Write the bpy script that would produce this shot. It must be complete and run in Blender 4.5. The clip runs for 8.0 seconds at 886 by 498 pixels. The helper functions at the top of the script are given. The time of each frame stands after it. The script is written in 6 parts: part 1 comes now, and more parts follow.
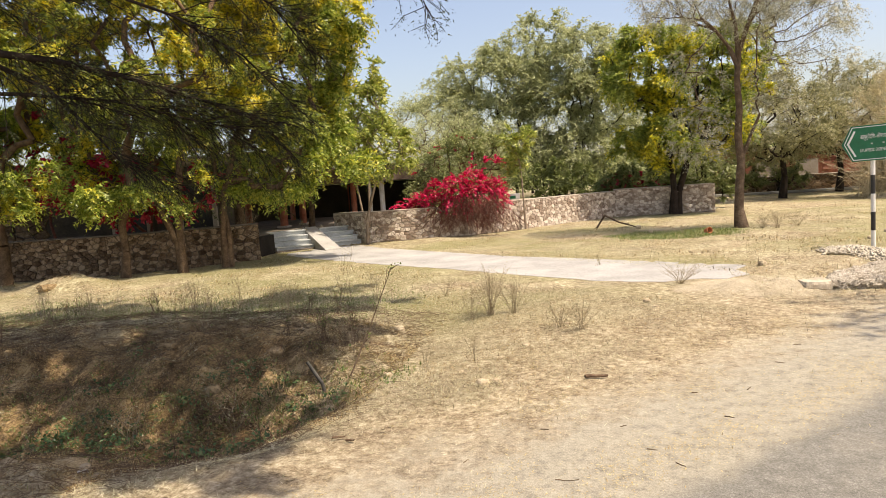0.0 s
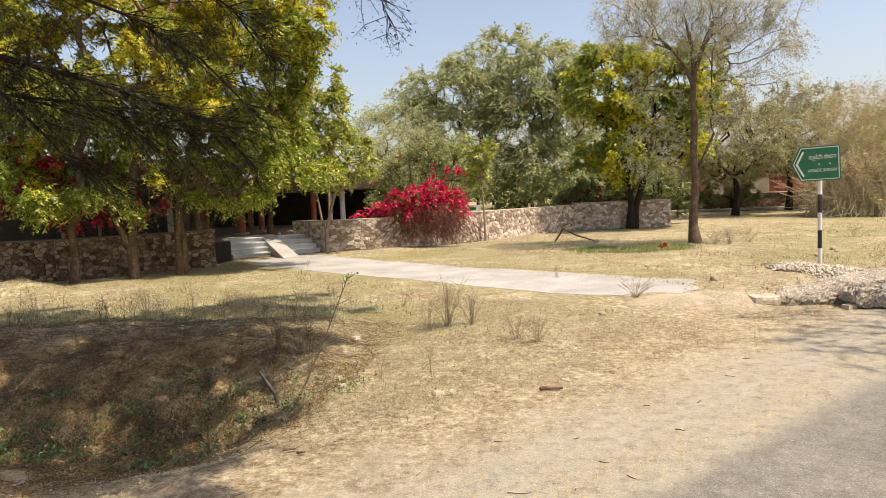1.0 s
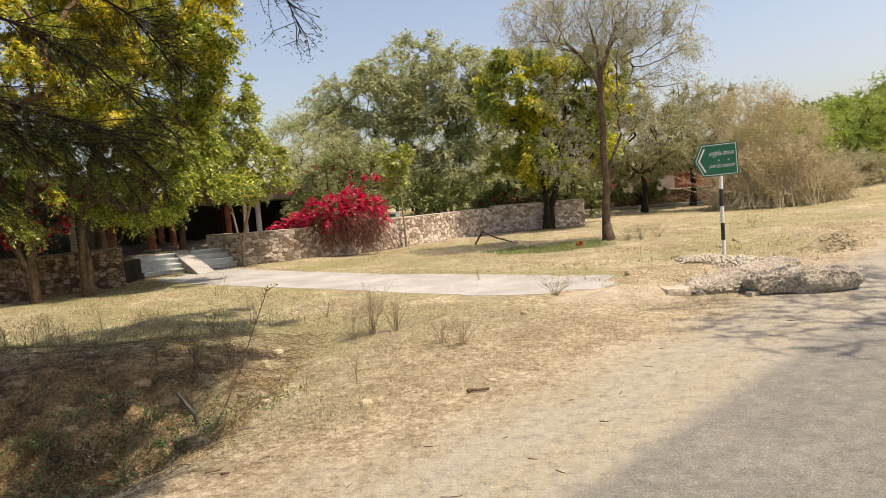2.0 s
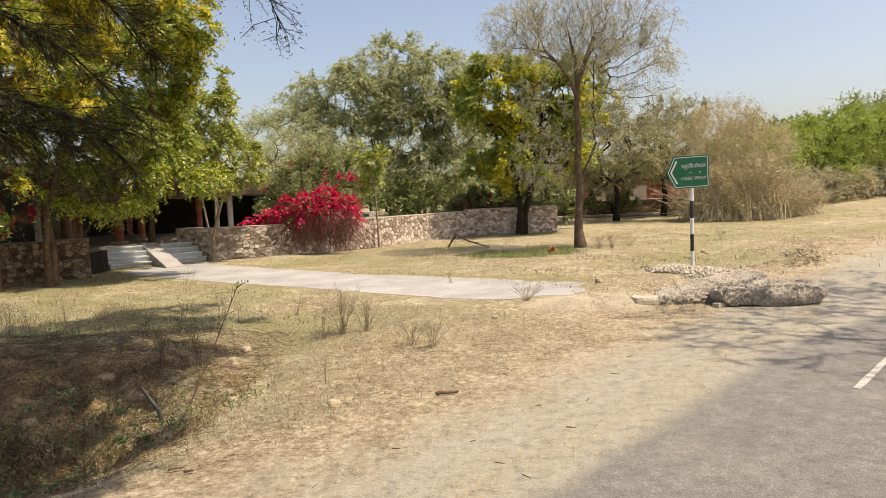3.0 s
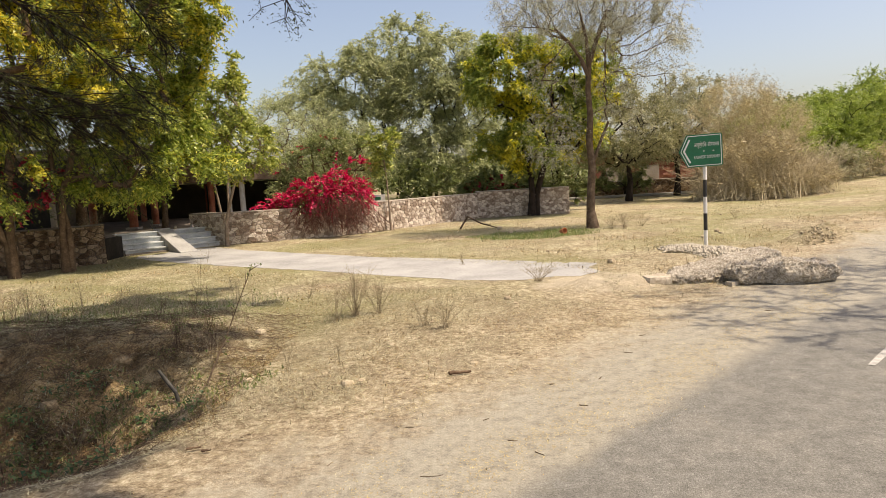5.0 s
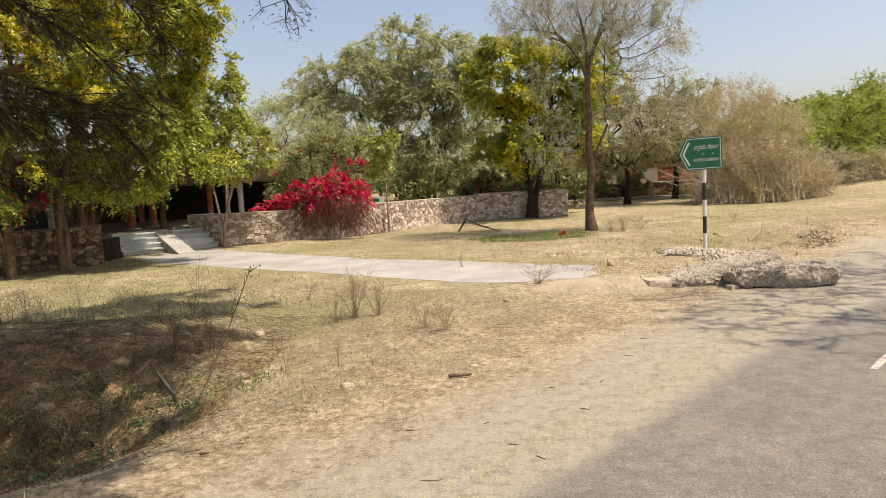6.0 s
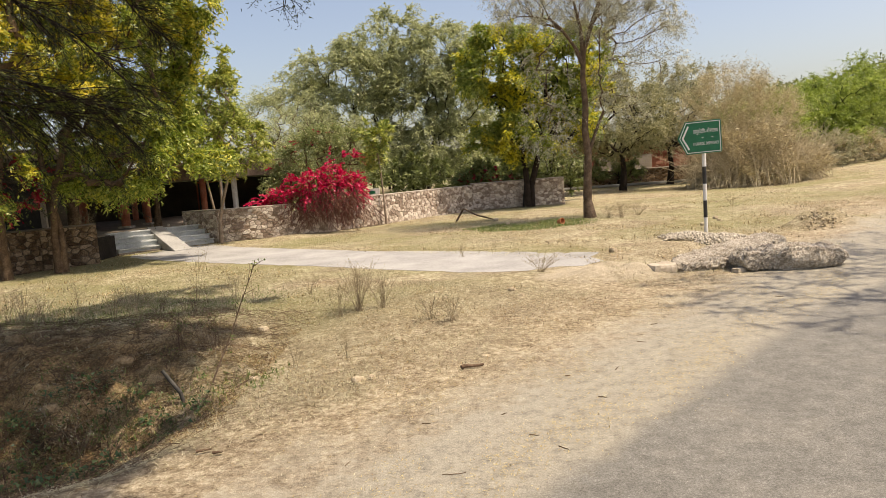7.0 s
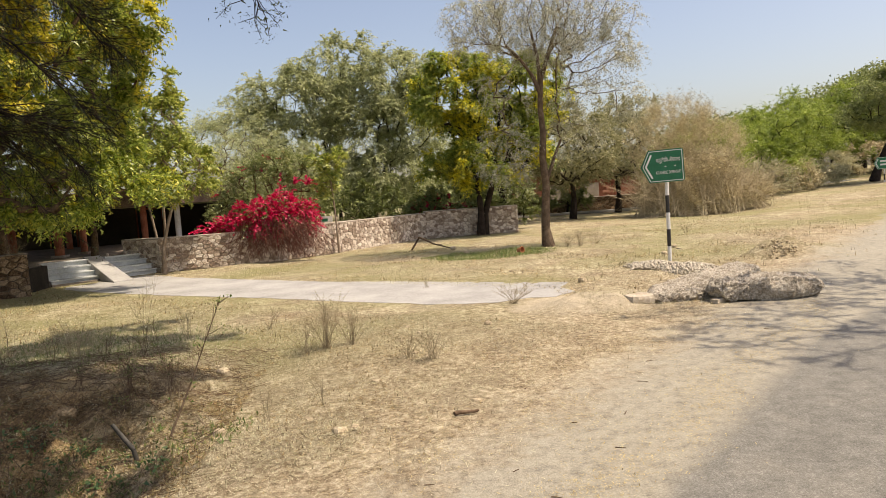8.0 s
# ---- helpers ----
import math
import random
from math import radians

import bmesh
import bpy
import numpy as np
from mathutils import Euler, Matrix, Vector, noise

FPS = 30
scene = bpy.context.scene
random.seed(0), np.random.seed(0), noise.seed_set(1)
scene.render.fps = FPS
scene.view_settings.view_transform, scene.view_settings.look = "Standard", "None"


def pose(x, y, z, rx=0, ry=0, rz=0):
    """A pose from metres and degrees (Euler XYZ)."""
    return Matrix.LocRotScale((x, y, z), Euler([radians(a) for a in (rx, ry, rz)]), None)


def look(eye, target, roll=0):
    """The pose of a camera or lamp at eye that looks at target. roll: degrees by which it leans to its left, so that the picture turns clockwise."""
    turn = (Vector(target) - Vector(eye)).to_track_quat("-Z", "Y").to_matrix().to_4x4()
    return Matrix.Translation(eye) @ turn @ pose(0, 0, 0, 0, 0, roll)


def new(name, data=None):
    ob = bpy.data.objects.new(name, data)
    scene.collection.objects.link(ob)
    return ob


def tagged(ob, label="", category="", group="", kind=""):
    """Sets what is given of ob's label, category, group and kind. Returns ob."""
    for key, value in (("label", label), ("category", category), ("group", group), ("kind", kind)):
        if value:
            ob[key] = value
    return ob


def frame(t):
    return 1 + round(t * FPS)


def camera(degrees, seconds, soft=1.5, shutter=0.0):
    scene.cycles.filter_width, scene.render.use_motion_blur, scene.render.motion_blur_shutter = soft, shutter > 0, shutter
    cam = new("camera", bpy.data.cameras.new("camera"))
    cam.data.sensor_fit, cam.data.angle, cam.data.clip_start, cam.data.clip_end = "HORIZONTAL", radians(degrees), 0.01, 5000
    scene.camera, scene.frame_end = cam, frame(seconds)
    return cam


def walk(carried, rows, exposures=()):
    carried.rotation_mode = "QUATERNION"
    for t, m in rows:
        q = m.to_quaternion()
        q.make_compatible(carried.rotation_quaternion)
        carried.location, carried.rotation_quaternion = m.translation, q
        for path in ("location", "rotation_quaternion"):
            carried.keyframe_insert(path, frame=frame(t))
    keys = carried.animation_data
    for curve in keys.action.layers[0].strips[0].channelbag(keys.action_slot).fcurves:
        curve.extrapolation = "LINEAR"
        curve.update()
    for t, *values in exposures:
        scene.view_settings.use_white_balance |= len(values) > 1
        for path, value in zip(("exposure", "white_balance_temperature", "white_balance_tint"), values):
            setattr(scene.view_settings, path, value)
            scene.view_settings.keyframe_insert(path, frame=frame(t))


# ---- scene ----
cam = camera(65.56, 8.0, soft=0.7)

PATH = [
    (0, (0.153, -0.013, 1.666), (-0.250, 1.937, 1.477), -3.8),
    (0.5, (0.146, -0.006, 1.651), (-0.260, 1.943, 1.456), -2.4),
    (1, (0.173, 0.015, 1.663), (-0.116, 1.987, 1.498), -2.5),
    (1.5, (0.178, 0.040, 1.648), (0.074, 2.032, 1.502), -4.2),
    (1.7, (0.175, 0.039, 1.649), (0.101, 2.031, 1.488), -5.2),
    (2.8, (0.161, 0.033, 1.654), (0.162, 2.027, 1.500), -1.5),
    (3, (0.158, 0.032, 1.655), (0.178, 2.025, 1.496), -2.4),
    (3.5, (0.131, 0.023, 1.680), (0.080, 2.017, 1.533), -3.3),
    (4, (0.163, -0.016, 1.654), (0.099, 1.980, 1.548), -2.3),
    (4.5, (0.177, 0.008, 1.639), (0.151, 1.998, 1.441), -3.4),
    (4.7, (0.172, 0.014, 1.639), (0.153, 2.004, 1.439), -2.9),
    (5.8, (0.146, 0.045, 1.636), (0.135, 2.032, 1.404), -4.1),
    (6, (0.141, 0.051, 1.636), (0.130, 2.041, 1.435), -2.9),
    (6.5, (0.116, 0.059, 1.622), (0.097, 2.049, 1.421), -3.2),
    (7, (0.018, 0.157, 1.614), (0.023, 2.144, 1.387), -4.2),
    (7.5, (-0.156, 0.330, 1.603), (-0.009, 2.307, 1.342), -4.2),
    (8, (-0.321, 0.664, 1.634), (-0.148, 2.650, 1.475), -3.9),
]
walk(cam, [(t, look(eye, target, roll)) for t, eye, target, roll in PATH], exposures=[(0, 0.91, 8000, 18), (0.5, 0.9, 8000, 18), (1.5, 0.76, 8000, 18), (3, 0.69, 8000, 18), (8, 0.64, 8000, 18)])

# ---- world and sun ----
SUN_ELEV, SUN_AZ = 62.0, 104.0  # degrees; azimuth clockwise from +y
world = bpy.data.worlds.new("world")
scene.world = world
world.use_nodes = True
wn = world.node_tree.nodes
sky = wn.new("ShaderNodeTexSky")
sky.sky_type = "NISHITA"
sky.sun_disc = False
sky.sun_elevation, sky.sun_rotation = radians(SUN_ELEV), radians(SUN_AZ)
sky.air_density, sky.dust_density, sky.ozone_density = 1.0, 2.8, 3.0
world.node_tree.links.new(sky.outputs[0], wn["Background"].inputs[0])
wn["Background"].inputs[1].default_value = 0.128
sun = new("sun", bpy.data.lights.new("sun", "SUN"))
sun.data.energy, sun.data.angle, sun.data.color = 3.35, radians(0.6), (0.975, 0.96, 0.865)
_e, _a = radians(SUN_ELEV), radians(SUN_AZ)
SUN_DIR = Vector((math.sin(_a) * math.cos(_e), math.cos(_a) * math.cos(_e), math.sin(_e)))
sun.matrix_world = look(SUN_DIR * 60, (0, 0, 0))


# ---- materials ----
def ramp(nt, fac, stops):
    n = nt.nodes.new("ShaderNodeValToRGB")
    els = n.color_ramp.elements
    while len(els) < len(stops):
        els.new(0.5)
    for el, (p, c) in zip(els, stops):
        el.position, el.color = p, (*c, 1)
    nt.links.new(fac, n.inputs[0])
    return n.outputs[0]


def noise_out(nt, scale, detail=4, rough=0.6, coords=None, dist=0.0):
    n = nt.nodes.new("ShaderNodeTexNoise")
    n.inputs["Scale"].default_value, n.inputs["Detail"].default_value = scale, detail
    n.inputs["Roughness"].default_value, n.inputs["Distortion"].default_value = rough, dist
    if coords is not None:
        nt.links.new(coords, n.inputs["Vector"])
    return n.outputs["Fac"]


def mixc(nt, fac, a, b, mode="MIX"):
    n = nt.nodes.new("ShaderNodeMix")
    n.data_type, n.blend_type = "RGBA", mode
    for i, v in ((0, fac), (6, a), (7, b)):
        if hasattr(v, "is_linked"):
            nt.links.new(v, n.inputs[i])
        else:
            n.inputs[i].default_value = (*v, 1) if isinstance(v, tuple) else v
    return n.outputs[2]


def maths(nt, op, a, b=0.0, clamp=False):
    n = nt.nodes.new("ShaderNodeMath")
    n.operation, n.use_clamp = op, clamp
    for i, v in enumerate((a, b)):
        if hasattr(v, "is_linked"):
            nt.links.new(v, n.inputs[i])
        else:
            n.inputs[i].default_value = v
    return n.outputs[0]


def remap(nt, v, a, b):
    n = nt.nodes.new("ShaderNodeMapRange")
    n.inputs[1].default_value, n.inputs[2].default_value = a, b
    nt.links.new(v, n.inputs[0])
    return n.outputs[0]


def material(name, rough=0.9, spec=0.2):
    m = bpy.data.materials.new(name)
    m.use_nodes = True
    b = m.node_tree.nodes["Principled BSDF"]
    b.inputs["Roughness"].default_value = rough
    b.inputs["Specular IOR Level"].default_value = spec
    return m, m.node_tree, b


def where(nt):
    return nt.nodes.new("ShaderNodeNewGeometry").outputs["Position"]


def bump(nt, b, height, dist, strength=0.6):
    n = nt.nodes.new("ShaderNodeBump")
    n.inputs["Distance"].default_value, n.inputs["Strength"].default_value = dist, strength
    nt.links.new(height, n.inputs["Height"])
    nt.links.new(n.outputs[0], b.inputs["Normal"])


def rough_mat(name, dark, mid, light, scale, fine, depth=0.01, rough=0.9, piece=0.0, spec=0.15):
    """A matt surface with stains at one scale and grain at another; piece: how far single pieces differ."""
    m, nt, b = material(name, rough, spec)
    p = where(nt)
    big, small = noise_out(nt, scale, 5, 0.6, p), noise_out(nt, fine, 3, 0.7, p)
    v = maths(nt, "ADD", maths(nt, "MULTIPLY", big, 0.6), maths(nt, "MULTIPLY", small, 0.4))
    if piece:
        r = nt.nodes.new("ShaderNodeObjectInfo").outputs["Random"]
        v = maths(nt, "ADD", v, maths(nt, "MULTIPLY", maths(nt, "SUBTRACT", r, 0.5), piece))
    c = ramp(nt, v, [(0.3, dark), (0.5, mid), (0.7, light)])
    nt.links.new(c, b.inputs["Base Color"])
    bump(nt, b, small, depth)
    return m


def aggregate_mat(name):
    """Old concrete broken open: pale and dark pebbles in a pitted grey-brown matrix."""
    m, nt, b = material(name, 0.92, 0.15)
    p = where(nt)
    cells, gaps = (nt.nodes.new("ShaderNodeTexVoronoi") for _ in range(2))
    gaps.feature = "DISTANCE_TO_EDGE"
    for c in (cells, gaps):
        c.inputs["Scale"].default_value = 58
        nt.links.new(p, c.inputs["Vector"])
    one = nt.nodes.new("ShaderNodeSeparateColor")
    nt.links.new(cells.outputs["Color"], one.inputs[0])
    fine, big = noise_out(nt, 90, 4, 0.7, p), noise_out(nt, 5, 5, 0.65, p)
    tone = maths(nt, "ADD", maths(nt, "MULTIPLY", one.outputs[0], 0.32), maths(nt, "ADD", maths(nt, "MULTIPLY", fine, 0.3), maths(nt, "MULTIPLY", big, 0.5)))
    c = ramp(nt, tone, [(0.25, (0.15, 0.12, 0.085)), (0.42, (0.34, 0.29, 0.22)), (0.6, (0.54, 0.48, 0.39)), (0.85, (0.72, 0.67, 0.58))])
    deep = remap(nt, maths(nt, "ADD", gaps.outputs["Distance"], maths(nt, "MULTIPLY", maths(nt, "SUBTRACT", big, 0.5), 0.12)), -0.03, 0.08)
    c = mixc(nt, deep, (0.13, 0.105, 0.077), c)
    nt.links.new(c, b.inputs["Base Color"])
    bump(nt, b, maths(nt, "ADD", deep, maths(nt, "MULTIPLY", fine, 0.4)), 0.022, 0.9)
    return m


def leaf_mat(name, stops, patch=None, patch_scale=0.6, patch_at=(0.55, 0.65), glow=0.45, patch_z=None):
    """Thin leaves: diffuse with light through them; colours vary from leaf to leaf and, with patch, from limb to limb."""
    m = bpy.data.materials.new(name)
    m.use_nodes = True
    nt = m.node_tree
    nt.nodes.remove(nt.nodes["Principled BSDF"])
    g = nt.nodes.new("ShaderNodeNewGeometry")
    c = ramp(nt, g.outputs["Random Per Island"], stops)
    if patch:
        n = noise_out(nt, patch_scale, 3, 0.6, g.outputs["Position"])
        if patch_z:  # more yellow with height up the crowns
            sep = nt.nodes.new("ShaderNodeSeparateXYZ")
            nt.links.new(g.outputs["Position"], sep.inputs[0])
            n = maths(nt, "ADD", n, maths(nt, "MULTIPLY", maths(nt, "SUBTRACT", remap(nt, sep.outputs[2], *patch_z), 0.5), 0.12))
        f = remap(nt, n, *patch_at)
        r = maths(nt, "MULTIPLY", f, maths(nt, "MULTIPLY", remap(nt, g.outputs["Random Per Island"], 0.1, 0.6), 0.8))
        c = mixc(nt, r, c, patch)
    d, t, a, gl = (nt.nodes.new("ShaderNodeBsdf" + k) for k in ("Diffuse", "Translucent", "Diffuse", "Glossy"))
    gl.inputs["Roughness"].default_value = 0.45
    nt.links.new(c, d.inputs[0])
    nt.links.new(c, t.inputs[0])
    mx, mg = nt.nodes.new("ShaderNodeMixShader"), nt.nodes.new("ShaderNodeMixShader")
    mx.inputs[0].default_value, mg.inputs[0].default_value = glow, 0.04
    nt.links.new(d.outputs[0], mx.inputs[1])
    nt.links.new(t.outputs[0], mx.inputs[2])
    nt.links.new(mx.outputs[0], mg.inputs[1])
    nt.links.new(gl.outputs[0], mg.inputs[2])
    nt.links.new(mg.outputs[0], nt.nodes["Material Output"].inputs[0])
    return m


def soil_colours(nt, p):
    """Bare soil, dead grass and how they mix, shared by the verge and the sanded road edge."""
    big, mid, fine = noise_out(nt, 0.3, 5, 0.6, p), noise_out(nt, 1.9, 6, 0.68, p, 0.5), noise_out(nt, 48, 6, 0.85, p)
    crumb = noise_out(nt, 14, 5, 0.75, p, 0.3)
    v = maths(nt, "ADD", maths(nt, "MULTIPLY", mid, 0.22), maths(nt, "ADD", maths(nt, "MULTIPLY", crumb, 0.42), maths(nt, "MULTIPLY", fine, 0.36)))
    soil = ramp(nt, v, [(0.4, (0.08, 0.055, 0.032)), (0.46, (0.26, 0.195, 0.125)), (0.52, (0.43, 0.345, 0.235)), (0.58, (0.68, 0.585, 0.43))])
    straw = ramp(nt, v, [(0.4, (0.07, 0.058, 0.03)), (0.46, (0.25, 0.215, 0.125)), (0.52, (0.42, 0.372, 0.235)), (0.58, (0.68, 0.615, 0.43))])
    return big, mid, fine, soil, straw, crumb


def across(nt, p):
    sep = nt.nodes.new("ShaderNodeSeparateXYZ")
    nt.links.new(p, sep.inputs[0])
    n = maths(nt, "SUBTRACT", maths(nt, "MULTIPLY", sep.outputs[0], 0.72), maths(nt, "MULTIPLY", sep.outputs[1], 0.69))
    return sep, n


def ground_colour(nt, p, n, big, mid, fine, soil, straw, crumb):
    verge = remap(nt, maths(nt, "ADD", n, maths(nt, "MULTIPLY", mid, 1.4)), -6.0, -3.6)
    mixv = remap(nt, maths(nt, "ADD", maths(nt, "MULTIPLY", big, 0.5), maths(nt, "MULTIPLY", mid, 0.5)), 0.40, 0.58)
    mixv = maths(nt, "MULTIPLY", mixv, maths(nt, "SUBTRACT", 1.0, maths(nt, "MULTIPLY", verge, 0.8)))
    c = mixc(nt, mixv, soil, straw)
    bare = noise_out(nt, 0.75, 8, 0.72, p, 0.8)
    tuft = noise_out(nt, 5.5, 6, 0.8, p, 0.6)
    c = mixc(nt, maths(nt, "MULTIPLY", remap(nt, tuft, 0.53, 0.63), 0.6), c, mixc(nt, crumb, (0.11, 0.09, 0.052), (0.33, 0.28, 0.175)))
    c = mixc(nt, maths(nt, "MULTIPLY", remap(nt, tuft, 0.44, 0.34), 0.5), c, (0.66, 0.585, 0.43))
    c = mixc(nt, maths(nt, "MULTIPLY", remap(nt, bare, 0.5, 0.64), 0.6), c, mixc(nt, crumb, (0.13, 0.105, 0.07), (0.44, 0.37, 0.27)))
    green = maths(nt, "MULTIPLY", remap(nt, noise_out(nt, 0.22, 4, 0.6, p, 0.5), 0.42, 0.6), 0.7)
    away = nt.nodes.new("ShaderNodeSeparateXYZ")
    nt.links.new(p, away.inputs[0])
    field = maths(nt, "MAXIMUM", remap(nt, n, -5.0, -7.0), remap(nt, away.outputs[1], 12.5, 15.0))
    green = maths(nt, "MULTIPLY", green, field)
    c = mixc(nt, green, c, mixc(nt, fine, (0.12, 0.13, 0.045), (0.34, 0.32, 0.15)))
    sep = nt.nodes.new("ShaderNodeSeparateXYZ")
    nt.links.new(p, sep.inputs[0])
    u = maths(nt, "SUBTRACT", sep.outputs[1], maths(nt, "MULTIPLY", sep.outputs[0], 0.13))
    u = maths(nt, "ADD", u, maths(nt, "MULTIPLY", maths(nt, "SUBTRACT", mid, 0.5), 1.2))
    # pale earth spilled between the footpath and the slabs
    ex = maths(nt, "DIVIDE", maths(nt, "SUBTRACT", sep.outputs[0], 2.7), 1.3)
    ey = maths(nt, "DIVIDE", maths(nt, "SUBTRACT", sep.outputs[1], 10.0), 0.95)
    spill = maths(nt, "ADD", maths(nt, "MULTIPLY", ex, ex), maths(nt, "MULTIPLY", ey, ey))
    spill = remap(nt, maths(nt, "ADD", spill, maths(nt, "MULTIPLY", maths(nt, "SUBTRACT", mid, 0.5), 2.4)), 1.1, 0.6)
    c = mixc(nt, maths(nt, "MULTIPLY", spill, 0.7), c, mixc(nt, fine, (0.4, 0.335, 0.235), (0.7, 0.62, 0.48)))
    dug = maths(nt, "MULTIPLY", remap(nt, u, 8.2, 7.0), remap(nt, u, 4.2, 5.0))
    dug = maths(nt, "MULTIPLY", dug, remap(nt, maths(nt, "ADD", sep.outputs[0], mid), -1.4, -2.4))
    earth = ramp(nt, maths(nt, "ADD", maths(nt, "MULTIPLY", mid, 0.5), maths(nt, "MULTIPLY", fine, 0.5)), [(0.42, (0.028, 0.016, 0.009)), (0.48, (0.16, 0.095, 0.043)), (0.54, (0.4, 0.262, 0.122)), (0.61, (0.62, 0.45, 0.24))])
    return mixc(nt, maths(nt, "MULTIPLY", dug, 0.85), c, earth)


def ground_material():
    m, nt, b = material("dry_ground", 0.95, 0.1)
    p = where(nt)
    big, mid, fine, soil, straw, crumb = soil_colours(nt, p)
    sep, n = across(nt, p)
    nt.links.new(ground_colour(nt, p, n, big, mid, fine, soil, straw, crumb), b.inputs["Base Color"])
    bump(nt, b, maths(nt, "ADD", maths(nt, "MULTIPLY", fine, 0.5), maths(nt, "MULTIPLY", crumb, 0.7)), 0.05, 0.9)
    return m


def road_material():
    """Worn asphalt, with sand blown over the half next to the verge."""
    m, nt, b = material("worn_asphalt", 0.9, 0.2)
    p = where(nt)
    big, mid, fine, soil, straw, crumb = soil_colours(nt, p)
    sep, n = across(nt, p)
    grit, med = noise_out(nt, 95, 4, 0.9, p), noise_out(nt, 9, 6, 0.75, p)
    tar = ramp(nt, maths(nt, "ADD", maths(nt, "MULTIPLY", med, 0.25), maths(nt, "ADD", maths(nt, "MULTIPLY", mid, 0.12), maths(nt, "MULTIPLY", grit, 0.63))),
               [(0.36, (0.064, 0.06, 0.052)), (0.46, (0.145, 0.14, 0.123)), (0.54, (0.205, 0.199, 0.178)), (0.65, (0.39, 0.378, 0.338))])
    sand = ramp(nt, maths(nt, "ADD", maths(nt, "MULTIPLY", med, 0.2), maths(nt, "ADD", maths(nt, "MULTIPLY", grit, 0.5), maths(nt, "MULTIPLY", fine, 0.3))),
                [(0.36, (0.18, 0.155, 0.118)), (0.47, (0.3, 0.274, 0.215)), (0.55, (0.385, 0.357, 0.285)), (0.68, (0.53, 0.497, 0.405))])
    wob = maths(nt, "ADD", maths(nt, "MULTIPLY", maths(nt, "SUBTRACT", mid, 0.5), 1.6), maths(nt, "MULTIPLY", maths(nt, "SUBTRACT", med, 0.5), 0.9))
    edge = maths(nt, "ADD", n, wob)
    rim = maths(nt, "ADD", n, maths(nt, "MULTIPLY", wob, 0.28))
    rim = maths(nt, "SUBTRACT", rim, maths(nt, "MULTIPLY", remap(nt, sep.outputs[1], 7.0, 9.0), 0.7))
    cover = maths(nt, "MULTIPLY", remap(nt, rim, -1.93, -2.13), remap(nt, med, 0.22, 0.5))
    c = mixc(nt, maths(nt, "MULTIPLY", cover, 0.85), tar, sand)
    c = mixc(nt, maths(nt, "MULTIPLY", remap(nt, mid, 0.5, 0.75), 0.16), c, (0.36, 0.315, 0.24))
    verge = remap(nt, edge, -2.9, -3.7)
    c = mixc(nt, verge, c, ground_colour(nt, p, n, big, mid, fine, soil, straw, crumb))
    nt.links.new(c, b.inputs["Base Color"])
    bump(nt, b, maths(nt, "ADD", maths(nt, "MULTIPLY", grit, 0.25), maths(nt, "MULTIPLY", fine, verge)), 0.025, 0.8)
    return m


M_GROUND, M_ROAD = ground_material(), road_material()
M_STONE = rough_mat("rubble_stone", (0.28, 0.205, 0.155), (0.54, 0.45, 0.37), (0.78, 0.7, 0.61), 11.0, 44, 0.05, piece=0.42)
# Brown stone, darkened further in colour for the trees' shade
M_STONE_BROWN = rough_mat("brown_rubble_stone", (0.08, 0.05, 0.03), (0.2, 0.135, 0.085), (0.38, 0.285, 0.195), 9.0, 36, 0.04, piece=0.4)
M_MORTAR = rough_mat("mortar", (0.2, 0.155, 0.12), (0.37, 0.305, 0.245), (0.55, 0.475, 0.395), 4, 40, 0.02)
# Left wall's mortar and coping: tree shade is put into the colour
M_MORTAR_DARK = rough_mat("shade_dark_mortar", (0.06, 0.046, 0.034), (0.13, 0.1, 0.075), (0.22, 0.18, 0.14), 4, 40, 0.02)
M_COPING_DARK = rough_mat("dark_coping", (0.08, 0.068, 0.055), (0.17, 0.145, 0.118), (0.27, 0.235, 0.2), 3, 30, 0.01)
M_COPING = rough_mat("coping", (0.25, 0.21, 0.17), (0.43, 0.375, 0.315), (0.62, 0.55, 0.47), 5, 30, 0.02)
M_CONCRETE = rough_mat("path_concrete", (0.22, 0.216, 0.205), (0.345, 0.34, 0.325), (0.46, 0.452, 0.43), 1.1, 22, 0.004)
M_MARBLE = rough_mat("grey_step_stone", (0.3, 0.32, 0.32), (0.48, 0.51, 0.51), (0.64, 0.66, 0.65), 2.5, 25, 0.003, 0.6, piece=0.2, spec=0.3)
M_EARTH = rough_mat("loose_earth", (0.22, 0.165, 0.105), (0.42, 0.345, 0.235), (0.62, 0.54, 0.4), 12, 40, 0.02)
M_SLAB = aggregate_mat("broken_concrete")
# Dark stone taken near black in colour to stand for tree shade
M_SHADE_WALL = rough_mat("shade_dark_wall", (0.012, 0.011, 0.009), (0.024, 0.02, 0.016), (0.05, 0.042, 0.034), 2, 20, 0.01)
M_RUBBLE = rough_mat("rubble", (0.26, 0.21, 0.155), (0.42, 0.36, 0.275), (0.57, 0.51, 0.42), 4, 20, 0.02, piece=0.3)
M_GRAVEL = rough_mat("pale_gravel", (0.3, 0.26, 0.2), (0.49, 0.44, 0.355), (0.68, 0.62, 0.52), 20, 60, 0.01)
M_BARK = rough_mat("bark", (0.05, 0.034, 0.023), (0.13, 0.09, 0.06), (0.25, 0.185, 0.13), 6, 45, 0.03)
M_BARK_MID = rough_mat("brown_bark", (0.045, 0.028, 0.017), (0.125, 0.082, 0.05), (0.25, 0.175, 0.11), 8, 50, 0.03)
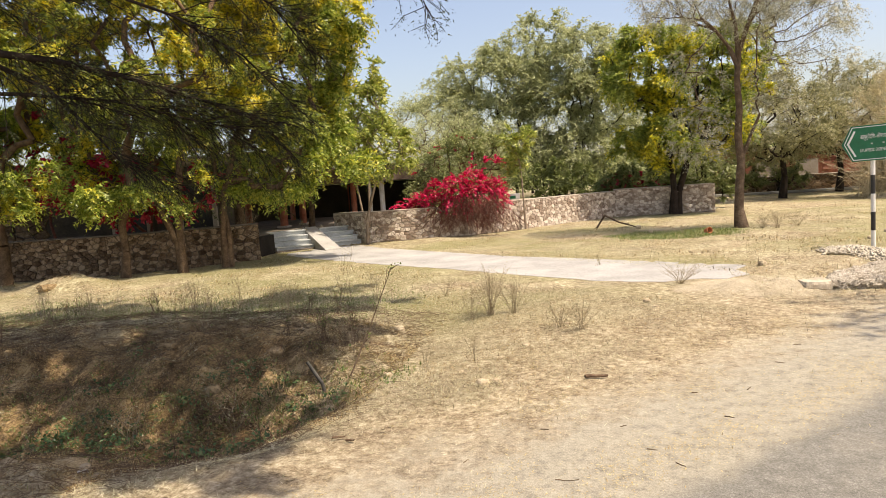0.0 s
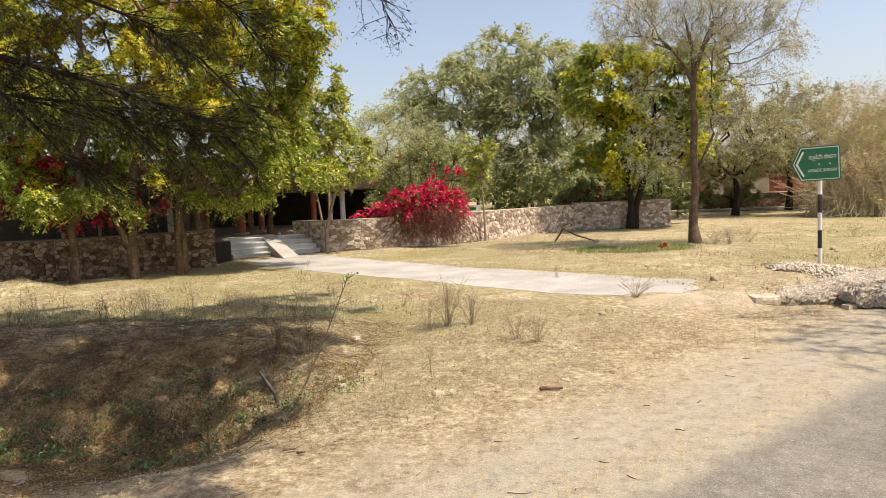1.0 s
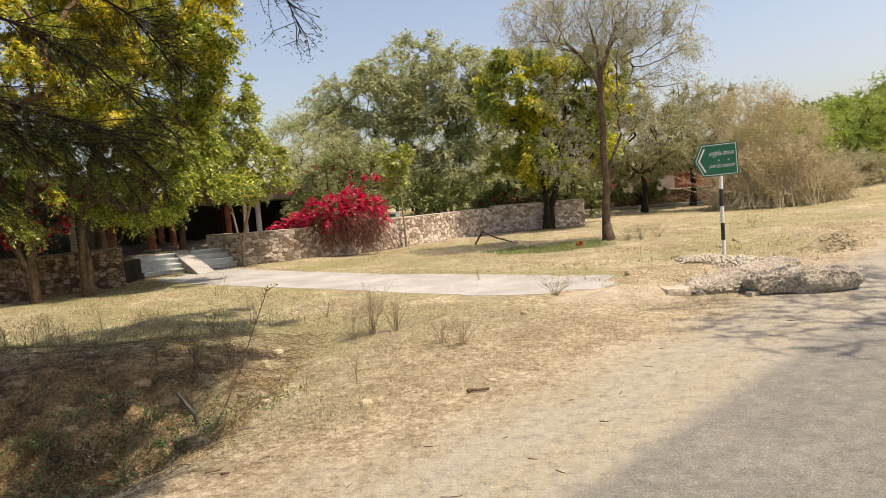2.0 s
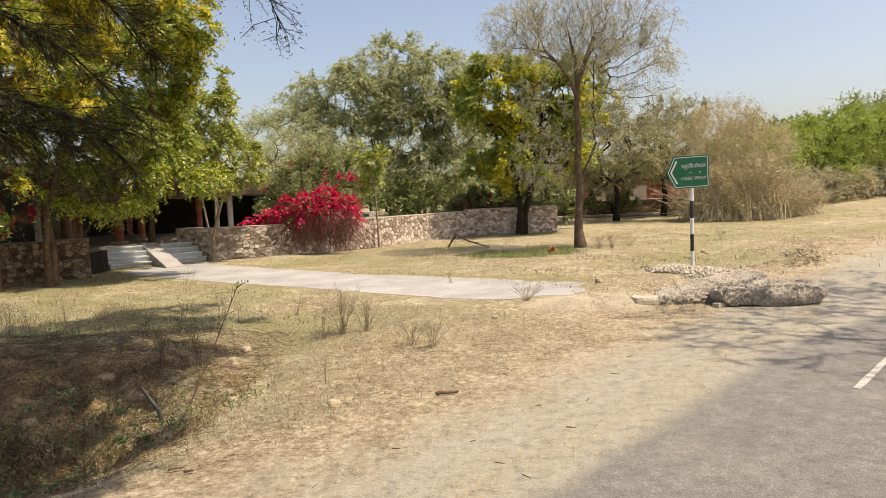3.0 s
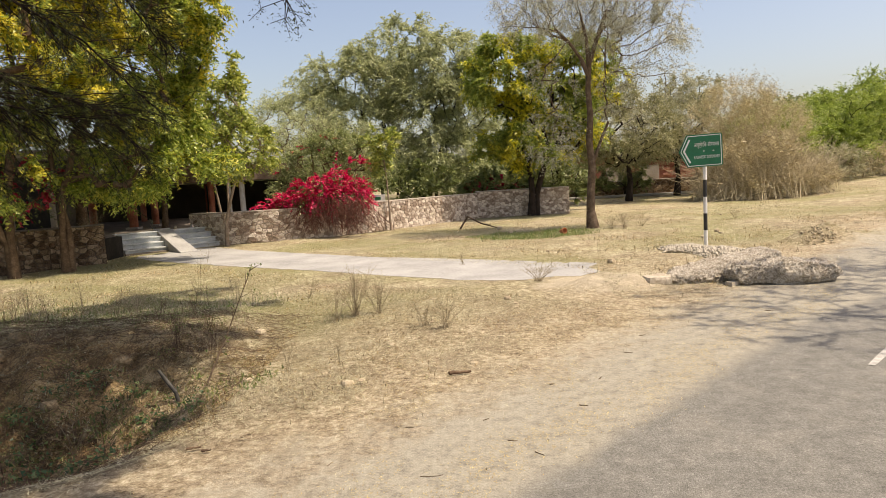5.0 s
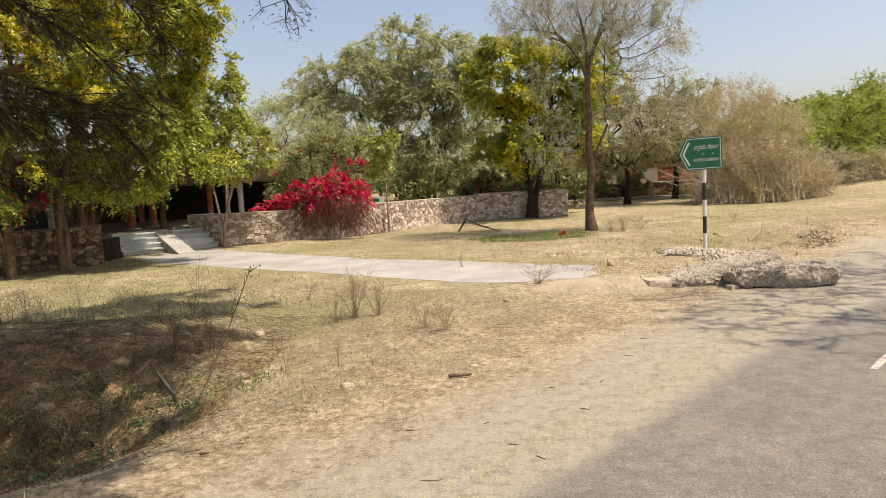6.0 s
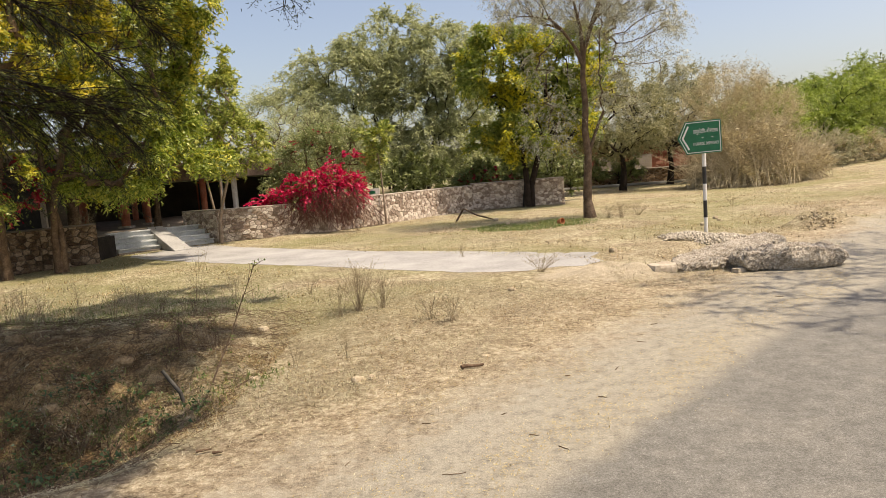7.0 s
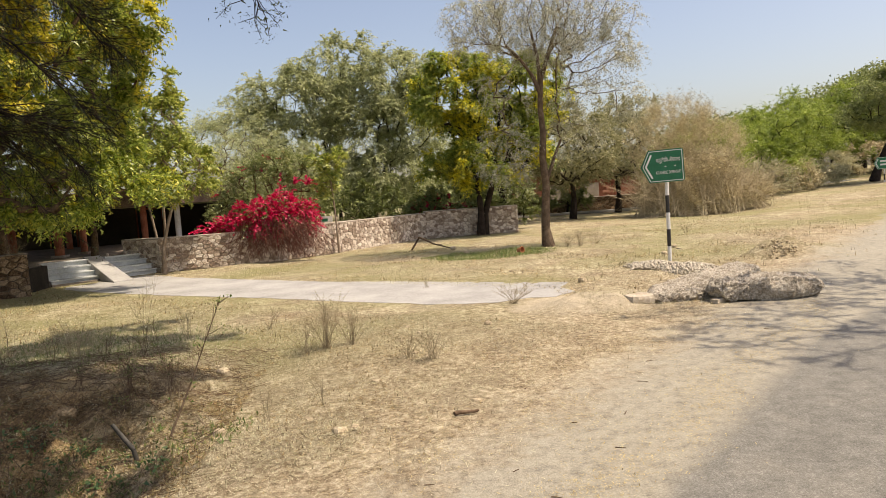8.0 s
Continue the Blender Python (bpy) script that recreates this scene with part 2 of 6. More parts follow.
# Bark tone lowered to stand for the shade on the overhanging limbs
M_BARK_DARK = rough_mat("dark_bark", (0.01, 0.008, 0.006), (0.028, 0.02, 0.015), (0.06, 0.045, 0.034), 6, 45, 0.02)
M_BARK_GREY = rough_mat("grey_bark", (0.12, 0.09, 0.065), (0.25, 0.195, 0.145), (0.4, 0.33, 0.26), 6, 45, 0.02)
M_TWIG = rough_mat("dry_twig", (0.24, 0.19, 0.12), (0.5, 0.42, 0.28), (0.7, 0.61, 0.44), 3, 30, 0.005)
M_STEM = rough_mat("red_brown_stem", (0.05, 0.018, 0.014), (0.13, 0.052, 0.04), (0.26, 0.13, 0.09), 6, 40, 0.004)
M_STICK = rough_mat("dead_stick", (0.05, 0.03, 0.02), (0.13, 0.085, 0.055), (0.24, 0.17, 0.11), 8, 60, 0.005)
M_WEED = rough_mat("weed_stalk", (0.13, 0.1, 0.06), (0.3, 0.24, 0.155), (0.48, 0.4, 0.28), 6, 40, 0.004)
M_RED = rough_mat("red_oxide_paint", (0.20, 0.065, 0.035), (0.34, 0.12, 0.07), (0.46, 0.2, 0.13), 3, 30, 0.004, 0.7)
M_WHITE = rough_mat("white_paint", (0.5, 0.49, 0.46), (0.7, 0.69, 0.66), (0.8, 0.79, 0.77), 5, 40, 0.002, 0.5, spec=0.4)
M_BLACK = rough_mat("black_paint", (0.012, 0.012, 0.012), (0.025, 0.025, 0.025), (0.06, 0.055, 0.05), 8, 50, 0.002, 0.45, spec=0.4)
M_SIGN = rough_mat("green_sign_sheet", (0.0, 0.105, 0.045), (0.0, 0.145, 0.065), (0.008, 0.18, 0.085), 6, 40, 0.0005, 0.35, spec=0.5)
M_LETTER = rough_mat("white_sign_film", (0.55, 0.6, 0.56), (0.72, 0.76, 0.73), (0.8, 0.83, 0.8), 8, 60, 0.0005, 0.4, spec=0.4)
M_PLASTER = rough_mat("old_plaster", (0.22, 0.18, 0.14), (0.36, 0.31, 0.26), (0.5, 0.45, 0.39), 1.2, 18, 0.006)
# Plaster darkened in colour to imitate walls standing in shade
M_PLASTER_SHADE = rough_mat("shade_dark_plaster", (0.05, 0.042, 0.035), (0.09, 0.075, 0.06), (0.14, 0.12, 0.1), 1.2, 18, 0.006)
# Brown fascia stone; the trees' shade over it is put into the tone
M_SLATE = rough_mat("roof_fascia", (0.1, 0.065, 0.045), (0.2, 0.145, 0.11), (0.32, 0.25, 0.2), 2.5, 20, 0.02)
M_BRICK = rough_mat("red_brick", (0.22, 0.08, 0.05), (0.36, 0.15, 0.1), (0.48, 0.24, 0.17), 5, 40, 0.01, piece=0.4)
M_SOIL = rough_mat("clod", (0.1, 0.066, 0.034), (0.28, 0.2, 0.11), (0.46, 0.35, 0.21), 7, 40, 0.03)
M_LINE = rough_mat("road_line_paint", (0.2, 0.19, 0.165), (0.42, 0.405, 0.37), (0.62, 0.6, 0.56), 16, 70, 0.003)
M_STRAW = leaf_mat("straw", [(0.0, (0.13, 0.10, 0.055)), (0.3, (0.32, 0.275, 0.165)), (0.6, (0.55, 0.5, 0.33)), (0.85, (0.68, 0.62, 0.45)), (1.0, (0.28, 0.28, 0.13))], glow=0.15)
M_CHAFF = leaf_mat("yellow_chaff", [(0.0, (0.24, 0.155, 0.055)), (0.5, (0.5, 0.375, 0.14)), (1.0, (0.66, 0.53, 0.25))], glow=0.1)
M_LAWN = rough_mat("green_lawn", (0.10, 0.125, 0.03), (0.19, 0.22, 0.06), (0.3, 0.31, 0.11), 0.6, 20, 0.02)
M_STRAW_BROWN = leaf_mat("brown_litter", [(0.0, (0.05, 0.03, 0.013)), (0.4, (0.19, 0.115, 0.045)), (0.75, (0.42, 0.29, 0.125)), (0.93, (0.66, 0.51, 0.28)), (1.0, (0.2, 0.23, 0.065))], glow=0.15)
M_HERB = leaf_mat("herb", [(0.0, (0.07, 0.12, 0.025)), (0.6, (0.14, 0.21, 0.045)), (1.0, (0.3, 0.29, 0.1))], glow=0.3)
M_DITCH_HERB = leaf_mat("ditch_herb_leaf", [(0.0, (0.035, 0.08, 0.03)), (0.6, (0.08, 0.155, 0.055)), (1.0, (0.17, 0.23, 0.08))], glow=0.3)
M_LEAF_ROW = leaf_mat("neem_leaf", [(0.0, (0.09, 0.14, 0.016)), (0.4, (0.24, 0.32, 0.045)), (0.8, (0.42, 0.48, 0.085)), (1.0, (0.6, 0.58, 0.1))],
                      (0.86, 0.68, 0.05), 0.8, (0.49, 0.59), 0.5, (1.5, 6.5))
# Leaf colours lowered too: the shade from the crown above is in them
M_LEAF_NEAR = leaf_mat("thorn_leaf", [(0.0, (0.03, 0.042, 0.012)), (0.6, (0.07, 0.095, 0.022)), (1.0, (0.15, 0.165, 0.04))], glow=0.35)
M_LEAF_LIME = leaf_mat("young_leaf", [(0.0, (0.12, 0.18, 0.03)), (0.5, (0.33, 0.39, 0.085)), (1.0, (0.58, 0.58, 0.16))], (0.6, 0.52, 0.06), 0.8, (0.56, 0.7))
M_LEAF_GREY = leaf_mat("acacia_leaf", [(0.0, (0.2, 0.225, 0.1)), (0.5, (0.41, 0.445, 0.215)), (1.0, (0.64, 0.65, 0.37))], glow=0.5)
M_LEAF_YELLOW = leaf_mat("shedding_leaf", [(0.0, (0.1, 0.15, 0.02)), (0.5, (0.25, 0.33, 0.05)), (1.0, (0.45, 0.47, 0.09))],
                         (0.9, 0.77, 0.05), 0.9, (0.5, 0.58), 0.48)
M_LEAF_SPARSE = leaf_mat("dusty_leaf", [(0.0, (0.22, 0.21, 0.12)), (0.5, (0.42, 0.4, 0.24)), (1.0, (0.6, 0.57, 0.37))], glow=0.3)
M_LEAF_PALE = leaf_mat("pale_leaf", [(0.0, (0.25, 0.26, 0.17)), (0.5, (0.44, 0.44, 0.31)), (1.0, (0.62, 0.61, 0.47))], glow=0.3)
M_LEAF_OLIVE = leaf_mat("olive_leaf", [(0.0, (0.16, 0.16, 0.065)), (0.5, (0.33, 0.32, 0.15)), (1.0, (0.5, 0.47, 0.26))], glow=0.4)
M_LEAF_BUSH = leaf_mat("bush_leaf", [(0.0, (0.12, 0.16, 0.05)), (0.5, (0.27, 0.315, 0.115)), (1.0, (0.45, 0.46, 0.2))], glow=0.4)
M_LEAF_THICKET = leaf_mat("thicket_twig", [(0.0, (0.26, 0.21, 0.11)), (0.5, (0.53, 0.45, 0.26)), (0.9, (0.72, 0.63, 0.41)), (1.0, (0.36, 0.38, 0.15))], glow=0.2)
M_LEAF_DRY = leaf_mat("brush_twig", [(0.0, (0.14, 0.105, 0.06)), (0.5, (0.53, 0.45, 0.26)), (1.0, (0.74, 0.65, 0.43))], glow=0.15)
M_LEAF_BRIGHT = leaf_mat("mesquite_leaf", [(0.0, (0.13, 0.19, 0.025)), (0.5, (0.27, 0.36, 0.055)), (1.0, (0.42, 0.48, 0.1))], glow=0.4)
M_LEAF_FAR = leaf_mat("far_leaf", [(0.0, (0.1, 0.135, 0.04)), (0.5, (0.2, 0.24, 0.075)), (1.0, (0.32, 0.34, 0.13))], glow=0.3)
M_BRACT = leaf_mat("magenta_bract", [(0.0, (0.25, 0.004, 0.03)), (0.4, (0.62, 0.008, 0.075)), (0.8, (0.82, 0.015, 0.135)), (1.0, (0.88, 0.07, 0.25))], glow=0.45)
M_BRACT_RED = leaf_mat("red_bract", [(0.0, (0.25, 0.008, 0.025)), (0.6, (0.5, 0.02, 0.06)), (1.0, (0.65, 0.06, 0.1))], glow=0.4)
M_CLAY = rough_mat("fired_clay", (0.3, 0.1, 0.05), (0.45, 0.17, 0.08), (0.55, 0.25, 0.14), 8, 50, 0.004)
M_PIPE = rough_mat("dark_root", (0.03, 0.028, 0.025), (0.065, 0.06, 0.052), (0.12, 0.11, 0.095), 8, 50, 0.002, 0.5)


# ---- mesh helpers ----
def smooth01(a, b, v):
    t = np.clip((np.asarray(v, float) - a) / (b - a), 0, 1)
    return t * t * (3 - 2 * t)


def mesh_np(name, verts, faces, mats, smooth=False):
    """A mesh from arrays: verts (n, 3) and faces (m, k)."""
    verts, faces = np.ascontiguousarray(verts, np.float32), np.ascontiguousarray(faces, np.int32)
    me = bpy.data.meshes.new(name)
    k = faces.shape[1]
    me.vertices.add(len(verts))
    me.vertices.foreach_set("co", verts.ravel())
    me.loops.add(faces.size)
    me.loops.foreach_set("vertex_index", faces.ravel())
    me.polygons.add(len(faces))
    me.polygons.foreach_set("loop_start", np.arange(0, faces.size, k, dtype=np.int32))
    if smooth:
        me.polygons.foreach_set("use_smooth", np.ones(len(faces), bool))
    me.update(calc_edges=True)
    for mt in (mats if isinstance(mats, (list, tuple)) else [mats]):
        me.materials.append(mt)
    return me


def thing(name, at, label, category, group="", kind="", turn=0.0):
    ob = new(name)
    ob.empty_display_size = 0.1
    ob.matrix_world = pose(*at, 0, 0, turn)
    return tagged(ob, label, category, group, kind)


def part_mesh(name, me, parent, label="", kind=""):
    ob = new(name, me)
    ob.parent = parent
    return tagged(ob, label, kind=kind)


def part(name, bm, mat, parent, label="", smooth=False):
    me = bpy.data.meshes.new(name)
    bm.to_mesh(me)
    bm.free()
    me.materials.append(mat)
    if smooth:
        for f in me.polygons:
            f.use_smooth = True
    return part_mesh(name, me, parent, label)


def block(sx, sy, sz, at=(0, 0, 0), bevel=0.0, turn=0.0, segs=1):
    """A box of that size with its base's centre at the given place."""
    bm = bmesh.new()
    bmesh.ops.create_cube(bm, size=1)
    bmesh.ops.scale(bm, vec=(sx, sy, sz), verts=bm.verts)
    if bevel:
        bmesh.ops.bevel(bm, geom=bm.edges[:], offset=bevel, segments=segs, affect="EDGES")
    bmesh.ops.transform(bm, matrix=pose(at[0], at[1], at[2] + sz / 2, 0, 0, turn), verts=bm.verts)
    return bm


def post(r1, r2, h, at=(0, 0, 0), n=14, bevel=0.0):
    bm = bmesh.new()
    bmesh.ops.create_cone(bm, cap_ends=True, segments=n, radius1=r1, radius2=r2, depth=h)
    if bevel:
        rim = [e for e in bm.edges if abs(e.verts[0].co.z - e.verts[1].co.z) < 1e-5]
        bmesh.ops.bevel(bm, geom=rim, offset=bevel, segments=1, affect="EDGES")
    bmesh.ops.translate(bm, vec=(at[0], at[1], at[2] + h / 2), verts=bm.verts)
    return bm


def tubes(segs, sides=5):
    """Tapered tubes for rows of (ax, ay, az, ra, bx, by, bz, rb)."""
    s = np.asarray(segs, float)
    a, ra, b, rb = s[:, :3], s[:, 3], s[:, 4:7], s[:, 7]
    d = b - a
    d /= np.linalg.norm(d, axis=1, keepdims=True) + 1e-9
    ref = np.where(np.abs(d[:, 2:3]) > 0.9, [[1.0, 0, 0]], [[0, 0, 1.0]])
    u = np.cross(d, ref)
    u /= np.linalg.norm(u, axis=1, keepdims=True) + 1e-9
    v = np.cross(d, u)
    ang = np.arange(sides) * 2 * math.pi / sides
    ring = np.cos(ang)[None, :, None] * u[:, None] + np.sin(ang)[None, :, None] * v[:, None]
    va = a[:, None] + ring * ra[:, None, None]
    vb = b[:, None] + ring * rb[:, None, None]
    verts = np.concatenate([va, vb], 1).reshape(-1, 3)
    i = np.arange(sides)
    quad = np.stack([i, (i + 1) % sides, (i + 1) % sides + sides, i + sides], 1)
    faces = (np.arange(len(s)) * 2 * sides)[:, None, None] + quad[None]
    return verts, faces.reshape(-1, 4)


def leaves(rng, centres, size, wide=0.45, droop=0.3, up=0.9):
    """One pointed leaf at each centre; up: how far its face is turned to the sky, droop: how far it hangs."""
    n = len(centres)
    face = rng.normal(size=(n, 3))
    face[:, 2] += up * 1.5
    face /= np.linalg.norm(face, axis=1, keepdims=True) + 1e-9
    d = rng.normal(size=(n, 3))
    d[:, 2] -= droop * 1.2
    d -= face * (d * face).sum(1, keepdims=True)
    d /= np.linalg.norm(d, axis=1, keepdims=True) + 1e-9
    s = np.cross(face, d)
    L = size * rng.uniform(0.6, 1.35, (n, 1))
    W = L * wide * 0.5
    c = np.asarray(centres)
    verts = np.stack([c - d * L * 0.5 + s * W, c - d * L * 0.5 - s * W, c + d * L * 0.5], 1).reshape(-1, 3)
    return verts, np.arange(n * 3).reshape(-1, 3)


def sprays(rng, base, out, n_leaves, leaf, reach, wide=0.4, droop=0.3, per=12, up=0.35, stray=0.75):
    """Leafy shoots that start at the given points and grow outwards and bow down, each with leaflets to both sides."""
    n = max(1, n_leaves // per)
    pick = rng.integers(0, len(base), n)
    way = out[pick] * 0.8 + rng.normal(size=(n, 3)) * stray + np.array([0, 0, up])
    way /= np.linalg.norm(way, axis=1, keepdims=True) + 1e-9
    R = reach * rng.uniform(0.5, 1.35, (n, 1))
    t = (np.arange(per) + 0.6) / per
    t = np.clip(t[None] + rng.normal(size=(n, per)) * 0.04, 0.02, 1.1)[..., None]
    sag = np.array([0, 0, -1.0]) * droop
    p = base[pick][:, None] + R[:, None] * (way[:, None] * t + sag * t * t)
    tang = way[:, None] + 2 * sag * t
    tang /= np.linalg.norm(tang, axis=2, keepdims=True) + 1e-9
    ref = rng.normal(size=(n, 1, 3)) * 0.5 + np.array([0, 0, 1.0])
    side = np.cross(tang, ref)
    side /= np.linalg.norm(side, axis=2, keepdims=True) + 1e-9
    flip = np.where(np.arange(per) % 2, 1.0, -1.0)[None, :, None]
    d = tang * 0.65 + side * flip + rng.normal(size=p.shape) * 0.3
    d[..., 2] -= droop * 0.5
    d /= np.linalg.norm(d, axis=2, keepdims=True) + 1e-9
    s = np.cross(d, np.cross(tang, side) + rng.normal(size=p.shape) * 0.45)
    s /= np.linalg.norm(s, axis=2, keepdims=True) + 1e-9
    L = leaf * rng.uniform(0.65, 1.3, (n, per, 1))
    W = L * wide * 0.58
    v = np.stack([p + s * W, p - s * W, p + d * L], 2).reshape(-1, 3)
    return v, np.arange(len(v)).reshape(-1, 3)


def in_pads(rng, lobes, n, pads):
    """Points in flattened tufts strewn over the lobes, so that a crown has layers with gaps; pads: how many, radius, half height, shell."""
    k, rx, rz, shell = pads
    mid = in_lobes(rng, lobes, k, shell)
    size = rng.uniform(0.6, 1.35, (k, 1)) * np.array([rx, rx, rz])
    pick = rng.choice(k, n, p=(size[:, 0] ** 1.5) / (size[:, 0] ** 1.5).sum())
    d = rng.normal(size=(n, 3))
    d *= rng.uniform(0, 1, (n, 1)) ** 0.4 / np.linalg.norm(d, axis=1, keepdims=True)
    return mid[pick] + d * size[pick]


def in_lobes(rng, lobes, n, shell=0.5):
    """Points in ellipsoids (cx, cy, cz, rx, ry, rz), more of them near the skin."""
    L = np.asarray(lobes, float)
    vol = (L[:, 3] * L[:, 4] * L[:, 5]) ** 0.8
    pick = rng.choice(len(L), n, p=vol / vol.sum())
    d = rng.normal(size=(n, 3))
    d /= np.linalg.norm(d, axis=1, keepdims=True)
    r = rng.uniform(0, 1, (n, 1)) ** (1 / 3)
    r = r * (1 - shell) + shell * rng.uniform(0.75, 1.05, (n, 1))
    return L[pick, :3] + d * r * L[pick, 3:]


def limbs(rng, stem, goals, r_tip, power=0.45, wobble=0.12, lift=0.15, climb=1.2):
    """Grows from a stem (rows of x, y, z) to each goal from the nearest limb. Returns tube rows, and the points of the twigs."""
    P, parent = [np.array(p, float) for p in stem], list(range(-1, len(stem) - 1))
    load = np.zeros(len(stem) + len(goals) * 6)
    root = np.array(stem[-1], float)
    order = np.argsort(np.linalg.norm(goals - root, axis=1))
    twigs = []
    for g in goals[order]:
        A = np.array(P)
        dist = np.linalg.norm(A - g, axis=1) + climb * np.maximum(0, A[:, 2] - g[2] + 0.2) + 0.25 * np.linalg.norm(A - root, axis=1)
        dist[: max(1, len(stem) // 2)] += 3
        i = int(dist.argmin())
        a = P[i]
        length = np.linalg.norm(g - a)
        k = 2 if length < 0.6 else 3 if length < 1.8 else 5
        off = rng.normal(size=3) * wobble * length
        for j in range(1, k + 1):
            t = j / k
            bow = math.sin(math.pi * t)
            p = a + (g - a) * t + off * bow + np.array([0, 0, lift * length * bow])
            P.append(p)
            parent.append(i)
            i = len(P) - 1
            if t > 0.45:
                twigs.append(p)
        j = i
        while j >= 0:
            load[j] += 1
            j = parent[j]
    rad = r_tip * np.maximum(load[: len(P)], 1) ** power
    rows = [(*P[parent[i]], min(rad[parent[i]], rad[i] * 1.5), *P[i], rad[i]) for i in range(len(stem), len(P))]
    return rows, np.array(twigs), rad[len(stem) - 1]


def stem_rows(stem, r0, r1):
    n = len(stem)
    rr = [r0 * 1.45] + [r0 + (r1 - r0) * i / (n - 1) for i in range(1, n)]
    return [(*stem[i], rr[i], *stem[i + 1], rr[i + 1]) for i in range(n - 1)]


def tree(name, at, label, seed, stems, lobes, n_goals, n_leaves, leaf, clump, bark, leafmat, r0=0.12, r_tip=0.008, shell=0.5,
         droop=0.3, wide=0.45, lift=0.15, wobble=0.12, group="", category="tree", top_r=None, climb=1.2, pads=None, per=12, rise=0.35, leaf_base=0.35, stray=0.75):
    """A tree at its foot: stems (each rows of x, y, z from the foot), limbs to points in the crown's lobes, and a leaf crown."""
    rng = np.random.default_rng(seed)
    t = thing(name, at, label, category, group)
    rows, tw = [], []
    goals = in_pads(rng, lobes, n_goals, pads) if pads else in_lobes(rng, lobes, n_goals, shell)
    heads = np.array([s[-1] for s in stems], float)
    near = np.linalg.norm(goals[:, None, :2] - heads[None, :, :2], axis=2).argmin(1)
    for k, s in enumerate(stems):
        if (near == k).sum() == 0:
            continue
        more, twigs, top = limbs(rng, s, goals[near == k], r_tip, 0.45, wobble, lift, climb)
        foot = r0 if s[0][2] < 0.5 else r0 * 0.42
        rows += stem_rows(s, foot, top_r if top_r and s[0][2] < 0.5 else max(foot * 0.62, min(foot, top))) + more
        tw.append(twigs)
    v, f = tubes(rows, 6)
    part_mesh("trunk", mesh_np("trunk", v, f, bark, True), t)
    tw = np.concatenate(tw)
    # leafy shoots at the ends of the limbs, and fewer along the twigs
    rest = tw[rng.random(len(tw)) < leaf_base]
    base = np.concatenate([goals, goals, rest])
    L = np.asarray(lobes, float)
    own = np.linalg.norm((base[:, None] - L[None, :, :3]) / L[None, :, 3:], axis=2).argmin(1)
    out = base - L[own, :3]
    out /= np.linalg.norm(out, axis=1, keepdims=True) + 1e-9
    v, f = sprays(rng, base, out, n_leaves, leaf, clump, wide, droop, per, rise, stray)
    v[:, 2] = np.maximum(v[:, 2], 0.05)
    part_mesh("crown", mesh_np("crown", v, f, leafmat), t)
    return t


CLODS = []
for _s, _h in ((3.2, 0.5), (6.0, 0.6), (11.0, 0.6), (19.0, 0.4)):
    for _k in range(5):
        _a = random.uniform(0, 6.28)
        CLODS.append((_s * math.cos(_a) * random.uniform(0.8, 1.4), _s * math.sin(_a) * random.uniform(0.8, 1.4), random.uniform(0, 6.28), 0.35 * _h))


def ground_z(x, y):
    """Height of the ground: level, with a shallow ditch and its bank beside the road, and a rise far off."""
    x, y = np.asarray(x, float), np.asarray(y, float)
    n = 0.72 * x - 0.69 * y  # across the road; its edge lies near -4.2
    u = y - 5.0 - 0.13 * (x + 3)  # from the ditch's bottom towards the field
    side = smooth01(-1.5, -2.5, x)
    ditch = -0.36 * np.where(u < 0, smooth01(-1.5, -0.1, u), smooth01(1.25, 0.1, u)) * side * smooth01(-3.9, -4.5, n)
    bank = 0.2 * smooth01(0.8, 1.9, u) * smooth01(5.0, 2.6, u) * smooth01(-1.6, -3.2, x)
    rise = np.minimum(0.055 * np.maximum(0, x - 14) * smooth01(12, 30, y), 1.3)
    w = smooth01(-4.2, -4.9, n)
    lump = 0.03 * np.sin(1.7 * x + 0.6 * y) * np.sin(1.3 * y - 0.5 * x + 1) + 0.018 * np.sin(4.1 * x + 1.0) * np.sin(3.7 * y + 0.4)
    keep = smooth01(2.5, 6, np.hypot(x, y)) * (1 - smooth01(20, 40, np.hypot(x, y)))
    flat = 1 - smooth01(3.2, 1.6, np.abs(0.66 * (x + 2) + 0.75 * (y - 13.3))) * smooth01(-9, -7, x) * smooth01(4, 2, x)
    dug = smooth01(-4.3, -4.8, n) * smooth01(3.0, 1.8, u) * smooth01(-1.3, -2.3, x) * (x > -12)
    clods = sum(h * np.sin(a * x + b * y + c) for a, b, c, h in CLODS)
    hump = 0.13 * smooth01(1.0, 0.25, np.hypot((x - 2.45) / 0.95, (y - 9.75) / 0.75)) + 0.3 * smooth01(1.0, 0.15, np.hypot((x - 7.6) / 1.0, (y - 13.65) / 0.7))
    hump = hump + 0.26 * smooth01(1.0, 0.1, np.hypot((x + 10.6) / 1.3, (y - 12.6) / 0.8))
    hump = hump * (1 + 0.25 * np.sin(9 * x + 2) * np.sin(8 * y))
    return ditch + bank + rise + hump + lump * w * keep * flat + 0.06 * dug * np.clip(clods, -1.2, 1.2) - 0.012


def gz(x, y):
    return float(ground_z(x, y))


# ---- ground, road, path ----
def axis_steps(lo, hi, near_lo, near_hi, fine, coarse):
    out, v = [], lo
    while v < hi:
        out.append(v)
        if v < near_lo:
            v = min(near_lo, v + max(fine, min(coarse, (near_lo - v) * 0.25)))
        elif v < near_hi:
            v += fine
        else:
            v += max(fine, min(coarse, (v - near_hi) * 0.25))
    return np.array(out + [hi])


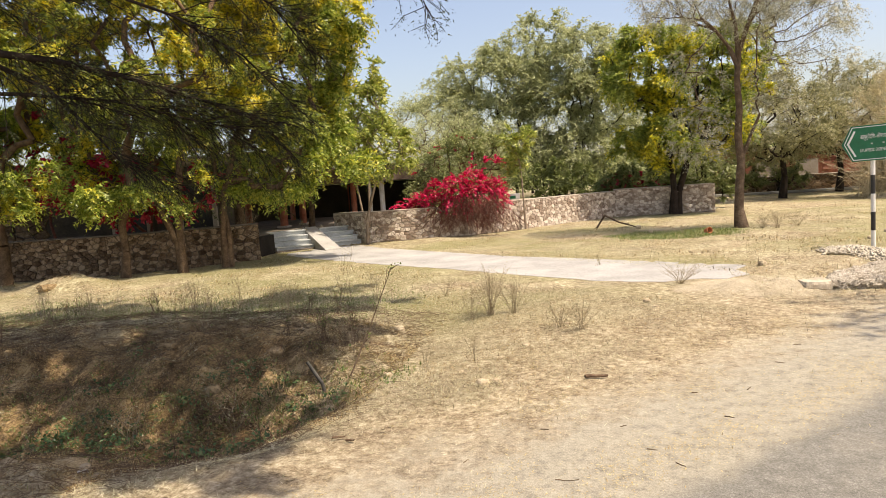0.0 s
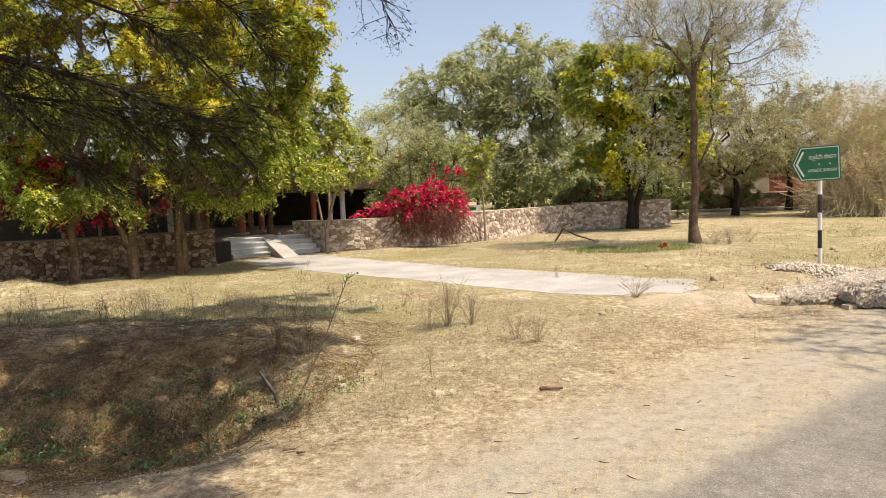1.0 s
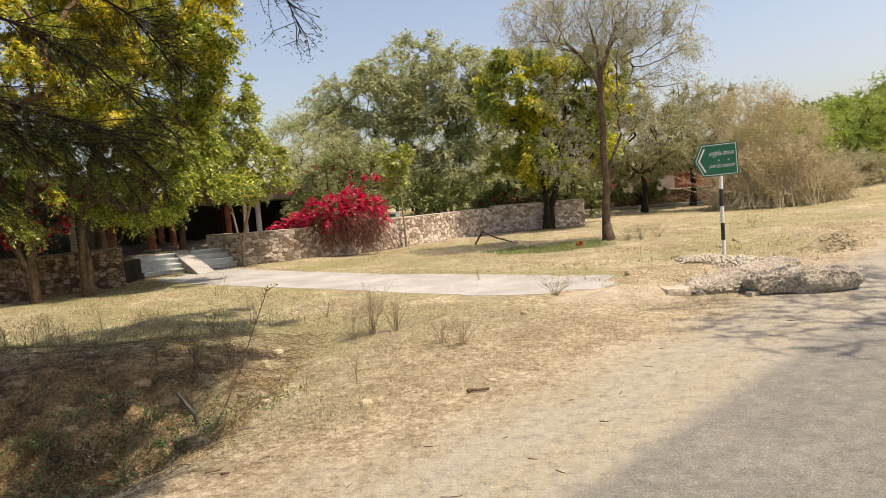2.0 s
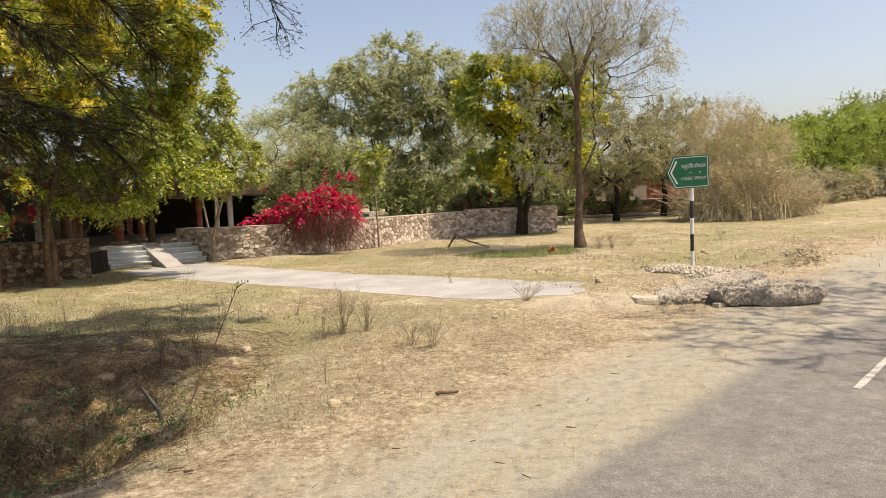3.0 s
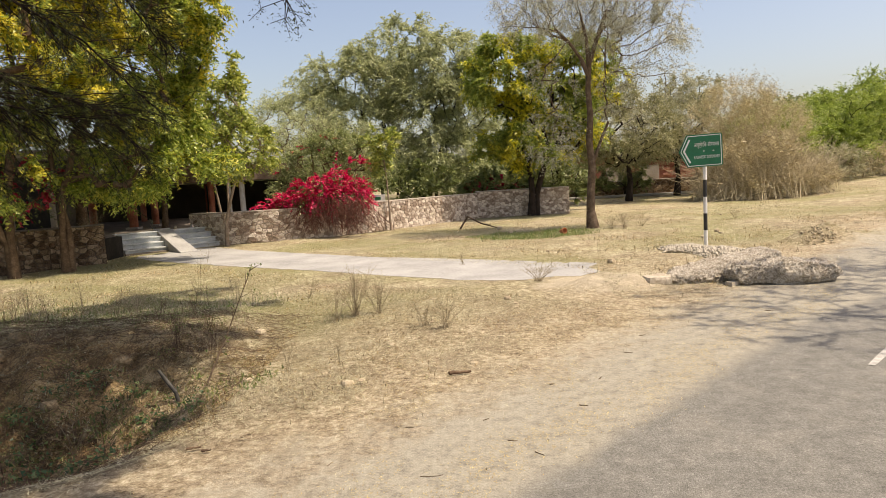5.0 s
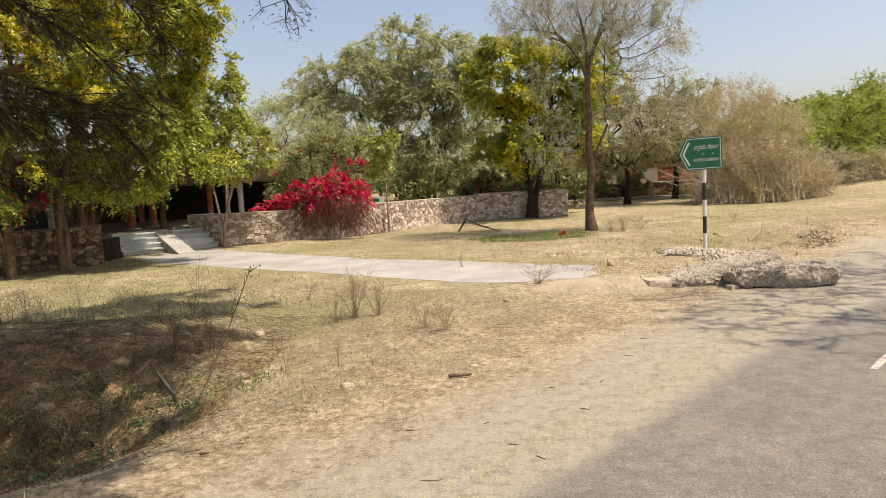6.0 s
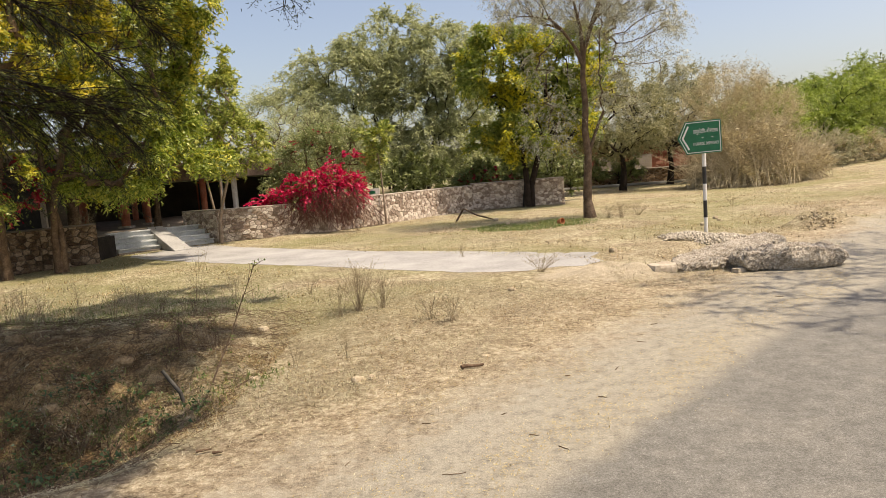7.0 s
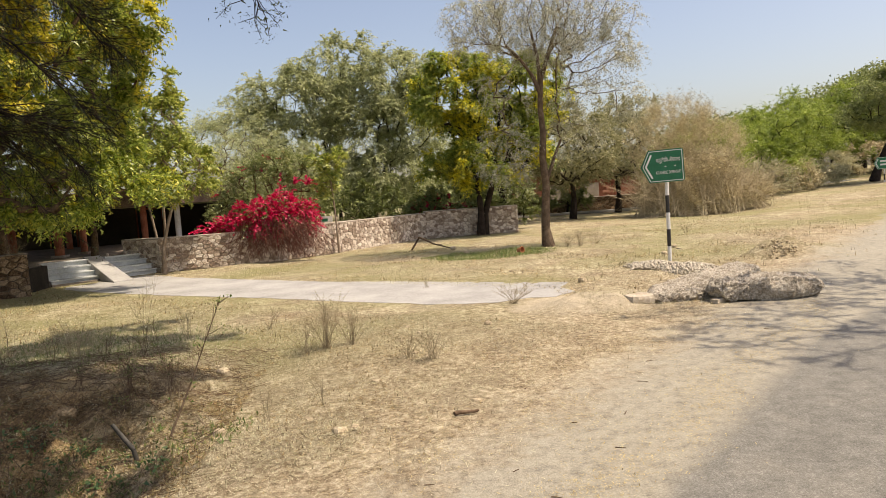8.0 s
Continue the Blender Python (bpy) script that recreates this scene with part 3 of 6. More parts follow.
def build_ground():
    xs, ys = axis_steps(-900, 900, -9, 9, 0.075, 90), axis_steps(-900, 1500, 1.5, 14.5, 0.075, 90)
    X, Y = np.meshgrid(xs, ys)
    Z = ground_z(X, Y)
    rng = np.random.default_rng(3)
    n = 0.72 * X - 0.69 * Y
    rough = smooth01(-4.1, -4.7, n) * (np.abs(X) < 12) * (Y < 16) * (Y > 2) * (np.abs(0.66 * (X + 2) + 0.75 * (Y - 13.3) - 0.25) > 1.7)
    dug = smooth01(-4.5, -5.0, n) * smooth01(3.0, 1.8, Y - 5.0 - 0.13 * (X + 3)) * smooth01(-1.5, -2.3, X)
    Z = Z + rng.normal(size=Z.shape) * (0.005 + 0.012 * dug) * rough
    verts = np.stack([X, Y, Z], -1).reshape(-1, 3)
    w = len(xs)
    i = (np.arange(len(ys) - 1)[:, None] * w + np.arange(w - 1)[None]).ravel()
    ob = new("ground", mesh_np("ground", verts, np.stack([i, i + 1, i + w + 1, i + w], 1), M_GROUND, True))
    tagged(ob, "dry sandy ground with straw-coloured dead grass and a shallow ditch", "ground", kind="structure")


def build_road():
    rng = np.random.default_rng(5)
    s = np.arange(-60, 160, 0.35)
    edge = -4.25 + 0.22 * np.sin(s * 0.9) + 0.1 * np.sin(s * 2.3 + 1) + rng.normal(size=len(s)) * 0.05
    cols = [edge, np.full(len(s), -3.2), np.full(len(s), -1.2), np.full(len(s), 1.6), 1.95 + rng.normal(size=len(s)) * 0.04]
    # the road bends to the right beyond the broken slabs
    bend = 0.012 * np.maximum(0, s - 9) ** 1.6
    verts = []
    for k, c in enumerate(cols):
        c = c + bend
        x, y = 0.724 * c + 0.69 * s, -0.69 * c + 0.724 * s
        z = np.maximum(ground_z(x, y) + 0.016, 0.0) if k not in (0, 4) else ground_z(x, y) + 0.004
        verts.append(np.stack([x, y, z], -1))
    V = np.stack(verts, 1)
    w = len(cols)
    i = (np.arange(len(s) - 1)[:, None] * w + np.arange(w - 1)[None]).ravel()
    ob = new("road", mesh_np("road", V.reshape(-1, 3), np.stack([i, i + 1, i + w + 1, i + w], 1), M_ROAD, True))
    tagged(ob, "narrow worn grey asphalt road with sand drifted over its edge", "road", kind="structure")
    # the broken centre line
    for s0, s1 in ((6.15, 8.7), (13.5, 16.5), (21.5, 24.5)):
        t = np.linspace(s0, s1, 14)
        b = -1.17 + 0.012 * np.maximum(0, t - 9) ** 1.6
        half = 0.027 + 0.005 * rng.normal(size=14)
        pts = []
        for sg in (-1, 1):
            c = b + sg * half
            x, y = 0.724 * c + 0.69 * t, -0.69 * c + 0.724 * t
            pts.append(np.stack([x, y, np.maximum(ground_z(x, y) + 0.016, 0) + 0.005], -1))
        V = np.stack(pts, 1).reshape(-1, 3)
        i = np.arange(13) * 2
        ln = new("road_line", mesh_np("road_line", V, np.stack([i, i + 1, i + 3, i + 2], 1), M_LINE))
        tagged(ln, "worn white painted dash of the centre line on the asphalt", "road marking", "dashes of the centre line", "structure")


def sheet(name, outline, z, thick, mat, label, category):
    bm = bmesh.new()
    rng, fine = random.Random(8), []
    for (x0, y0), (x1, y1) in zip(outline, outline[1:] + outline[:1]):
        n = max(1, int(math.hypot(x1 - x0, y1 - y0) / 0.18))
        fine += [(x0 + (x1 - x0) * i / n + rng.gauss(0, 0.018), y0 + (y1 - y0) * i / n + rng.gauss(0, 0.018)) for i in range(n)]
    outline = fine
    vs = [bm.verts.new((x, y, z)) for x, y in outline]
    f = bm.faces.new(vs)
    r = bmesh.ops.extrude_face_region(bm, geom=[f])
    low = [v for v in r["geom"] if isinstance(v, bmesh.types.BMVert)]
    bmesh.ops.translate(bm, vec=(0, 0, -thick), verts=low)
    bmesh.ops.recalc_face_normals(bm, faces=bm.faces[:])
    me = bpy.data.meshes.new(name)
    bm.to_mesh(me)
    bm.free()
    me.materials.append(mat)
    return tagged(new(name, me), label, category, kind="structure")


build_ground()
build_road()
sheet("pavement", [(-8.25, 18.5), (-7.85, 17.55), (-7.2, 16.85), (-6.45, 16.2), (-4.4, 14.55), (-2.4, 13.1), (-0.95, 11.9), (0.3, 10.95), (0.8, 10.72), (1.3, 10.62), (1.85, 10.8),
                   (2.2, 10.7), (2.6, 11.1), (2.5, 11.6), (2.75, 12.1), (2.3, 12.4), (0.83, 13.45), (-1.5, 14.98), (-3.6, 16.8), (-5.3, 18.3), (-5.85, 19.0), (-6.6, 19.9), (-6.9, 19.8)],
      -0.008, 0.1, M_CONCRETE, "pale concrete footpath leading to the steps", "footpath")


sheet("lawn", [(-9, 29.5), (-2, 28.2), (4.5, 29), (5.2, 33), (5.0, 48), (-3, 52), (-12, 46)], 0.02, 0.05, M_LAWN, "green watered lawn behind the stone wall", "lawn")


# ---- stone walls ----
def stone_cells(rng, length, height, size):
    """Irregular polygons that fill a rectangle, as corner lists, by clipping to the nearest seed; wider than high."""
    seeds = []
    for _ in range(int(length * height / (size * size) * 14)):
        p = (rng.uniform(-size, length + size), rng.uniform(-size * 0.3, height + size * 0.3))
        gap = size * rng.choice((0.5, 0.75, 0.75, 1.0))
        if all(math.hypot((p[0] - q[0]) * 0.75, (p[1] - q[1]) * 1.25) > gap for q in seeds):
            seeds.append(p)
    out = []
    for a in seeds:
        poly = [(0, 0), (length, 0), (length, height), (0, height)]
        if not (-0.2 < a[0] < length + 0.2):
            continue
        for b in seeds:
            dx, dy = b[0] - a[0], (b[1] - a[1]) * 2.2
            if (dx, dy) == (0, 0) or abs(dx) > size * 4 or abs(dy) > size * 8:
                continue
            mx, my = (a[0] + b[0]) / 2, (a[1] + b[1]) / 2
            nxt = []
            for k, p in enumerate(poly):
                q = poly[(k + 1) % len(poly)]
                sp, sq = (p[0] - mx) * dx + (p[1] - my) * dy, (q[0] - mx) * dx + (q[1] - my) * dy
                if sp <= 0:
                    nxt.append(p)
                if sp * sq < 0:
                    t = sp / (sp - sq)
                    nxt.append((p[0] + (q[0] - p[0]) * t, p[1] + (q[1] - p[1]) * t))
            poly = nxt
            if len(poly) < 3:
                break
        if len(poly) >= 3:
            out.append(poly)
    return out


def stone_wall(name, a, b, height, thick, seed, label, size=0.15, z0=0.0, mat=None, shade_dark=False):
    """A rubble wall from a to b, whose stones face the side to the right of the way from a to b."""
    rng = random.Random(seed)
    d = Vector((b[0] - a[0], b[1] - a[1], 0))
    length = d.length
    turn = math.degrees(math.atan2(d.y, d.x))
    w = thing(name, (a[0], a[1], z0), label, "stone wall", kind="structure", turn=turn)
    # the darker mortar and coping colours stand in for tree shade
    part("core", block(length, thick, height + 0.3, (length / 2, thick / 2 + 0.02, -0.3)), M_MORTAR_DARK if shade_dark else M_MORTAR, w)
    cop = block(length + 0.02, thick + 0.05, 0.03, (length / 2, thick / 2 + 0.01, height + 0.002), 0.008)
    part("coping", cop, M_COPING_DARK if shade_dark else M_COPING, w, "cement coping darkened in colour for tree shade" if shade_dark else "flat grey cement coping")
    for poly in stone_cells(rng, length, height, size):
        cx, cy = sum(p[0] for p in poly) / len(poly), sum(p[1] for p in poly) / len(poly)
        # broken outlines: every edge has a knocked-in point
        worn = []
        for (x0, z0_), (x1, z1_) in zip(poly, poly[1:] + poly[:1]):
            t, inw = rng.uniform(0.3, 0.7), rng.uniform(0.0, 0.2)
            mx, mz = x0 + (x1 - x0) * t, z0_ + (z1_ - z0_) * t
            c = rng.uniform(0.0, 0.16)
            worn += [(x0 + (cx - x0) * c, z0_ + (cy - z0_) * c), (mx + (cx - mx) * inw, mz + (cy - mz) * inw)]
        poly = worn
        k, deep = rng.uniform(0.94, 1.02), rng.uniform(0.008, 0.034)
        bm = bmesh.new()
        back = [bm.verts.new((cx + (x - cx) * k - cx, 0.03, cy + (z - cy) * k - cy)) for x, z in poly]
        front = [bm.verts.new(((x - cx) * k * rng.uniform(0.72, 0.93), -deep * rng.uniform(0.7, 1.2), (z - cy) * k * rng.uniform(0.72, 0.93))) for x, z in poly]
        rim = [bm.verts.new(((x - cx) * k * 0.98, -deep * 0.45, (z - cy) * k * 0.98)) for x, z in poly]
        n = len(poly)
        for i in range(n):
            j = (i + 1) % n
            bm.faces.new((back[i], back[j], rim[j], rim[i]))
            bm.faces.new((rim[i], rim[j], front[j], front[i]))
        bm.faces.new(front)
        bmesh.ops.recalc_face_normals(bm, faces=bm.faces[:])
        st = part("stone", bm, mat or M_STONE, w)
        st.location = (cx, 0, cy)
    return w


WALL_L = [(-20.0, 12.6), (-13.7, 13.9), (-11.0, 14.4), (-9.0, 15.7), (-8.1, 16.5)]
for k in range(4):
    stone_wall("wall_%d" % (k + 1), WALL_L[k], WALL_L[k + 1], 0.93, 0.35, 20 + k, "brown rubble stone boundary wall, darkened in colour for tree shade", mat=M_STONE_BROWN, shade_dark=True)
WALL_R = [(-6.45, 20.3), (-3.4, 21.2), (-1.65, 22.9), (1.35, 26.5), (4.95, 26.9)]
for k in range(4):
    stone_wall("wall_%d" % (k + 5), WALL_R[k], WALL_R[k + 1], (0.92, 0.94, 0.94, 1.0)[k], 0.35, 30 + k,
               "pinkish random rubble stone boundary wall with cement coping")
stone_wall("wall_9", (-7.75, 21.12), (-6.45, 20.3), 0.92, 0.35, 40, "rubble stone parapet beside the steps")


# ---- steps and terrace ----
def build_steps():
    st = thing("entrance_steps", (-8.56, 18.45, 0), "grey stone entrance steps with a concrete ramp between two flights", "steps", turn=42)
    L, rise, go = 2.65, 0.138, 0.25
    for i in range(4):
        for x0, x1 in ((0.0, 1.15), (1.62, L)):
            top = rise * (i + 1)
            part("tread", block(x1 - x0 + 0.03, go + 0.03, 0.035, ((x0 + x1) / 2, go * i + go / 2 - 0.015, top - 0.035), 0.006), M_MARBLE, st)
            part("riser", block(x1 - x0, go, rise - 0.037, ((x0 + x1) / 2, go * i + go / 2 + 0.012, rise * i)), M_MARBLE, st, "grey stone riser with dirt in the joint")
    part("footing", block(1.2, 0.1, 0.06, (0.57, -0.06, -0.02), 0.008), M_COPING_DARK, st, "dark footing under the lowest step")
    bm = bmesh.new()
    ramp_pts = [(-1.05, 0.02), (4 * go + 0.05, 4 * rise + 0.05), (4 * go + 0.05, -0.1), (-1.05, -0.1)]
    v0, v1 = ([bm.verts.new((x - sh * (y < 0), y, z)) for y, z in ramp_pts] for x, sh in ((1.16, 0.08), (1.61, 0.04)))
    for i in range(4):
        j = (i + 1) % 4
        bm.faces.new((v0[i], v0[j], v1[j], v1[i]))
    bm.faces.new(v0)
    bm.faces.new(v1[::-1])
    bmesh.ops.recalc_face_normals(bm, faces=bm.faces[:])
    bmesh.ops.bevel(bm, geom=bm.edges[:], offset=0.012, segments=1, affect="EDGES")
    part("ramp", bm, M_CONCRETE, st, "sloping concrete ramp")
    for x in (1.75, 2.25):
        part("kerb_knob", post(0.05, 0.035, 0.09, (x, 4 * go - 0.06, 4 * rise), 10, 0.01), M_COPING, st, "small stone knob on the top step")


build_steps()
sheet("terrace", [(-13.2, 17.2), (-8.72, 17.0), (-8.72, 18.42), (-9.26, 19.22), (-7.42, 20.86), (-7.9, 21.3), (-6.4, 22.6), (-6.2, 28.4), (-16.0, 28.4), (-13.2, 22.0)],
      0.548, 0.64, M_COPING_DARK, "raised stone paved terrace before the veranda", "terrace")
rw = thing("retaining_wall", (-8.62, 17.55, 0), "low dark stone wall with tree shade in its colour, closing the terrace beside the steps", "wall", kind="structure", turn=4)
part("face", block(0.16, 1.75, 0.59, (0, 0, -0.05), 0.01), M_SHADE_WALL, rw)


# ---- veranda building behind the trees ----
def build_house():
    h = thing("veranda_building", (-9.3, 27.9, 0), "low single-storey building with a stone-clad roof edge and a dark veranda", "building", turn=12)
    part("back_wall", block(15, 0.3, 1.95, (-4.2, 4.0, 0)), M_PLASTER_SHADE, h, "wall with the veranda's shade put into its colour")
    part("side_wall", block(0.3, 4.4, 1.95, (3.2, 1.9, 0)), M_PLASTER_SHADE, h)
    part("floor", block(15, 4.6, 0.12, (-4.2, 2.0, 0)), M_COPING, h)
    part("roof", block(15.4, 5.2, 0.14, (-4.2, 2.0, 1.96), 0.01), M_PLASTER, h, "flat concrete roof slab")
    part("fascia", block(15.5, 0.16, 0.6, (-4.2, -0.7, 1.95), 0.01), M_SLATE, h, "rough stone-clad roof edge")
    for x, r, mat in ((0.0, 0.12, M_RED), (0.72, 0.05, M_WHITE), (1.2, 0.11, M_WHITE), (-2.6, 0.11, M_RED), (-5.2, 0.11, M_WHITE), (-7.8, 0.11, M_RED), (-10.4, 0.11, M_WHITE)):
        part("pillar", post(r, r, 1.84, (x, -0.2, 0.12), 16, 0.01), mat, h, "red painted veranda pillar" if mat is M_RED else "whitewashed veranda pillar")
    for k in range(3):
        door = part("doorway", block(0.95, 0.06, 1.7, (-7 + 3.4 * k, 3.82, 0.12), 0.01), M_BLACK, h, "dark wooden door in the veranda")
        part("door_frame", block(1.1, 0.05, 1.78, (-7 + 3.4 * k, 3.845, 0.12), 0.01), M_RED, door)


build_house()


def terrace_pillar(at, mat, h, label, r=0.1):
    p = thing("pillar", at, label, "pillar", "pillars on the terrace")
    part("shaft", post(r, r * 0.96, h, (0, 0, 0.06), 16, 0.01), mat, p)
    part("plinth", block(r * 2.9, r * 2.9, 0.07, (0, 0, 0), 0.01), M_COPING, p)


for x, y, z, mat, r in ((-9.6, 21.4, 0.55, M_RED, 0.13), (-12.6, 24.8, 0.55, M_RED, 0.13), (-9.45, 22.7, 0.55, M_RED, 0.1)):
    terrace_pillar((x, y, z), mat, 2.2, "brick-red painted round pillar on the terrace" if mat is M_RED else "slim whitewashed pillar on the terrace", r)


rf = thing("veranda_roof", (-10.6, 24.4, 2.78), "flat concrete veranda roof carried by the terrace pillars", "roof", turn=5)
part("slab", block(6.0, 7.6, 0.16, (0, 0, 0), 0.01), M_PLASTER, rf)
part("roof_edge", block(6.1, 0.14, 0.4, (0, -3.85, -0.1), 0.01), M_SLATE, rf, "stone-clad roof edge")


def build_left_house():
    h = thing("stone_house", (-21.9, 16.4, 0), "dark stone-walled house behind the boundary wall and trees", "building", turn=16)
    wall = part("wall", block(12.0, 0.4, 2.7, (6.0, 0.3, 0)), M_PLASTER_SHADE, h, "brown stone wall with deep shade put into its colour")
    # the deep overhang is added, out of sight, to keep sun off the wall
    part("roof", block(12.5, 6.2, 0.2, (6.0, 1.3, 2.7), 0.02), M_PLASTER, h, "flat concrete roof, its unseen overhang added to shade the wall")
    rng = random.Random(9)
    for poly in stone_cells(rng, 12.0, 2.6, 0.3):
        cx, cy = sum(p[0] for p in poly) / len(poly), sum(p[1] for p in poly) / len(poly)
        if cx < 4.6 or cx > 6.2:
            continue
        bm = bmesh.new()
        a = [bm.verts.new(((x - cx) * 0.93, 0, (z - cy) * 0.93)) for x, z in poly]
        b = [bm.verts.new(((x - cx) * 0.8, -0.05, (z - cy) * 0.8)) for x, z in poly]
        for i in range(len(a)):
            bm.faces.new((a[i], a[(i + 1) % len(a)], b[(i + 1) % len(a)], b[i]))
        bm.faces.new(b)
        bmesh.ops.recalc_face_normals(bm, faces=bm.faces[:])
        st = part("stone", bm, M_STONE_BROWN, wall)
        st.location = (cx, 0.1, cy)
    for x in (8.8, 10.8):
        d = part("window", block(0.95, 0.1, 1.5, (x, 0.06, 0.6), 0.01), M_BLACK, h, "dark window opening")
        for s in (-0.52, 0.52):
            part("jamb", block(0.14, 0.16, 1.7, (x + s, 0.03, 0.55), 0.01), M_PLASTER, d, "pale plastered jamb")


build_left_house()


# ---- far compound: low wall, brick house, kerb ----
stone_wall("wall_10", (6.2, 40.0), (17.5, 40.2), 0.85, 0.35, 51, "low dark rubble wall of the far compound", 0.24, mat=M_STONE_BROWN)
kb = thing("kerb", (0, 0, 0), "pale concrete kerb along the far lane", "kerb", kind="structure")
part("kerb_stone", block(13, 0.25, 0.14, (11, 38.4, 0), 0.02, 0.3), M_CONCRETE, kb)
part("kerb_stone", block(16, 0.3, 0.16, (26.5, 40.2, 0.66), 0.02, 9), M_CONCRETE, kb)


def build_brick_house():
    h = thing("brick_house", (8.0, 42.5, 0), "low red-brick house with grey shuttered windows behind the compound wall", "house")
    wall = part("wall", block(8.2, 0.3, 2.3, (3.9, 0.2, 0)), M_BRICK, h, "red brick wall")
    part("roof", block(8.8, 5, 0.18, (3.9, 2.4, 2.3), 0.02), M_PLASTER, h)
    for x in (0.6, 2.6, 4.7):
        w = part("window", block(1.15, 0.08, 0.95, (x, 0.03, 0.75), 0.01), M_PLASTER, h, "grey shuttered window")
        part("sill", block(1.3, 0.16, 0.06, (x, -0.02, 0.68), 0.01), M_COPING, w)
    rng = random.Random(12)
    br = block(0.44, 0.05, 0.14, (0, 0, 0), 0.012)
    me = bpy.data.meshes.new("brick")
    br.to_mesh(me)
    br.free()
    me.materials.append(M_BRICK)
    for j in range(13):
        for i in range(5):
            x = 5.75 + i * 0.47 + (0.23 if j % 2 else 0)
            if x > 7.75:
                continue
            b = part_mesh("brick", me, wall)
            b.location = (x, 0.03 + rng.uniform(-0.008, 0.008), 0.05 + j * 0.165)


build_brick_house()


# ---- trees ----
GROUP_ROW = "trees along the wall"


def row_tree(at, label, seed, stems, lobes, n_goals, n_leaves, r0, leaf=0.085):
    vol = sum((l[3] * l[4] * l[5]) ** 0.67 for l in lobes)
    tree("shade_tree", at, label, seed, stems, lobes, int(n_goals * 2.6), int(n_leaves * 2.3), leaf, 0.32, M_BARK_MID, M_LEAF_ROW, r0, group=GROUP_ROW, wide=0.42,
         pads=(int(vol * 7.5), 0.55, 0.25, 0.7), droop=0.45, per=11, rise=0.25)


row_tree((-13.0, 13.4, 0), "yellowing leafy tree with a dark trunk before the wall", 101, [[(0, 0, 0), (0.1, 0, 0.9), (-0.1, 0.1, 1.8), (0.1, 0.2, 2.8)]],
         [(0, 0.2, 5.6, 2.6, 2.2, 3.0), (-0.4, -0.4, 2.7, 2.0, 1.4, 0.9), (1.2, 0, 7.6, 2.0, 1.8, 1.6), (0.6, -0.7, 1.9, 1.5, 0.6, 0.5)], 150, 44000, 0.14)
row_tree((-10.15, 13.85, 0), "yellowing leafy tree with a crooked trunk before the wall", 102, [[(0, 0, 0), (0.08, 0, 0.6), (0.0, 0.05, 1.2), (0.3, 0.1, 2.0), (0.2, 0.2, 2.9)]],
         [(0.3, 0.2, 5.4, 2.2, 2.2, 2.6), (0.0, -0.2, 2.6, 1.5, 1.3, 0.8), (0.2, -0.4, 1.9, 1.2, 0.6, 0.5), (0.6, 0.4, 8.0, 1.8, 1.8, 1.4)], 150, 42000, 0.085)
row_tree((-9.05, 14.4, 0), "yellowing leafy tree forked low down before the wall", 103,
         [[(0, 0, 0), (-0.05, 0, 0.7), (-0.45, 0.0, 1.6), (-0.75, 0.1, 2.4)], [(0.02, 0, 0), (0.02, 0, 0.8), (0.0, 0.1, 1.8), (0.15, 0.2, 2.9)]],
         [(0.2, 0.1, 5.2, 2.0, 2.0, 2.4), (-0.5, -0.2, 2.8, 1.2, 1.1, 0.8), (0.1, -0.4, 2.0, 1.0, 0.6, 0.5), (0.9, 0.3, 7.8, 1.8, 1.8, 1.5)], 140, 40000, 0.085)
row_tree((-8.35, 15.15, 0), "yellowing leafy tree with leaning twin stems before the wall", 104,
         [[(0, 0, 0), (0.0, 0, 0.8), (0.1, 0.0, 1.7), (0.4, 0.1, 2.7)], [(0.06, 0.1, 0), (0.1, 0.1, 0.9), (-0.15, 0.2, 1.9), (-0.2, 0.2, 2.8)]],
         [(1.3, 0.5, 5.0, 1.9, 1.7, 1.7), (2.1, 0.8, 5.6, 1.5, 1.5, 1.1), (1.8, 0.6, 7.0, 1.6, 1.7, 1.4), (1.9, 0.9, 3.6, 1.1, 1.2, 1.0), (1.3, 0.2, 2.15, 1.0, 0.8, 0.7), (2.2, 0.9, 2.4, 1.0, 0.9, 0.8), (0.3, 0, 3.2, 1.2, 1.0, 0.8)],
         220, 64000, 0.07)
row_tree((-15.8, 15.6, 0), "tall leafy tree behind the boundary wall", 105, [[(0, 0, 0), (0, 0, 1.5), (0.2, 0, 3.0)]],
         [(0.5, 0, 6.2, 3.2, 2.4, 3.2), (2.8, 0.4, 8.0, 2.6, 2.2, 2.0), (1.0, 0, 3.0, 2.6, 1.8, 1.0), (3.2, 0.4, 4.6, 1.8, 1.6, 1.6)], 170, 48000, 0.18, 0.115)
row_tree((-9.6, 18.4, 0), "tall leafy tree beside the terrace", 106, [[(0, 0, 0), (0, 0, 1.5), (0.2, 0, 3.2)]],
         [(0.8, 0, 5.6, 2.4, 2.2, 2.4), (1.6, 0.4, 7.8, 2.2, 2.2, 1.8), (2.2, 0.4, 3.6, 1.5, 1.4, 1.0)], 120, 28000, 0.14, 0.11)

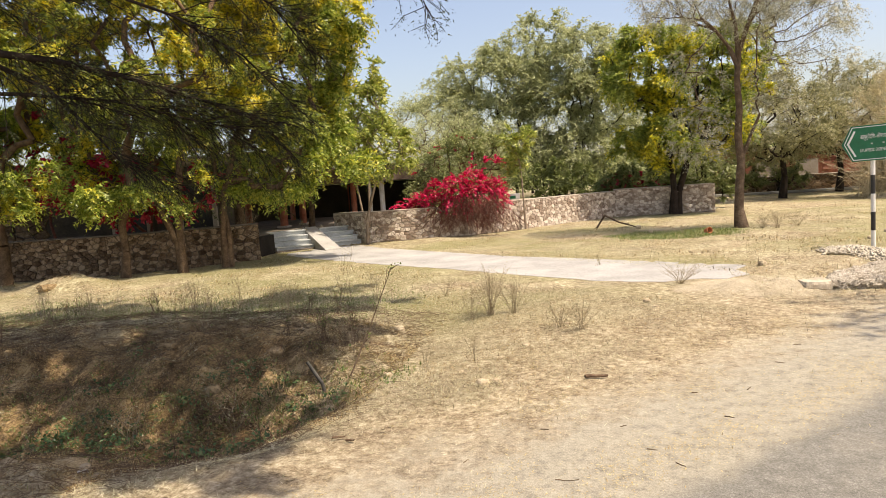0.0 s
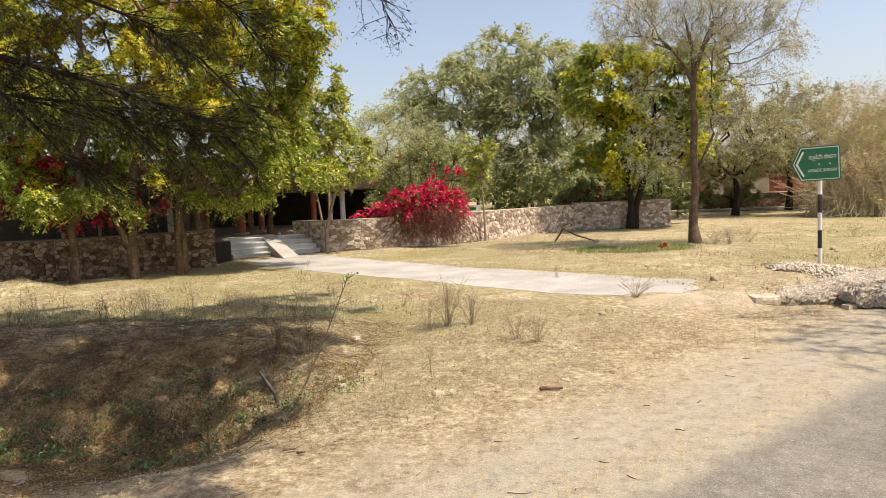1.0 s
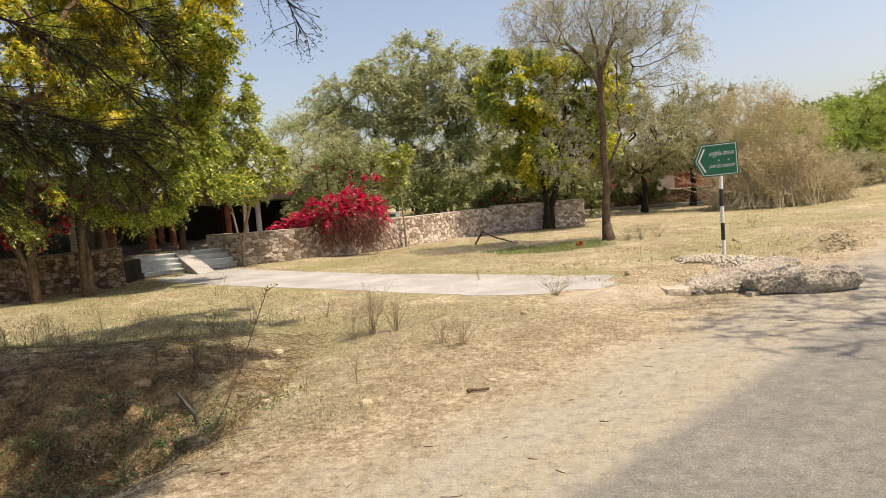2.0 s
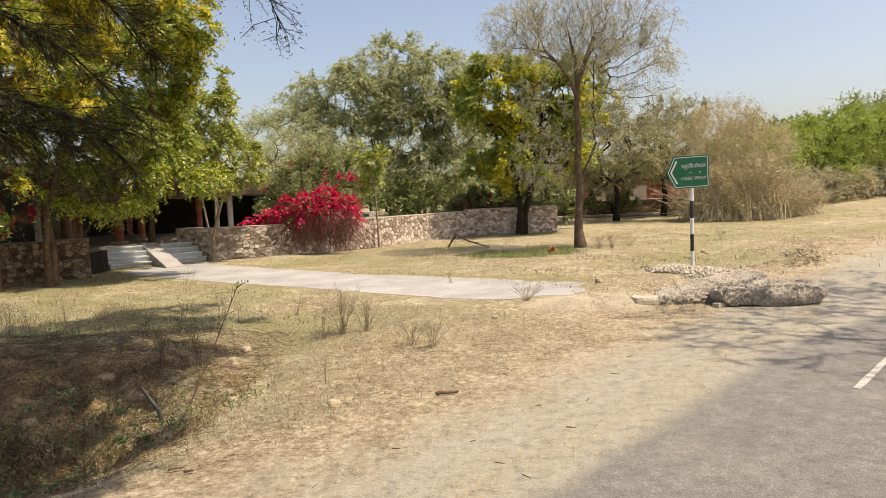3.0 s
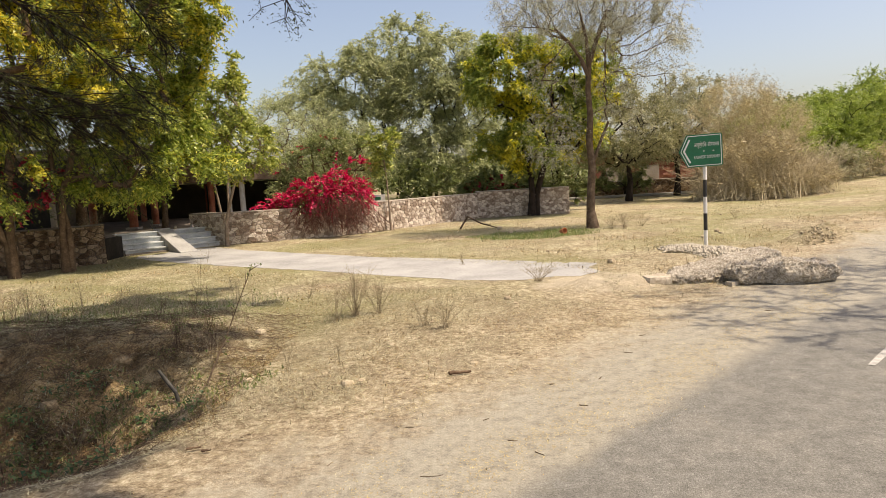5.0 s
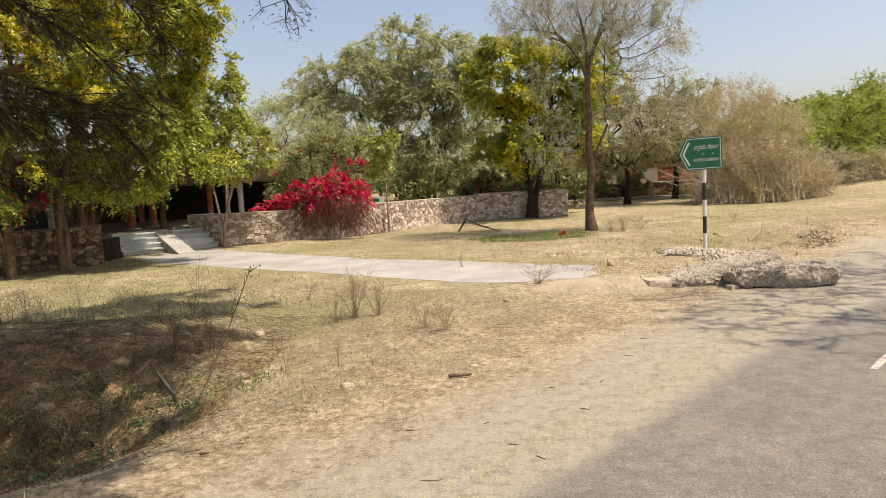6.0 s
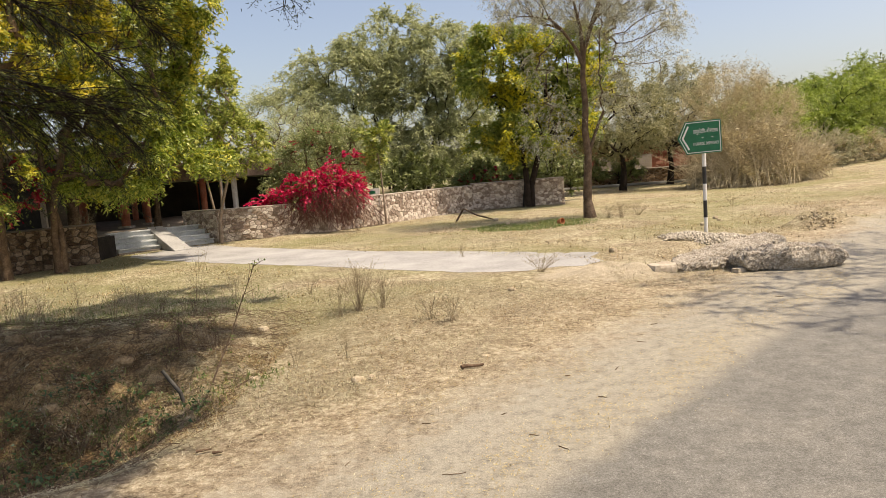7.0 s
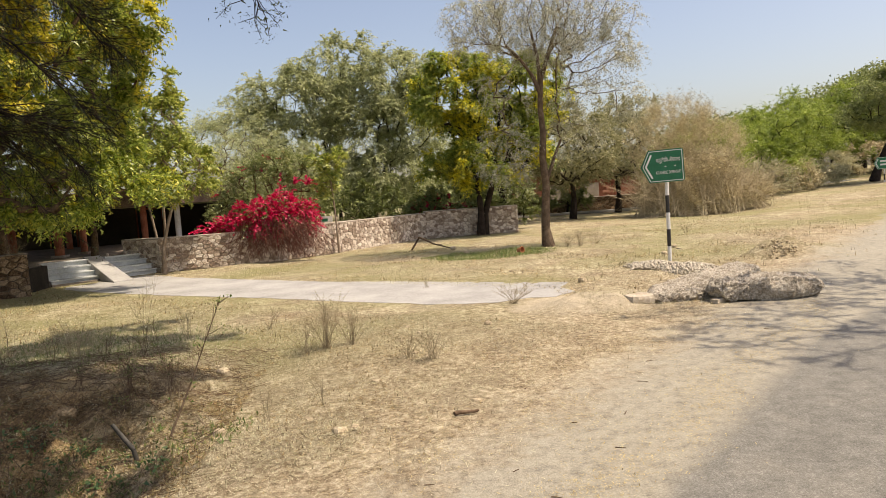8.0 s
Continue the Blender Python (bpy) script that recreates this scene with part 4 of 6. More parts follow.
# slim light-green trees beside the steps
tree("slim_tree", (-6.25, 19.85, 0), "slim light-green young tree leaning over the stone wall", 111,
     [[(0, 0, 0), (0.03, 0, 0.7), (0.2, 0, 1.3), (0.4, 0, 1.9), (0.5, 0.1, 2.6)]],
     [(0.7, 0, 2.8, 1.0, 0.8, 0.8), (0.35, 0, 3.9, 0.75, 0.6, 1.0), (0.4, 0, 4.9, 0.4, 0.35, 0.7), (0.9, 0, 2.4, 0.7, 0.5, 0.3)], 170, 15000, 0.085, 0.28, M_BARK_GREY, M_LEAF_LIME, 0.05, 0.005, wide=0.5)
tree("slim_tree", (-6.75, 21.35, 0), "slim light-green young tree with several thin stems", 112,
     [[(0, 0, 0), (-0.1, 0, 1.0), (-0.25, 0, 2.0)], [(0.05, 0, 0), (0.15, 0, 1.0), (0.2, 0, 2.1)]],
     [(-0.1, 0, 3.4, 1.1, 0.9, 0.8), (0.1, 0, 4.3, 0.8, 0.8, 0.7)], 130, 9500, 0.085, 0.28, M_BARK_GREY, M_LEAF_LIME, 0.045, 0.005, wide=0.5)

tree("slim_tree", (-8.55, 21.2, 0.54), "leafy young tree standing on the terrace above the steps", 113,
     [[(0, 0, 0), (0.05, 0, 0.7), (-0.05, 0, 1.4), (0.05, 0, 2.0)]],
     [(-0.2, -0.3, 1.75, 1.2, 0.8, 0.6), (-1.6, -0.2, 1.6, 0.9, 0.6, 0.5), (0.1, 0, 2.8, 1.2, 0.9, 0.8), (-1.3, -0.3, 2.2, 0.8, 0.6, 0.5)], 170, 13000, 0.085, 0.28, M_BARK_MID, M_LEAF_LIME, 0.08, 0.005, wide=0.5)

# large acacia behind the wall
tree("acacia_tree", (-0.9, 33.0, 0), "large spreading grey-green feathery acacia behind the wall", 121,
     [[(0, 0, 0), (-0.1, 0, 0.9), (-0.5, 0, 1.8), (-1.0, 0, 2.8)], [(0.15, 0, 0), (0.2, 0, 0.9), (0.6, 0, 1.9), (1.0, 0, 3.0)]],
     [(-2.6, 0, 6.3, 2.4, 2.4, 1.4), (-0.8, 0, 7.6, 2.2, 2.4, 1.5), (1.0, 0, 6.9, 2.2, 2.4, 1.6), (2.0, 0, 4.9, 2.0, 2.2, 1.4), (-3.0, -0.3, 4.5, 2.2, 2.0, 1.2),
      (0.3, -1.2, 4.6, 2.2, 1.6, 1.5), (1.0, -1.0, 2.8, 2.2, 1.6, 0.9), (-1.6, -1, 3.0, 1.6, 1.4, 0.8), (-4.2, -0.3, 5.4, 1.2, 1.2, 0.8), (-3.4, -0.6, 3.0, 1.4, 1.2, 0.7), (2.2, -0.8, 6.2, 1.3, 1.3, 1.0), (0.0, -1.4, 2.1, 2.0, 1.0, 0.5), (2.4, -1.2, 1.9, 1.5, 1.0, 0.7)], 1300, 420000, 0.077, 0.66, M_BARK_DARK, M_LEAF_GREY, 0.24, 0.005, droop=0.5, wide=0.45, pads=(330, 0.75, 0.36, 0.62), per=24, rise=0.45, stray=0.55)
# feathery trees behind the bougainvillea
tree("mesquite_tree", (-8.2, 39.0, 0), "feathery light-green mesquite with arching twigs", 122, [[(0, 0, 0), (0, 0, 1.2), (0.2, 0, 2.4)]],
     [(0, 0, 4.9, 2.4, 2.0, 1.6), (0.2, 0, 6.3, 1.6, 1.6, 1.0), (2.4, 0, 4.2, 2.0, 2.0, 1.6)], 220, 32000, 0.11, 0.9, M_BARK, M_LEAF_GREY, 0.14, droop=0.4, wide=0.25, shell=0.7, per=18, rise=0.7)
tree("mesquite_tree", (-4.2, 27.5, 0), "low feathery green thorn tree behind the bougainvillea", 123, [[(0, 0, 0), (0, 0, 1.0), (0.1, 0, 1.8)]],
     [(-0.9, 0, 3.3, 1.8, 1.3, 1.0), (0.8, 0, 2.8, 1.6, 1.3, 1.0), (-0.6, 0, 4.3, 0.8, 0.8, 0.6), (-2.4, 0, 3.6, 0.8, 0.8, 0.5)], 190, 26000, 0.075, 0.7, M_BARK, M_LEAF_GREY, 0.08, droop=0.45, wide=0.25, per=18, rise=0.7)
# yellowing tree before the wall's end
tree("shedding_tree", (3.4, 26.35, 0), "tree with dense green and bright yellow leaves before the wall", 131,
     [[(0, 0, 0), (0.05, 0, 0.9), (0.0, 0, 1.7), (-0.1, 0, 2.6)], [(0.16, 0.1, 0), (0.22, 0.1, 0.8), (0.5, 0.1, 1.7), (0.7, 0.1, 2.4)]],
     [(-0.6, 0, 5.4, 1.8, 1.8, 1.4), (0.9, 0, 4.8, 1.9, 1.8, 1.6), (-1.0, 0, 3.7, 1.5, 1.5, 1.1), (0.4, -0.4, 3.0, 2.0, 1.5, 0.9), (-1.0, 0, 2.4, 1.0, 1.0, 0.6), (0.6, 0, 6.3, 1.5, 1.4, 0.8), (2.1, 0, 5.4, 1.4, 1.4, 1.2), (2.3, -0.2, 3.6, 1.4, 1.3, 1.0), (-1.5, -0.2, 5.0, 1.0, 1.0, 0.9)],
     760, 150000, 0.1, 0.36, M_BARK_DARK, M_LEAF_YELLOW, 0.13, wide=0.45, pads=(170, 0.55, 0.27, 0.7), droop=0.4, rise=0.25)
# thinly leaved tree on the lawn
tree("bare_tree", (4.22, 19.25, 0), "tall thin-leaved dry tree with a forked crown on the lawn", 141,
     [[(0, 0, 0), (-0.05, 0, 0.5), (-0.02, 0, 1.1), (0.03, 0, 1.7), (-0.03, 0, 2.4), (0.02, 0, 3.1), (-0.02, 0, 3.8), (0.03, 0, 4.5), (0.28, 0.02, 5.2), (0.56, 0.05, 5.9)],
      [(0.01, 0, 4.2), (-0.2, 0.05, 4.7), (-0.5, 0.1, 5.15), (-0.85, 0.1, 5.5)], 
      [(0.03, 0, 4.5), (0.0, 0.1, 5.2), (-0.15, 0.1, 5.9)], [(0.0, 0, 1.75), (0.17, 0, 2.1), (0.33, 0.02, 2.5), (0.52, 0.05, 2.9)]],
     [(-0.2, 0, 6.6, 1.9, 1.7, 1.5), (1.0, 0, 6.7, 1.5, 1.5, 1.4), (-1.5, 0, 6.1, 1.2, 1.2, 0.7), (1.7, 0, 5.1, 1.1, 1.0, 0.8), (0.1, 0, 5.3, 1.1, 1.0, 0.4), (2.4, 0, 5.7, 0.7, 0.7, 0.9), (-1.0, 0, 2.2, 0.8, 0.6, 0.35),
      (2.3, 0, 4.0, 0.7, 0.7, 0.5), (-1.4, 0, 4.4, 0.6, 0.6, 0.3), (0.9, 0, 3.0, 0.9, 0.7, 0.55), (-0.9, 0, 2.9, 0.8, 0.6, 0.5), (-0.8, 0, 3.8, 0.6, 0.5, 0.3), (0.8, 0, 4.1, 0.7, 0.6, 0.4)], 1250, 86000, 0.05, 0.36, M_BARK, M_LEAF_PALE, 0.135, 0.0026, shell=0.2, lift=0.03, wobble=0.03, wide=0.3, top_r=0.05, droop=0.6, per=9, rise=0.0, stray=0.6, leaf_base=0.25)
# dusty trees behind it
for k, (x, y, s, h) in enumerate(((9.0, 33.5, 2.6, 5.6), (12.5, 37.0, 2.8, 6.0), (6.0, 36.0, 2.4, 5.6))):
    tree("dusty_tree", (x, y, 0), "dusty olive-grey tree in front of the far compound wall", 151 + k, [[(0, 0, 0), (0.1, 0, 1.0), (0, 0, 1.9)]],
         [(0, 0, h * 0.62, s, s, h * 0.28), (0.4, 0, h * 0.85, s * 0.6, s * 0.6, h * 0.18), (-0.6, 0, h * 0.45, s * 0.8, s * 0.7, h * 0.14)], 420, 78000, 0.085, 0.5, M_BARK_DARK,
         M_LEAF_OLIVE, 0.14, wide=0.34, pads=(170, 0.6, 0.34, 0.6), per=16, group="dusty trees")
for k, (x, y, s, h) in enumerate(((8.2, 38.8, 1.4, 2.0), (10.3, 38.9, 1.5, 2.2), (0.9, 28.4, 1.6, 2.2), (2.7, 27.8, 1.6, 2.0), (4.5, 28.4, 1.6, 2.2), (-1.0, 29.6, 1.8, 2.4))):
    tree("garden_shrub", (x, y + 0.4, 0), "dark green shrub in the shade of the trees", 156 + k, [[(0, 0, 0), (0.1, 0, 0.5), (0, 0, 1.0)]],
         [(0, 0, h * 0.68, s, s * 0.6, h * 0.3), (0.3, 0, h * 0.35, s * 0.8, s * 0.5, h * 0.2)], 70, 11000, 0.09, 0.3, M_BARK_DARK, M_LEAF_FAR, 0.06, category="shrub", group="garden shrubs")
# bright mesquites and far woods
for k, (x, y, s, h) in enumerate(((20.5, 38.5, 3.0, 5.0), (24.5, 42.5, 3.4, 5.6), (29.5, 46.0, 3.8, 6.8), (17.2, 37.5, 2.2, 4.2), (34.5, 46.5, 3.6, 5.6), (38.5, 45.0, 3.8, 6.0))):
    tree("mesquite_tree", (x, y, gz(x, y)), "bright yellow-green spreading mesquite beyond the lane", 161 + k, [[(0, 0, 0), (0.1, 0, 0.8), (-0.2, 0, 1.5)], [(0.2, 0, 0), (0.5, 0, 0.8), (1.0, 0, 1.7)]],
         [(0, 0, h * 0.62, s, s, h * 0.24), (-0.5, -0.6, h * 0.4, s * 1.05, s * 0.9, h * 0.2), (0.6, 0, h * 0.8, s * 0.7, s * 0.7, h * 0.16)], 220, 48000, 0.13, 0.75, M_BARK_DARK, M_LEAF_BRIGHT, 0.12, droop=0.3, wide=0.26, pads=(60, 1.0, 0.22, 0.7), per=16, rise=0.2, group="bright mesquites")
tree("thorn_tree", (27.0, 36.6, gz(27.0, 36.6)), "dark-trunked leaning thorn tree beside the lane", 171, [[(0, 0, 0), (0.3, 0, 0.9), (0.8, 0, 1.9), (1.4, 0, 2.8)]],
     [(1.6, 0, 4.6, 2.4, 2.2, 1.5), (0.2, 0, 3.9, 1.6, 1.6, 0.9)], 200, 42000, 0.12, 0.65, M_BARK_DARK, M_LEAF_FAR, 0.2, droop=0.4, wide=0.28, pads=(46, 0.8, 0.25, 0.7), per=16)


for k, (x, y, r, h) in enumerate(((17.6, 34.6, 1.4, 1.5), (19.8, 35.2, 1.6, 1.9), (22.2, 36.6, 1.7, 1.7), (24.6, 37.6, 1.5, 1.4), (16.6, 36.5, 1.3, 2.0), (27.5, 41.5, 2.0, 1.8), (31.0, 42.0, 2.2, 2.2), (34.5, 42.0, 2.2, 2.0), (38.0, 41.5, 2.4, 2.4))):
    tree("dry_shrub", (x, y, gz(x, y)), "grey-brown half-dry shrub before the mesquites", 181 + k, [[(0, 0, 0), (0.05, 0, 0.4)]],
         [(0, 0, h * 0.55, r, r * 0.7, h * 0.45)], 80, 9000, 0.11, 0.4, M_TWIG, M_LEAF_SPARSE if k % 2 else M_LEAF_DRY, 0.04, 0.005, wide=0.25, category="shrub", group="dry shrubs")


def far_woods():
    """Trees on the slope behind, too far to tell apart, as one mass of leaves on stems."""
    rng = np.random.default_rng(190)
    V, F, n0 = [], [], 0
    T = []
    for _ in range(75):
        a, d = rng.uniform(0.42, 1.0), rng.uniform(58, 105)
        x, y = d * math.sin(a), d * math.cos(a)
        z = gz(x, y) + max(0, (d - 55)) * 0.17 * smooth_one((a - 0.42) / 0.3)
        h, s = rng.uniform(4.0, 6.5), rng.uniform(2.4, 4.2)
        g = in_lobes(rng, [(x, y, z + h * 0.6, s, s, h * 0.4)], 1500, 0.6)
        v, f = leaves(rng, g + rng.normal(size=g.shape) * 0.25, 0.36, 0.5, 0.3)
        V.append(v)
        F.append(f + n0)
        n0 += len(v)
        T.append((x, y, gz(x, y) - 0.3, 0.2, x, y, z + h * 0.6, 0.1))
    w = thing("far_woods", (0, 0, 0), "hazy green wooded slope in the distance", "woodland", kind="stuff")
    part_mesh("foliage", mesh_np("foliage", np.concatenate(V), np.concatenate(F), M_LEAF_FAR), w)
    v, f = tubes(T, 5)
    part_mesh("stems", mesh_np("stems", v, f, M_BARK_DARK), w)
    # low woods across the back
    V, F, n0, T = [], [], 0, []
    for _ in range(70):
        a, d = rng.uniform(-0.75, 0.5), rng.uniform(55, 75)
        x, y = d * math.sin(a), d * math.cos(a)
        h, s = rng.uniform(2.5, 4.2), rng.uniform(2.2, 3.6)
        g = in_lobes(rng, [(x, y, h * 0.6, s, s, h * 0.42)], 1300, 0.6)
        v, f = leaves(rng, g + rng.normal(size=g.shape) * 0.2, 0.34, 0.5, 0.3)
        V.append(v)
        F.append(f + n0)
        n0 += len(v)
        T.append((x, y, -0.2, 0.18, x, y, h * 0.6, 0.08))
    w = thing("far_hedge", (0, 0, 0), "low hazy green trees across the far lawn", "woodland", kind="stuff")
    part_mesh("foliage", mesh_np("foliage", np.concatenate(V), np.concatenate(F), M_LEAF_FAR), w)
    v, f = tubes(T, 5)
    part_mesh("stems", mesh_np("stems", v, f, M_BARK_DARK), w)


def smooth_one(t):
    t = min(max(t, 0.0), 1.0)
    return t * t * (3 - 2 * t)


far_woods()

# overhanging thorn tree beside the road, whose trunk stands out of view
def overhanging_thorn():
    rng = np.random.default_rng(201)
    t = thing("thorn_tree", (-9.6, 5.2, 0), "dark overhanging thorn tree with fine drooping foliage beside the road", "tree")
    foot = np.array((-9.6, 5.2, 0.0))
    ways = [[(-9.6, 5.2, -0.2), (-9.4, 5.2, 1.2), (-8.7, 5.35, 2.4), (-7.3, 5.6, 3.2), (-5.7, 5.8, 3.28), (-4.95, 6.15, 3.14), (-4.35, 6.6, 2.95), (-3.75, 6.95, 2.7), (-3.25, 7.25, 2.45)],
            [(-8.7, 5.35, 2.4), (-7.0, 5.7, 2.95), (-5.4, 6.1, 2.85), (-4.6, 6.5, 2.75), (-4.0, 6.85, 2.55), (-3.5, 7.1, 2.4)],
            [(-7.3, 5.6, 3.2), (-6.2, 5.8, 3.9), (-4.9, 6.3, 4.0), (-4.0, 6.8, 3.62), (-3.4, 7.1, 3.2), (-3.0, 7.3, 2.7)],
            [(-6.2, 5.8, 3.9), (-5.0, 6.4, 4.5), (-3.8, 6.95, 4.25), (-3.1, 7.3, 3.75), (-2.75, 7.45, 3.2)],
            [(-5.7, 5.8, 3.28), (-5.2, 6.3, 2.9), (-4.9, 6.6, 2.4), (-4.7, 6.8, 2.0)]]
    rows, starts = [], []
    for k, w in enumerate(ways):
        w = np.array(w) - foot
        r = 0.085 * (1 - np.linspace(0, 1, len(w))) ** 1.2 + 0.007 if k == 0 else np.linspace(0.03, 0.006, len(w))
        for i in range(len(w) - 1):
            rows.append((*w[i], r[i], *w[i + 1], r[i + 1]))
            if w[i + 1][0] > 4.2:
                starts += [(w[i] + (w[i + 1] - w[i]) * u, r[i + 1]) for u in rng.uniform(0, 1, 7 if k < 2 else 4)]
    tips, lean = [], []
    fan = np.array((0.72, 0.42, -0.25))
    for p, r in starts:
        for _ in range(rng.integers(1, 4)):
            d = fan + rng.normal(size=3) * 0.34
            d /= np.linalg.norm(d)
            n, reach = 6, rng.uniform(0.5, 1.25)
            reach = min(reach, max(0.3, (6.95 - p[0]) * 1.1))
            q = [p]
            for i in range(n):
                d = d + rng.normal(size=3) * 0.07 + (0, 0, -0.035)
                q.append(q[-1] + d / np.linalg.norm(d) * reach / n)
            w = min(r, rng.uniform(0.004, 0.008))
            for i in range(n):
                rows.append((*q[i], w * (1 - 0.12 * i), *q[i + 1], w * (0.88 - 0.12 * i)))
                for _ in range(3):
                    e = d * 0.7 + rng.normal(size=3) * 0.5 + (0, 0, -0.25)
                    e *= rng.uniform(0.1, 0.34) / np.linalg.norm(e)
                    a = q[i] + (q[i + 1] - q[i]) * rng.uniform()
                    rows.append((*a, 0.0028, *(a + e), 0.0014))
                    for u in (0.2, 0.55, 0.9):
                        tips.append(a + e * u)
                        lean.append(e / np.linalg.norm(e))
    v, f = tubes(rows, 5)
    part_mesh("trunk", mesh_np("trunk", v, f, M_BARK_DARK, True), t)
    v, f = sprays(rng, np.array(tips), np.array(lean), 46000, 0.024, 0.11, 0.26, 0.3, 12, 0.0, 0.35)
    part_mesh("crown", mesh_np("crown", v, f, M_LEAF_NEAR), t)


overhanging_thorn()
# the tall tree over the ditch, whose crown hangs above the view and shades the verge
over = tree("roadside_tree", (-5.6, 0.6, 0), "tall spreading roadside tree that shades the ditch and verge", 203,
     [[(0, 0, -0.1), (0.1, 0.1, 1.8), (0.8, 0.6, 3.8), (2.4, 1.8, 5.8), (4.4, 3.4, 6.6)], [(0.1, 0.1, 1.4), (-0.2, 1.2, 3.4), (0.2, 2.8, 5.6), (1.2, 4.6, 6.7)]],
     [(6.1, 3.3, 6.9, 1.2, 1.3, 0.6), (5.7, 5.4, 7.0, 1.3, 1.5, 0.7), (5.6, 7.9, 7.1, 1.0, 0.9, 0.5), (4.2, 3.6, 7.1, 1.8, 1.8, 0.8), (4.6, 5.8, 7.1, 1.8, 1.8, 0.8), (4.8, 7.6, 7.2, 1.6, 1.5, 0.7), (5.6, 2.1, 6.9, 1.1, 1.0, 0.6), (4.4, 1.6, 6.9, 1.8, 1.4, 0.7), (2.4, 2.0, 6.9, 1.8, 1.5, 0.7), (3.1, 7.6, 7.2, 1.9, 1.5, 0.8),
      (1.8, 4.4, 7.1, 1.9, 1.9, 0.8), (1.0, 6.8, 7.2, 2.0, 1.8, 0.8), (-0.9, 5.6, 7.1, 2.0, 2.0, 0.8), (6.5, 1.8, 6.9, 0.8, 0.7, 0.5), (6.2, 2.6, 6.9, 0.8, 0.8, 0.5), (5.4, 2.7, 6.9, 0.9, 0.9, 0.5), (5.2, 9.0, 7.2, 0.9, 0.9, 0.5)],
     900, 180000, 0.1, 0.3, M_BARK_DARK, M_LEAF_NEAR, 0.2, 0.005, droop=0.3, wide=0.5, pads=(780, 0.36, 0.2, 0.3))
# its lowest twig, which hangs into the view
rngt = np.random.default_rng(207)
spine = [np.array(p) - (-5.6, 0.6, 0) for p in ((-3.6, 6.0, 4.9), (-2.7, 6.2, 4.25), (-2.1, 6.3, 3.95), (-1.6, 6.35, 3.75), (-1.25, 6.4, 3.5), (-1.15, 6.4, 3.2))]
rows = [(*spine[i], 0.012 - 0.0018 * i, *spine[i + 1], 0.0102 - 0.0018 * i) for i in range(5)]
tips = []
for i in range(46):
    k = rngt.integers(1, 5)
    a = spine[k] + (spine[k + 1] - spine[k]) * rngt.uniform()
    b = a + np.array([rngt.normal() * 0.16 + 0.05, rngt.normal() * 0.16, -rngt.uniform(0.05, 0.42)])
    m = (a + b) / 2 + rngt.normal(size=3) * 0.03
    rows += [(*a, 0.004, *m, 0.003), (*m, 0.003, *b, 0.0018)]
    tips += [m + (b - m) * t for t in (0.2, 0.5, 0.8, 1.0)]
v, f = tubes(rows, 5)
part_mesh("twig", mesh_np("twig", v, f, M_BARK_DARK), over, "thin dark drooping twig")
v, f = leaves(rngt, np.repeat(np.array(tips), 5, 0) + rngt.normal(size=(len(tips) * 5, 3)) * 0.03, 0.035, 0.3, 0.5)
part_mesh("twig_leaf", mesh_np("twig_leaf", v, f, M_LEAF_NEAR), over, kind="stuff")
# tree on the other side of the road, which shades the asphalt
tree("roadside_tree", (9.3, 4.5, 0), "thin-crowned roadside tree that shades the asphalt", 202, [[(0, 0, 0), (0, 0, 1.5), (-0.3, 0.2, 3.0)]],
     [(-1.2, 1.8, 6.2, 2.2, 2.2, 0.9), (-2.6, 2.6, 5.6, 1.3, 1.8, 0.6), (0.4, 3.4, 6.0, 2.0, 2.0, 0.9), (0.9, 5.2, 6.2, 1.8, 1.6, 0.8), (-0.6, 4.8, 5.8, 1.3, 1.2, 0.6)], 720, 19000, 0.06, 0.25, M_BARK, M_LEAF_NEAR, 0.08, 0.0026, wobble=0.03, lift=0.02)


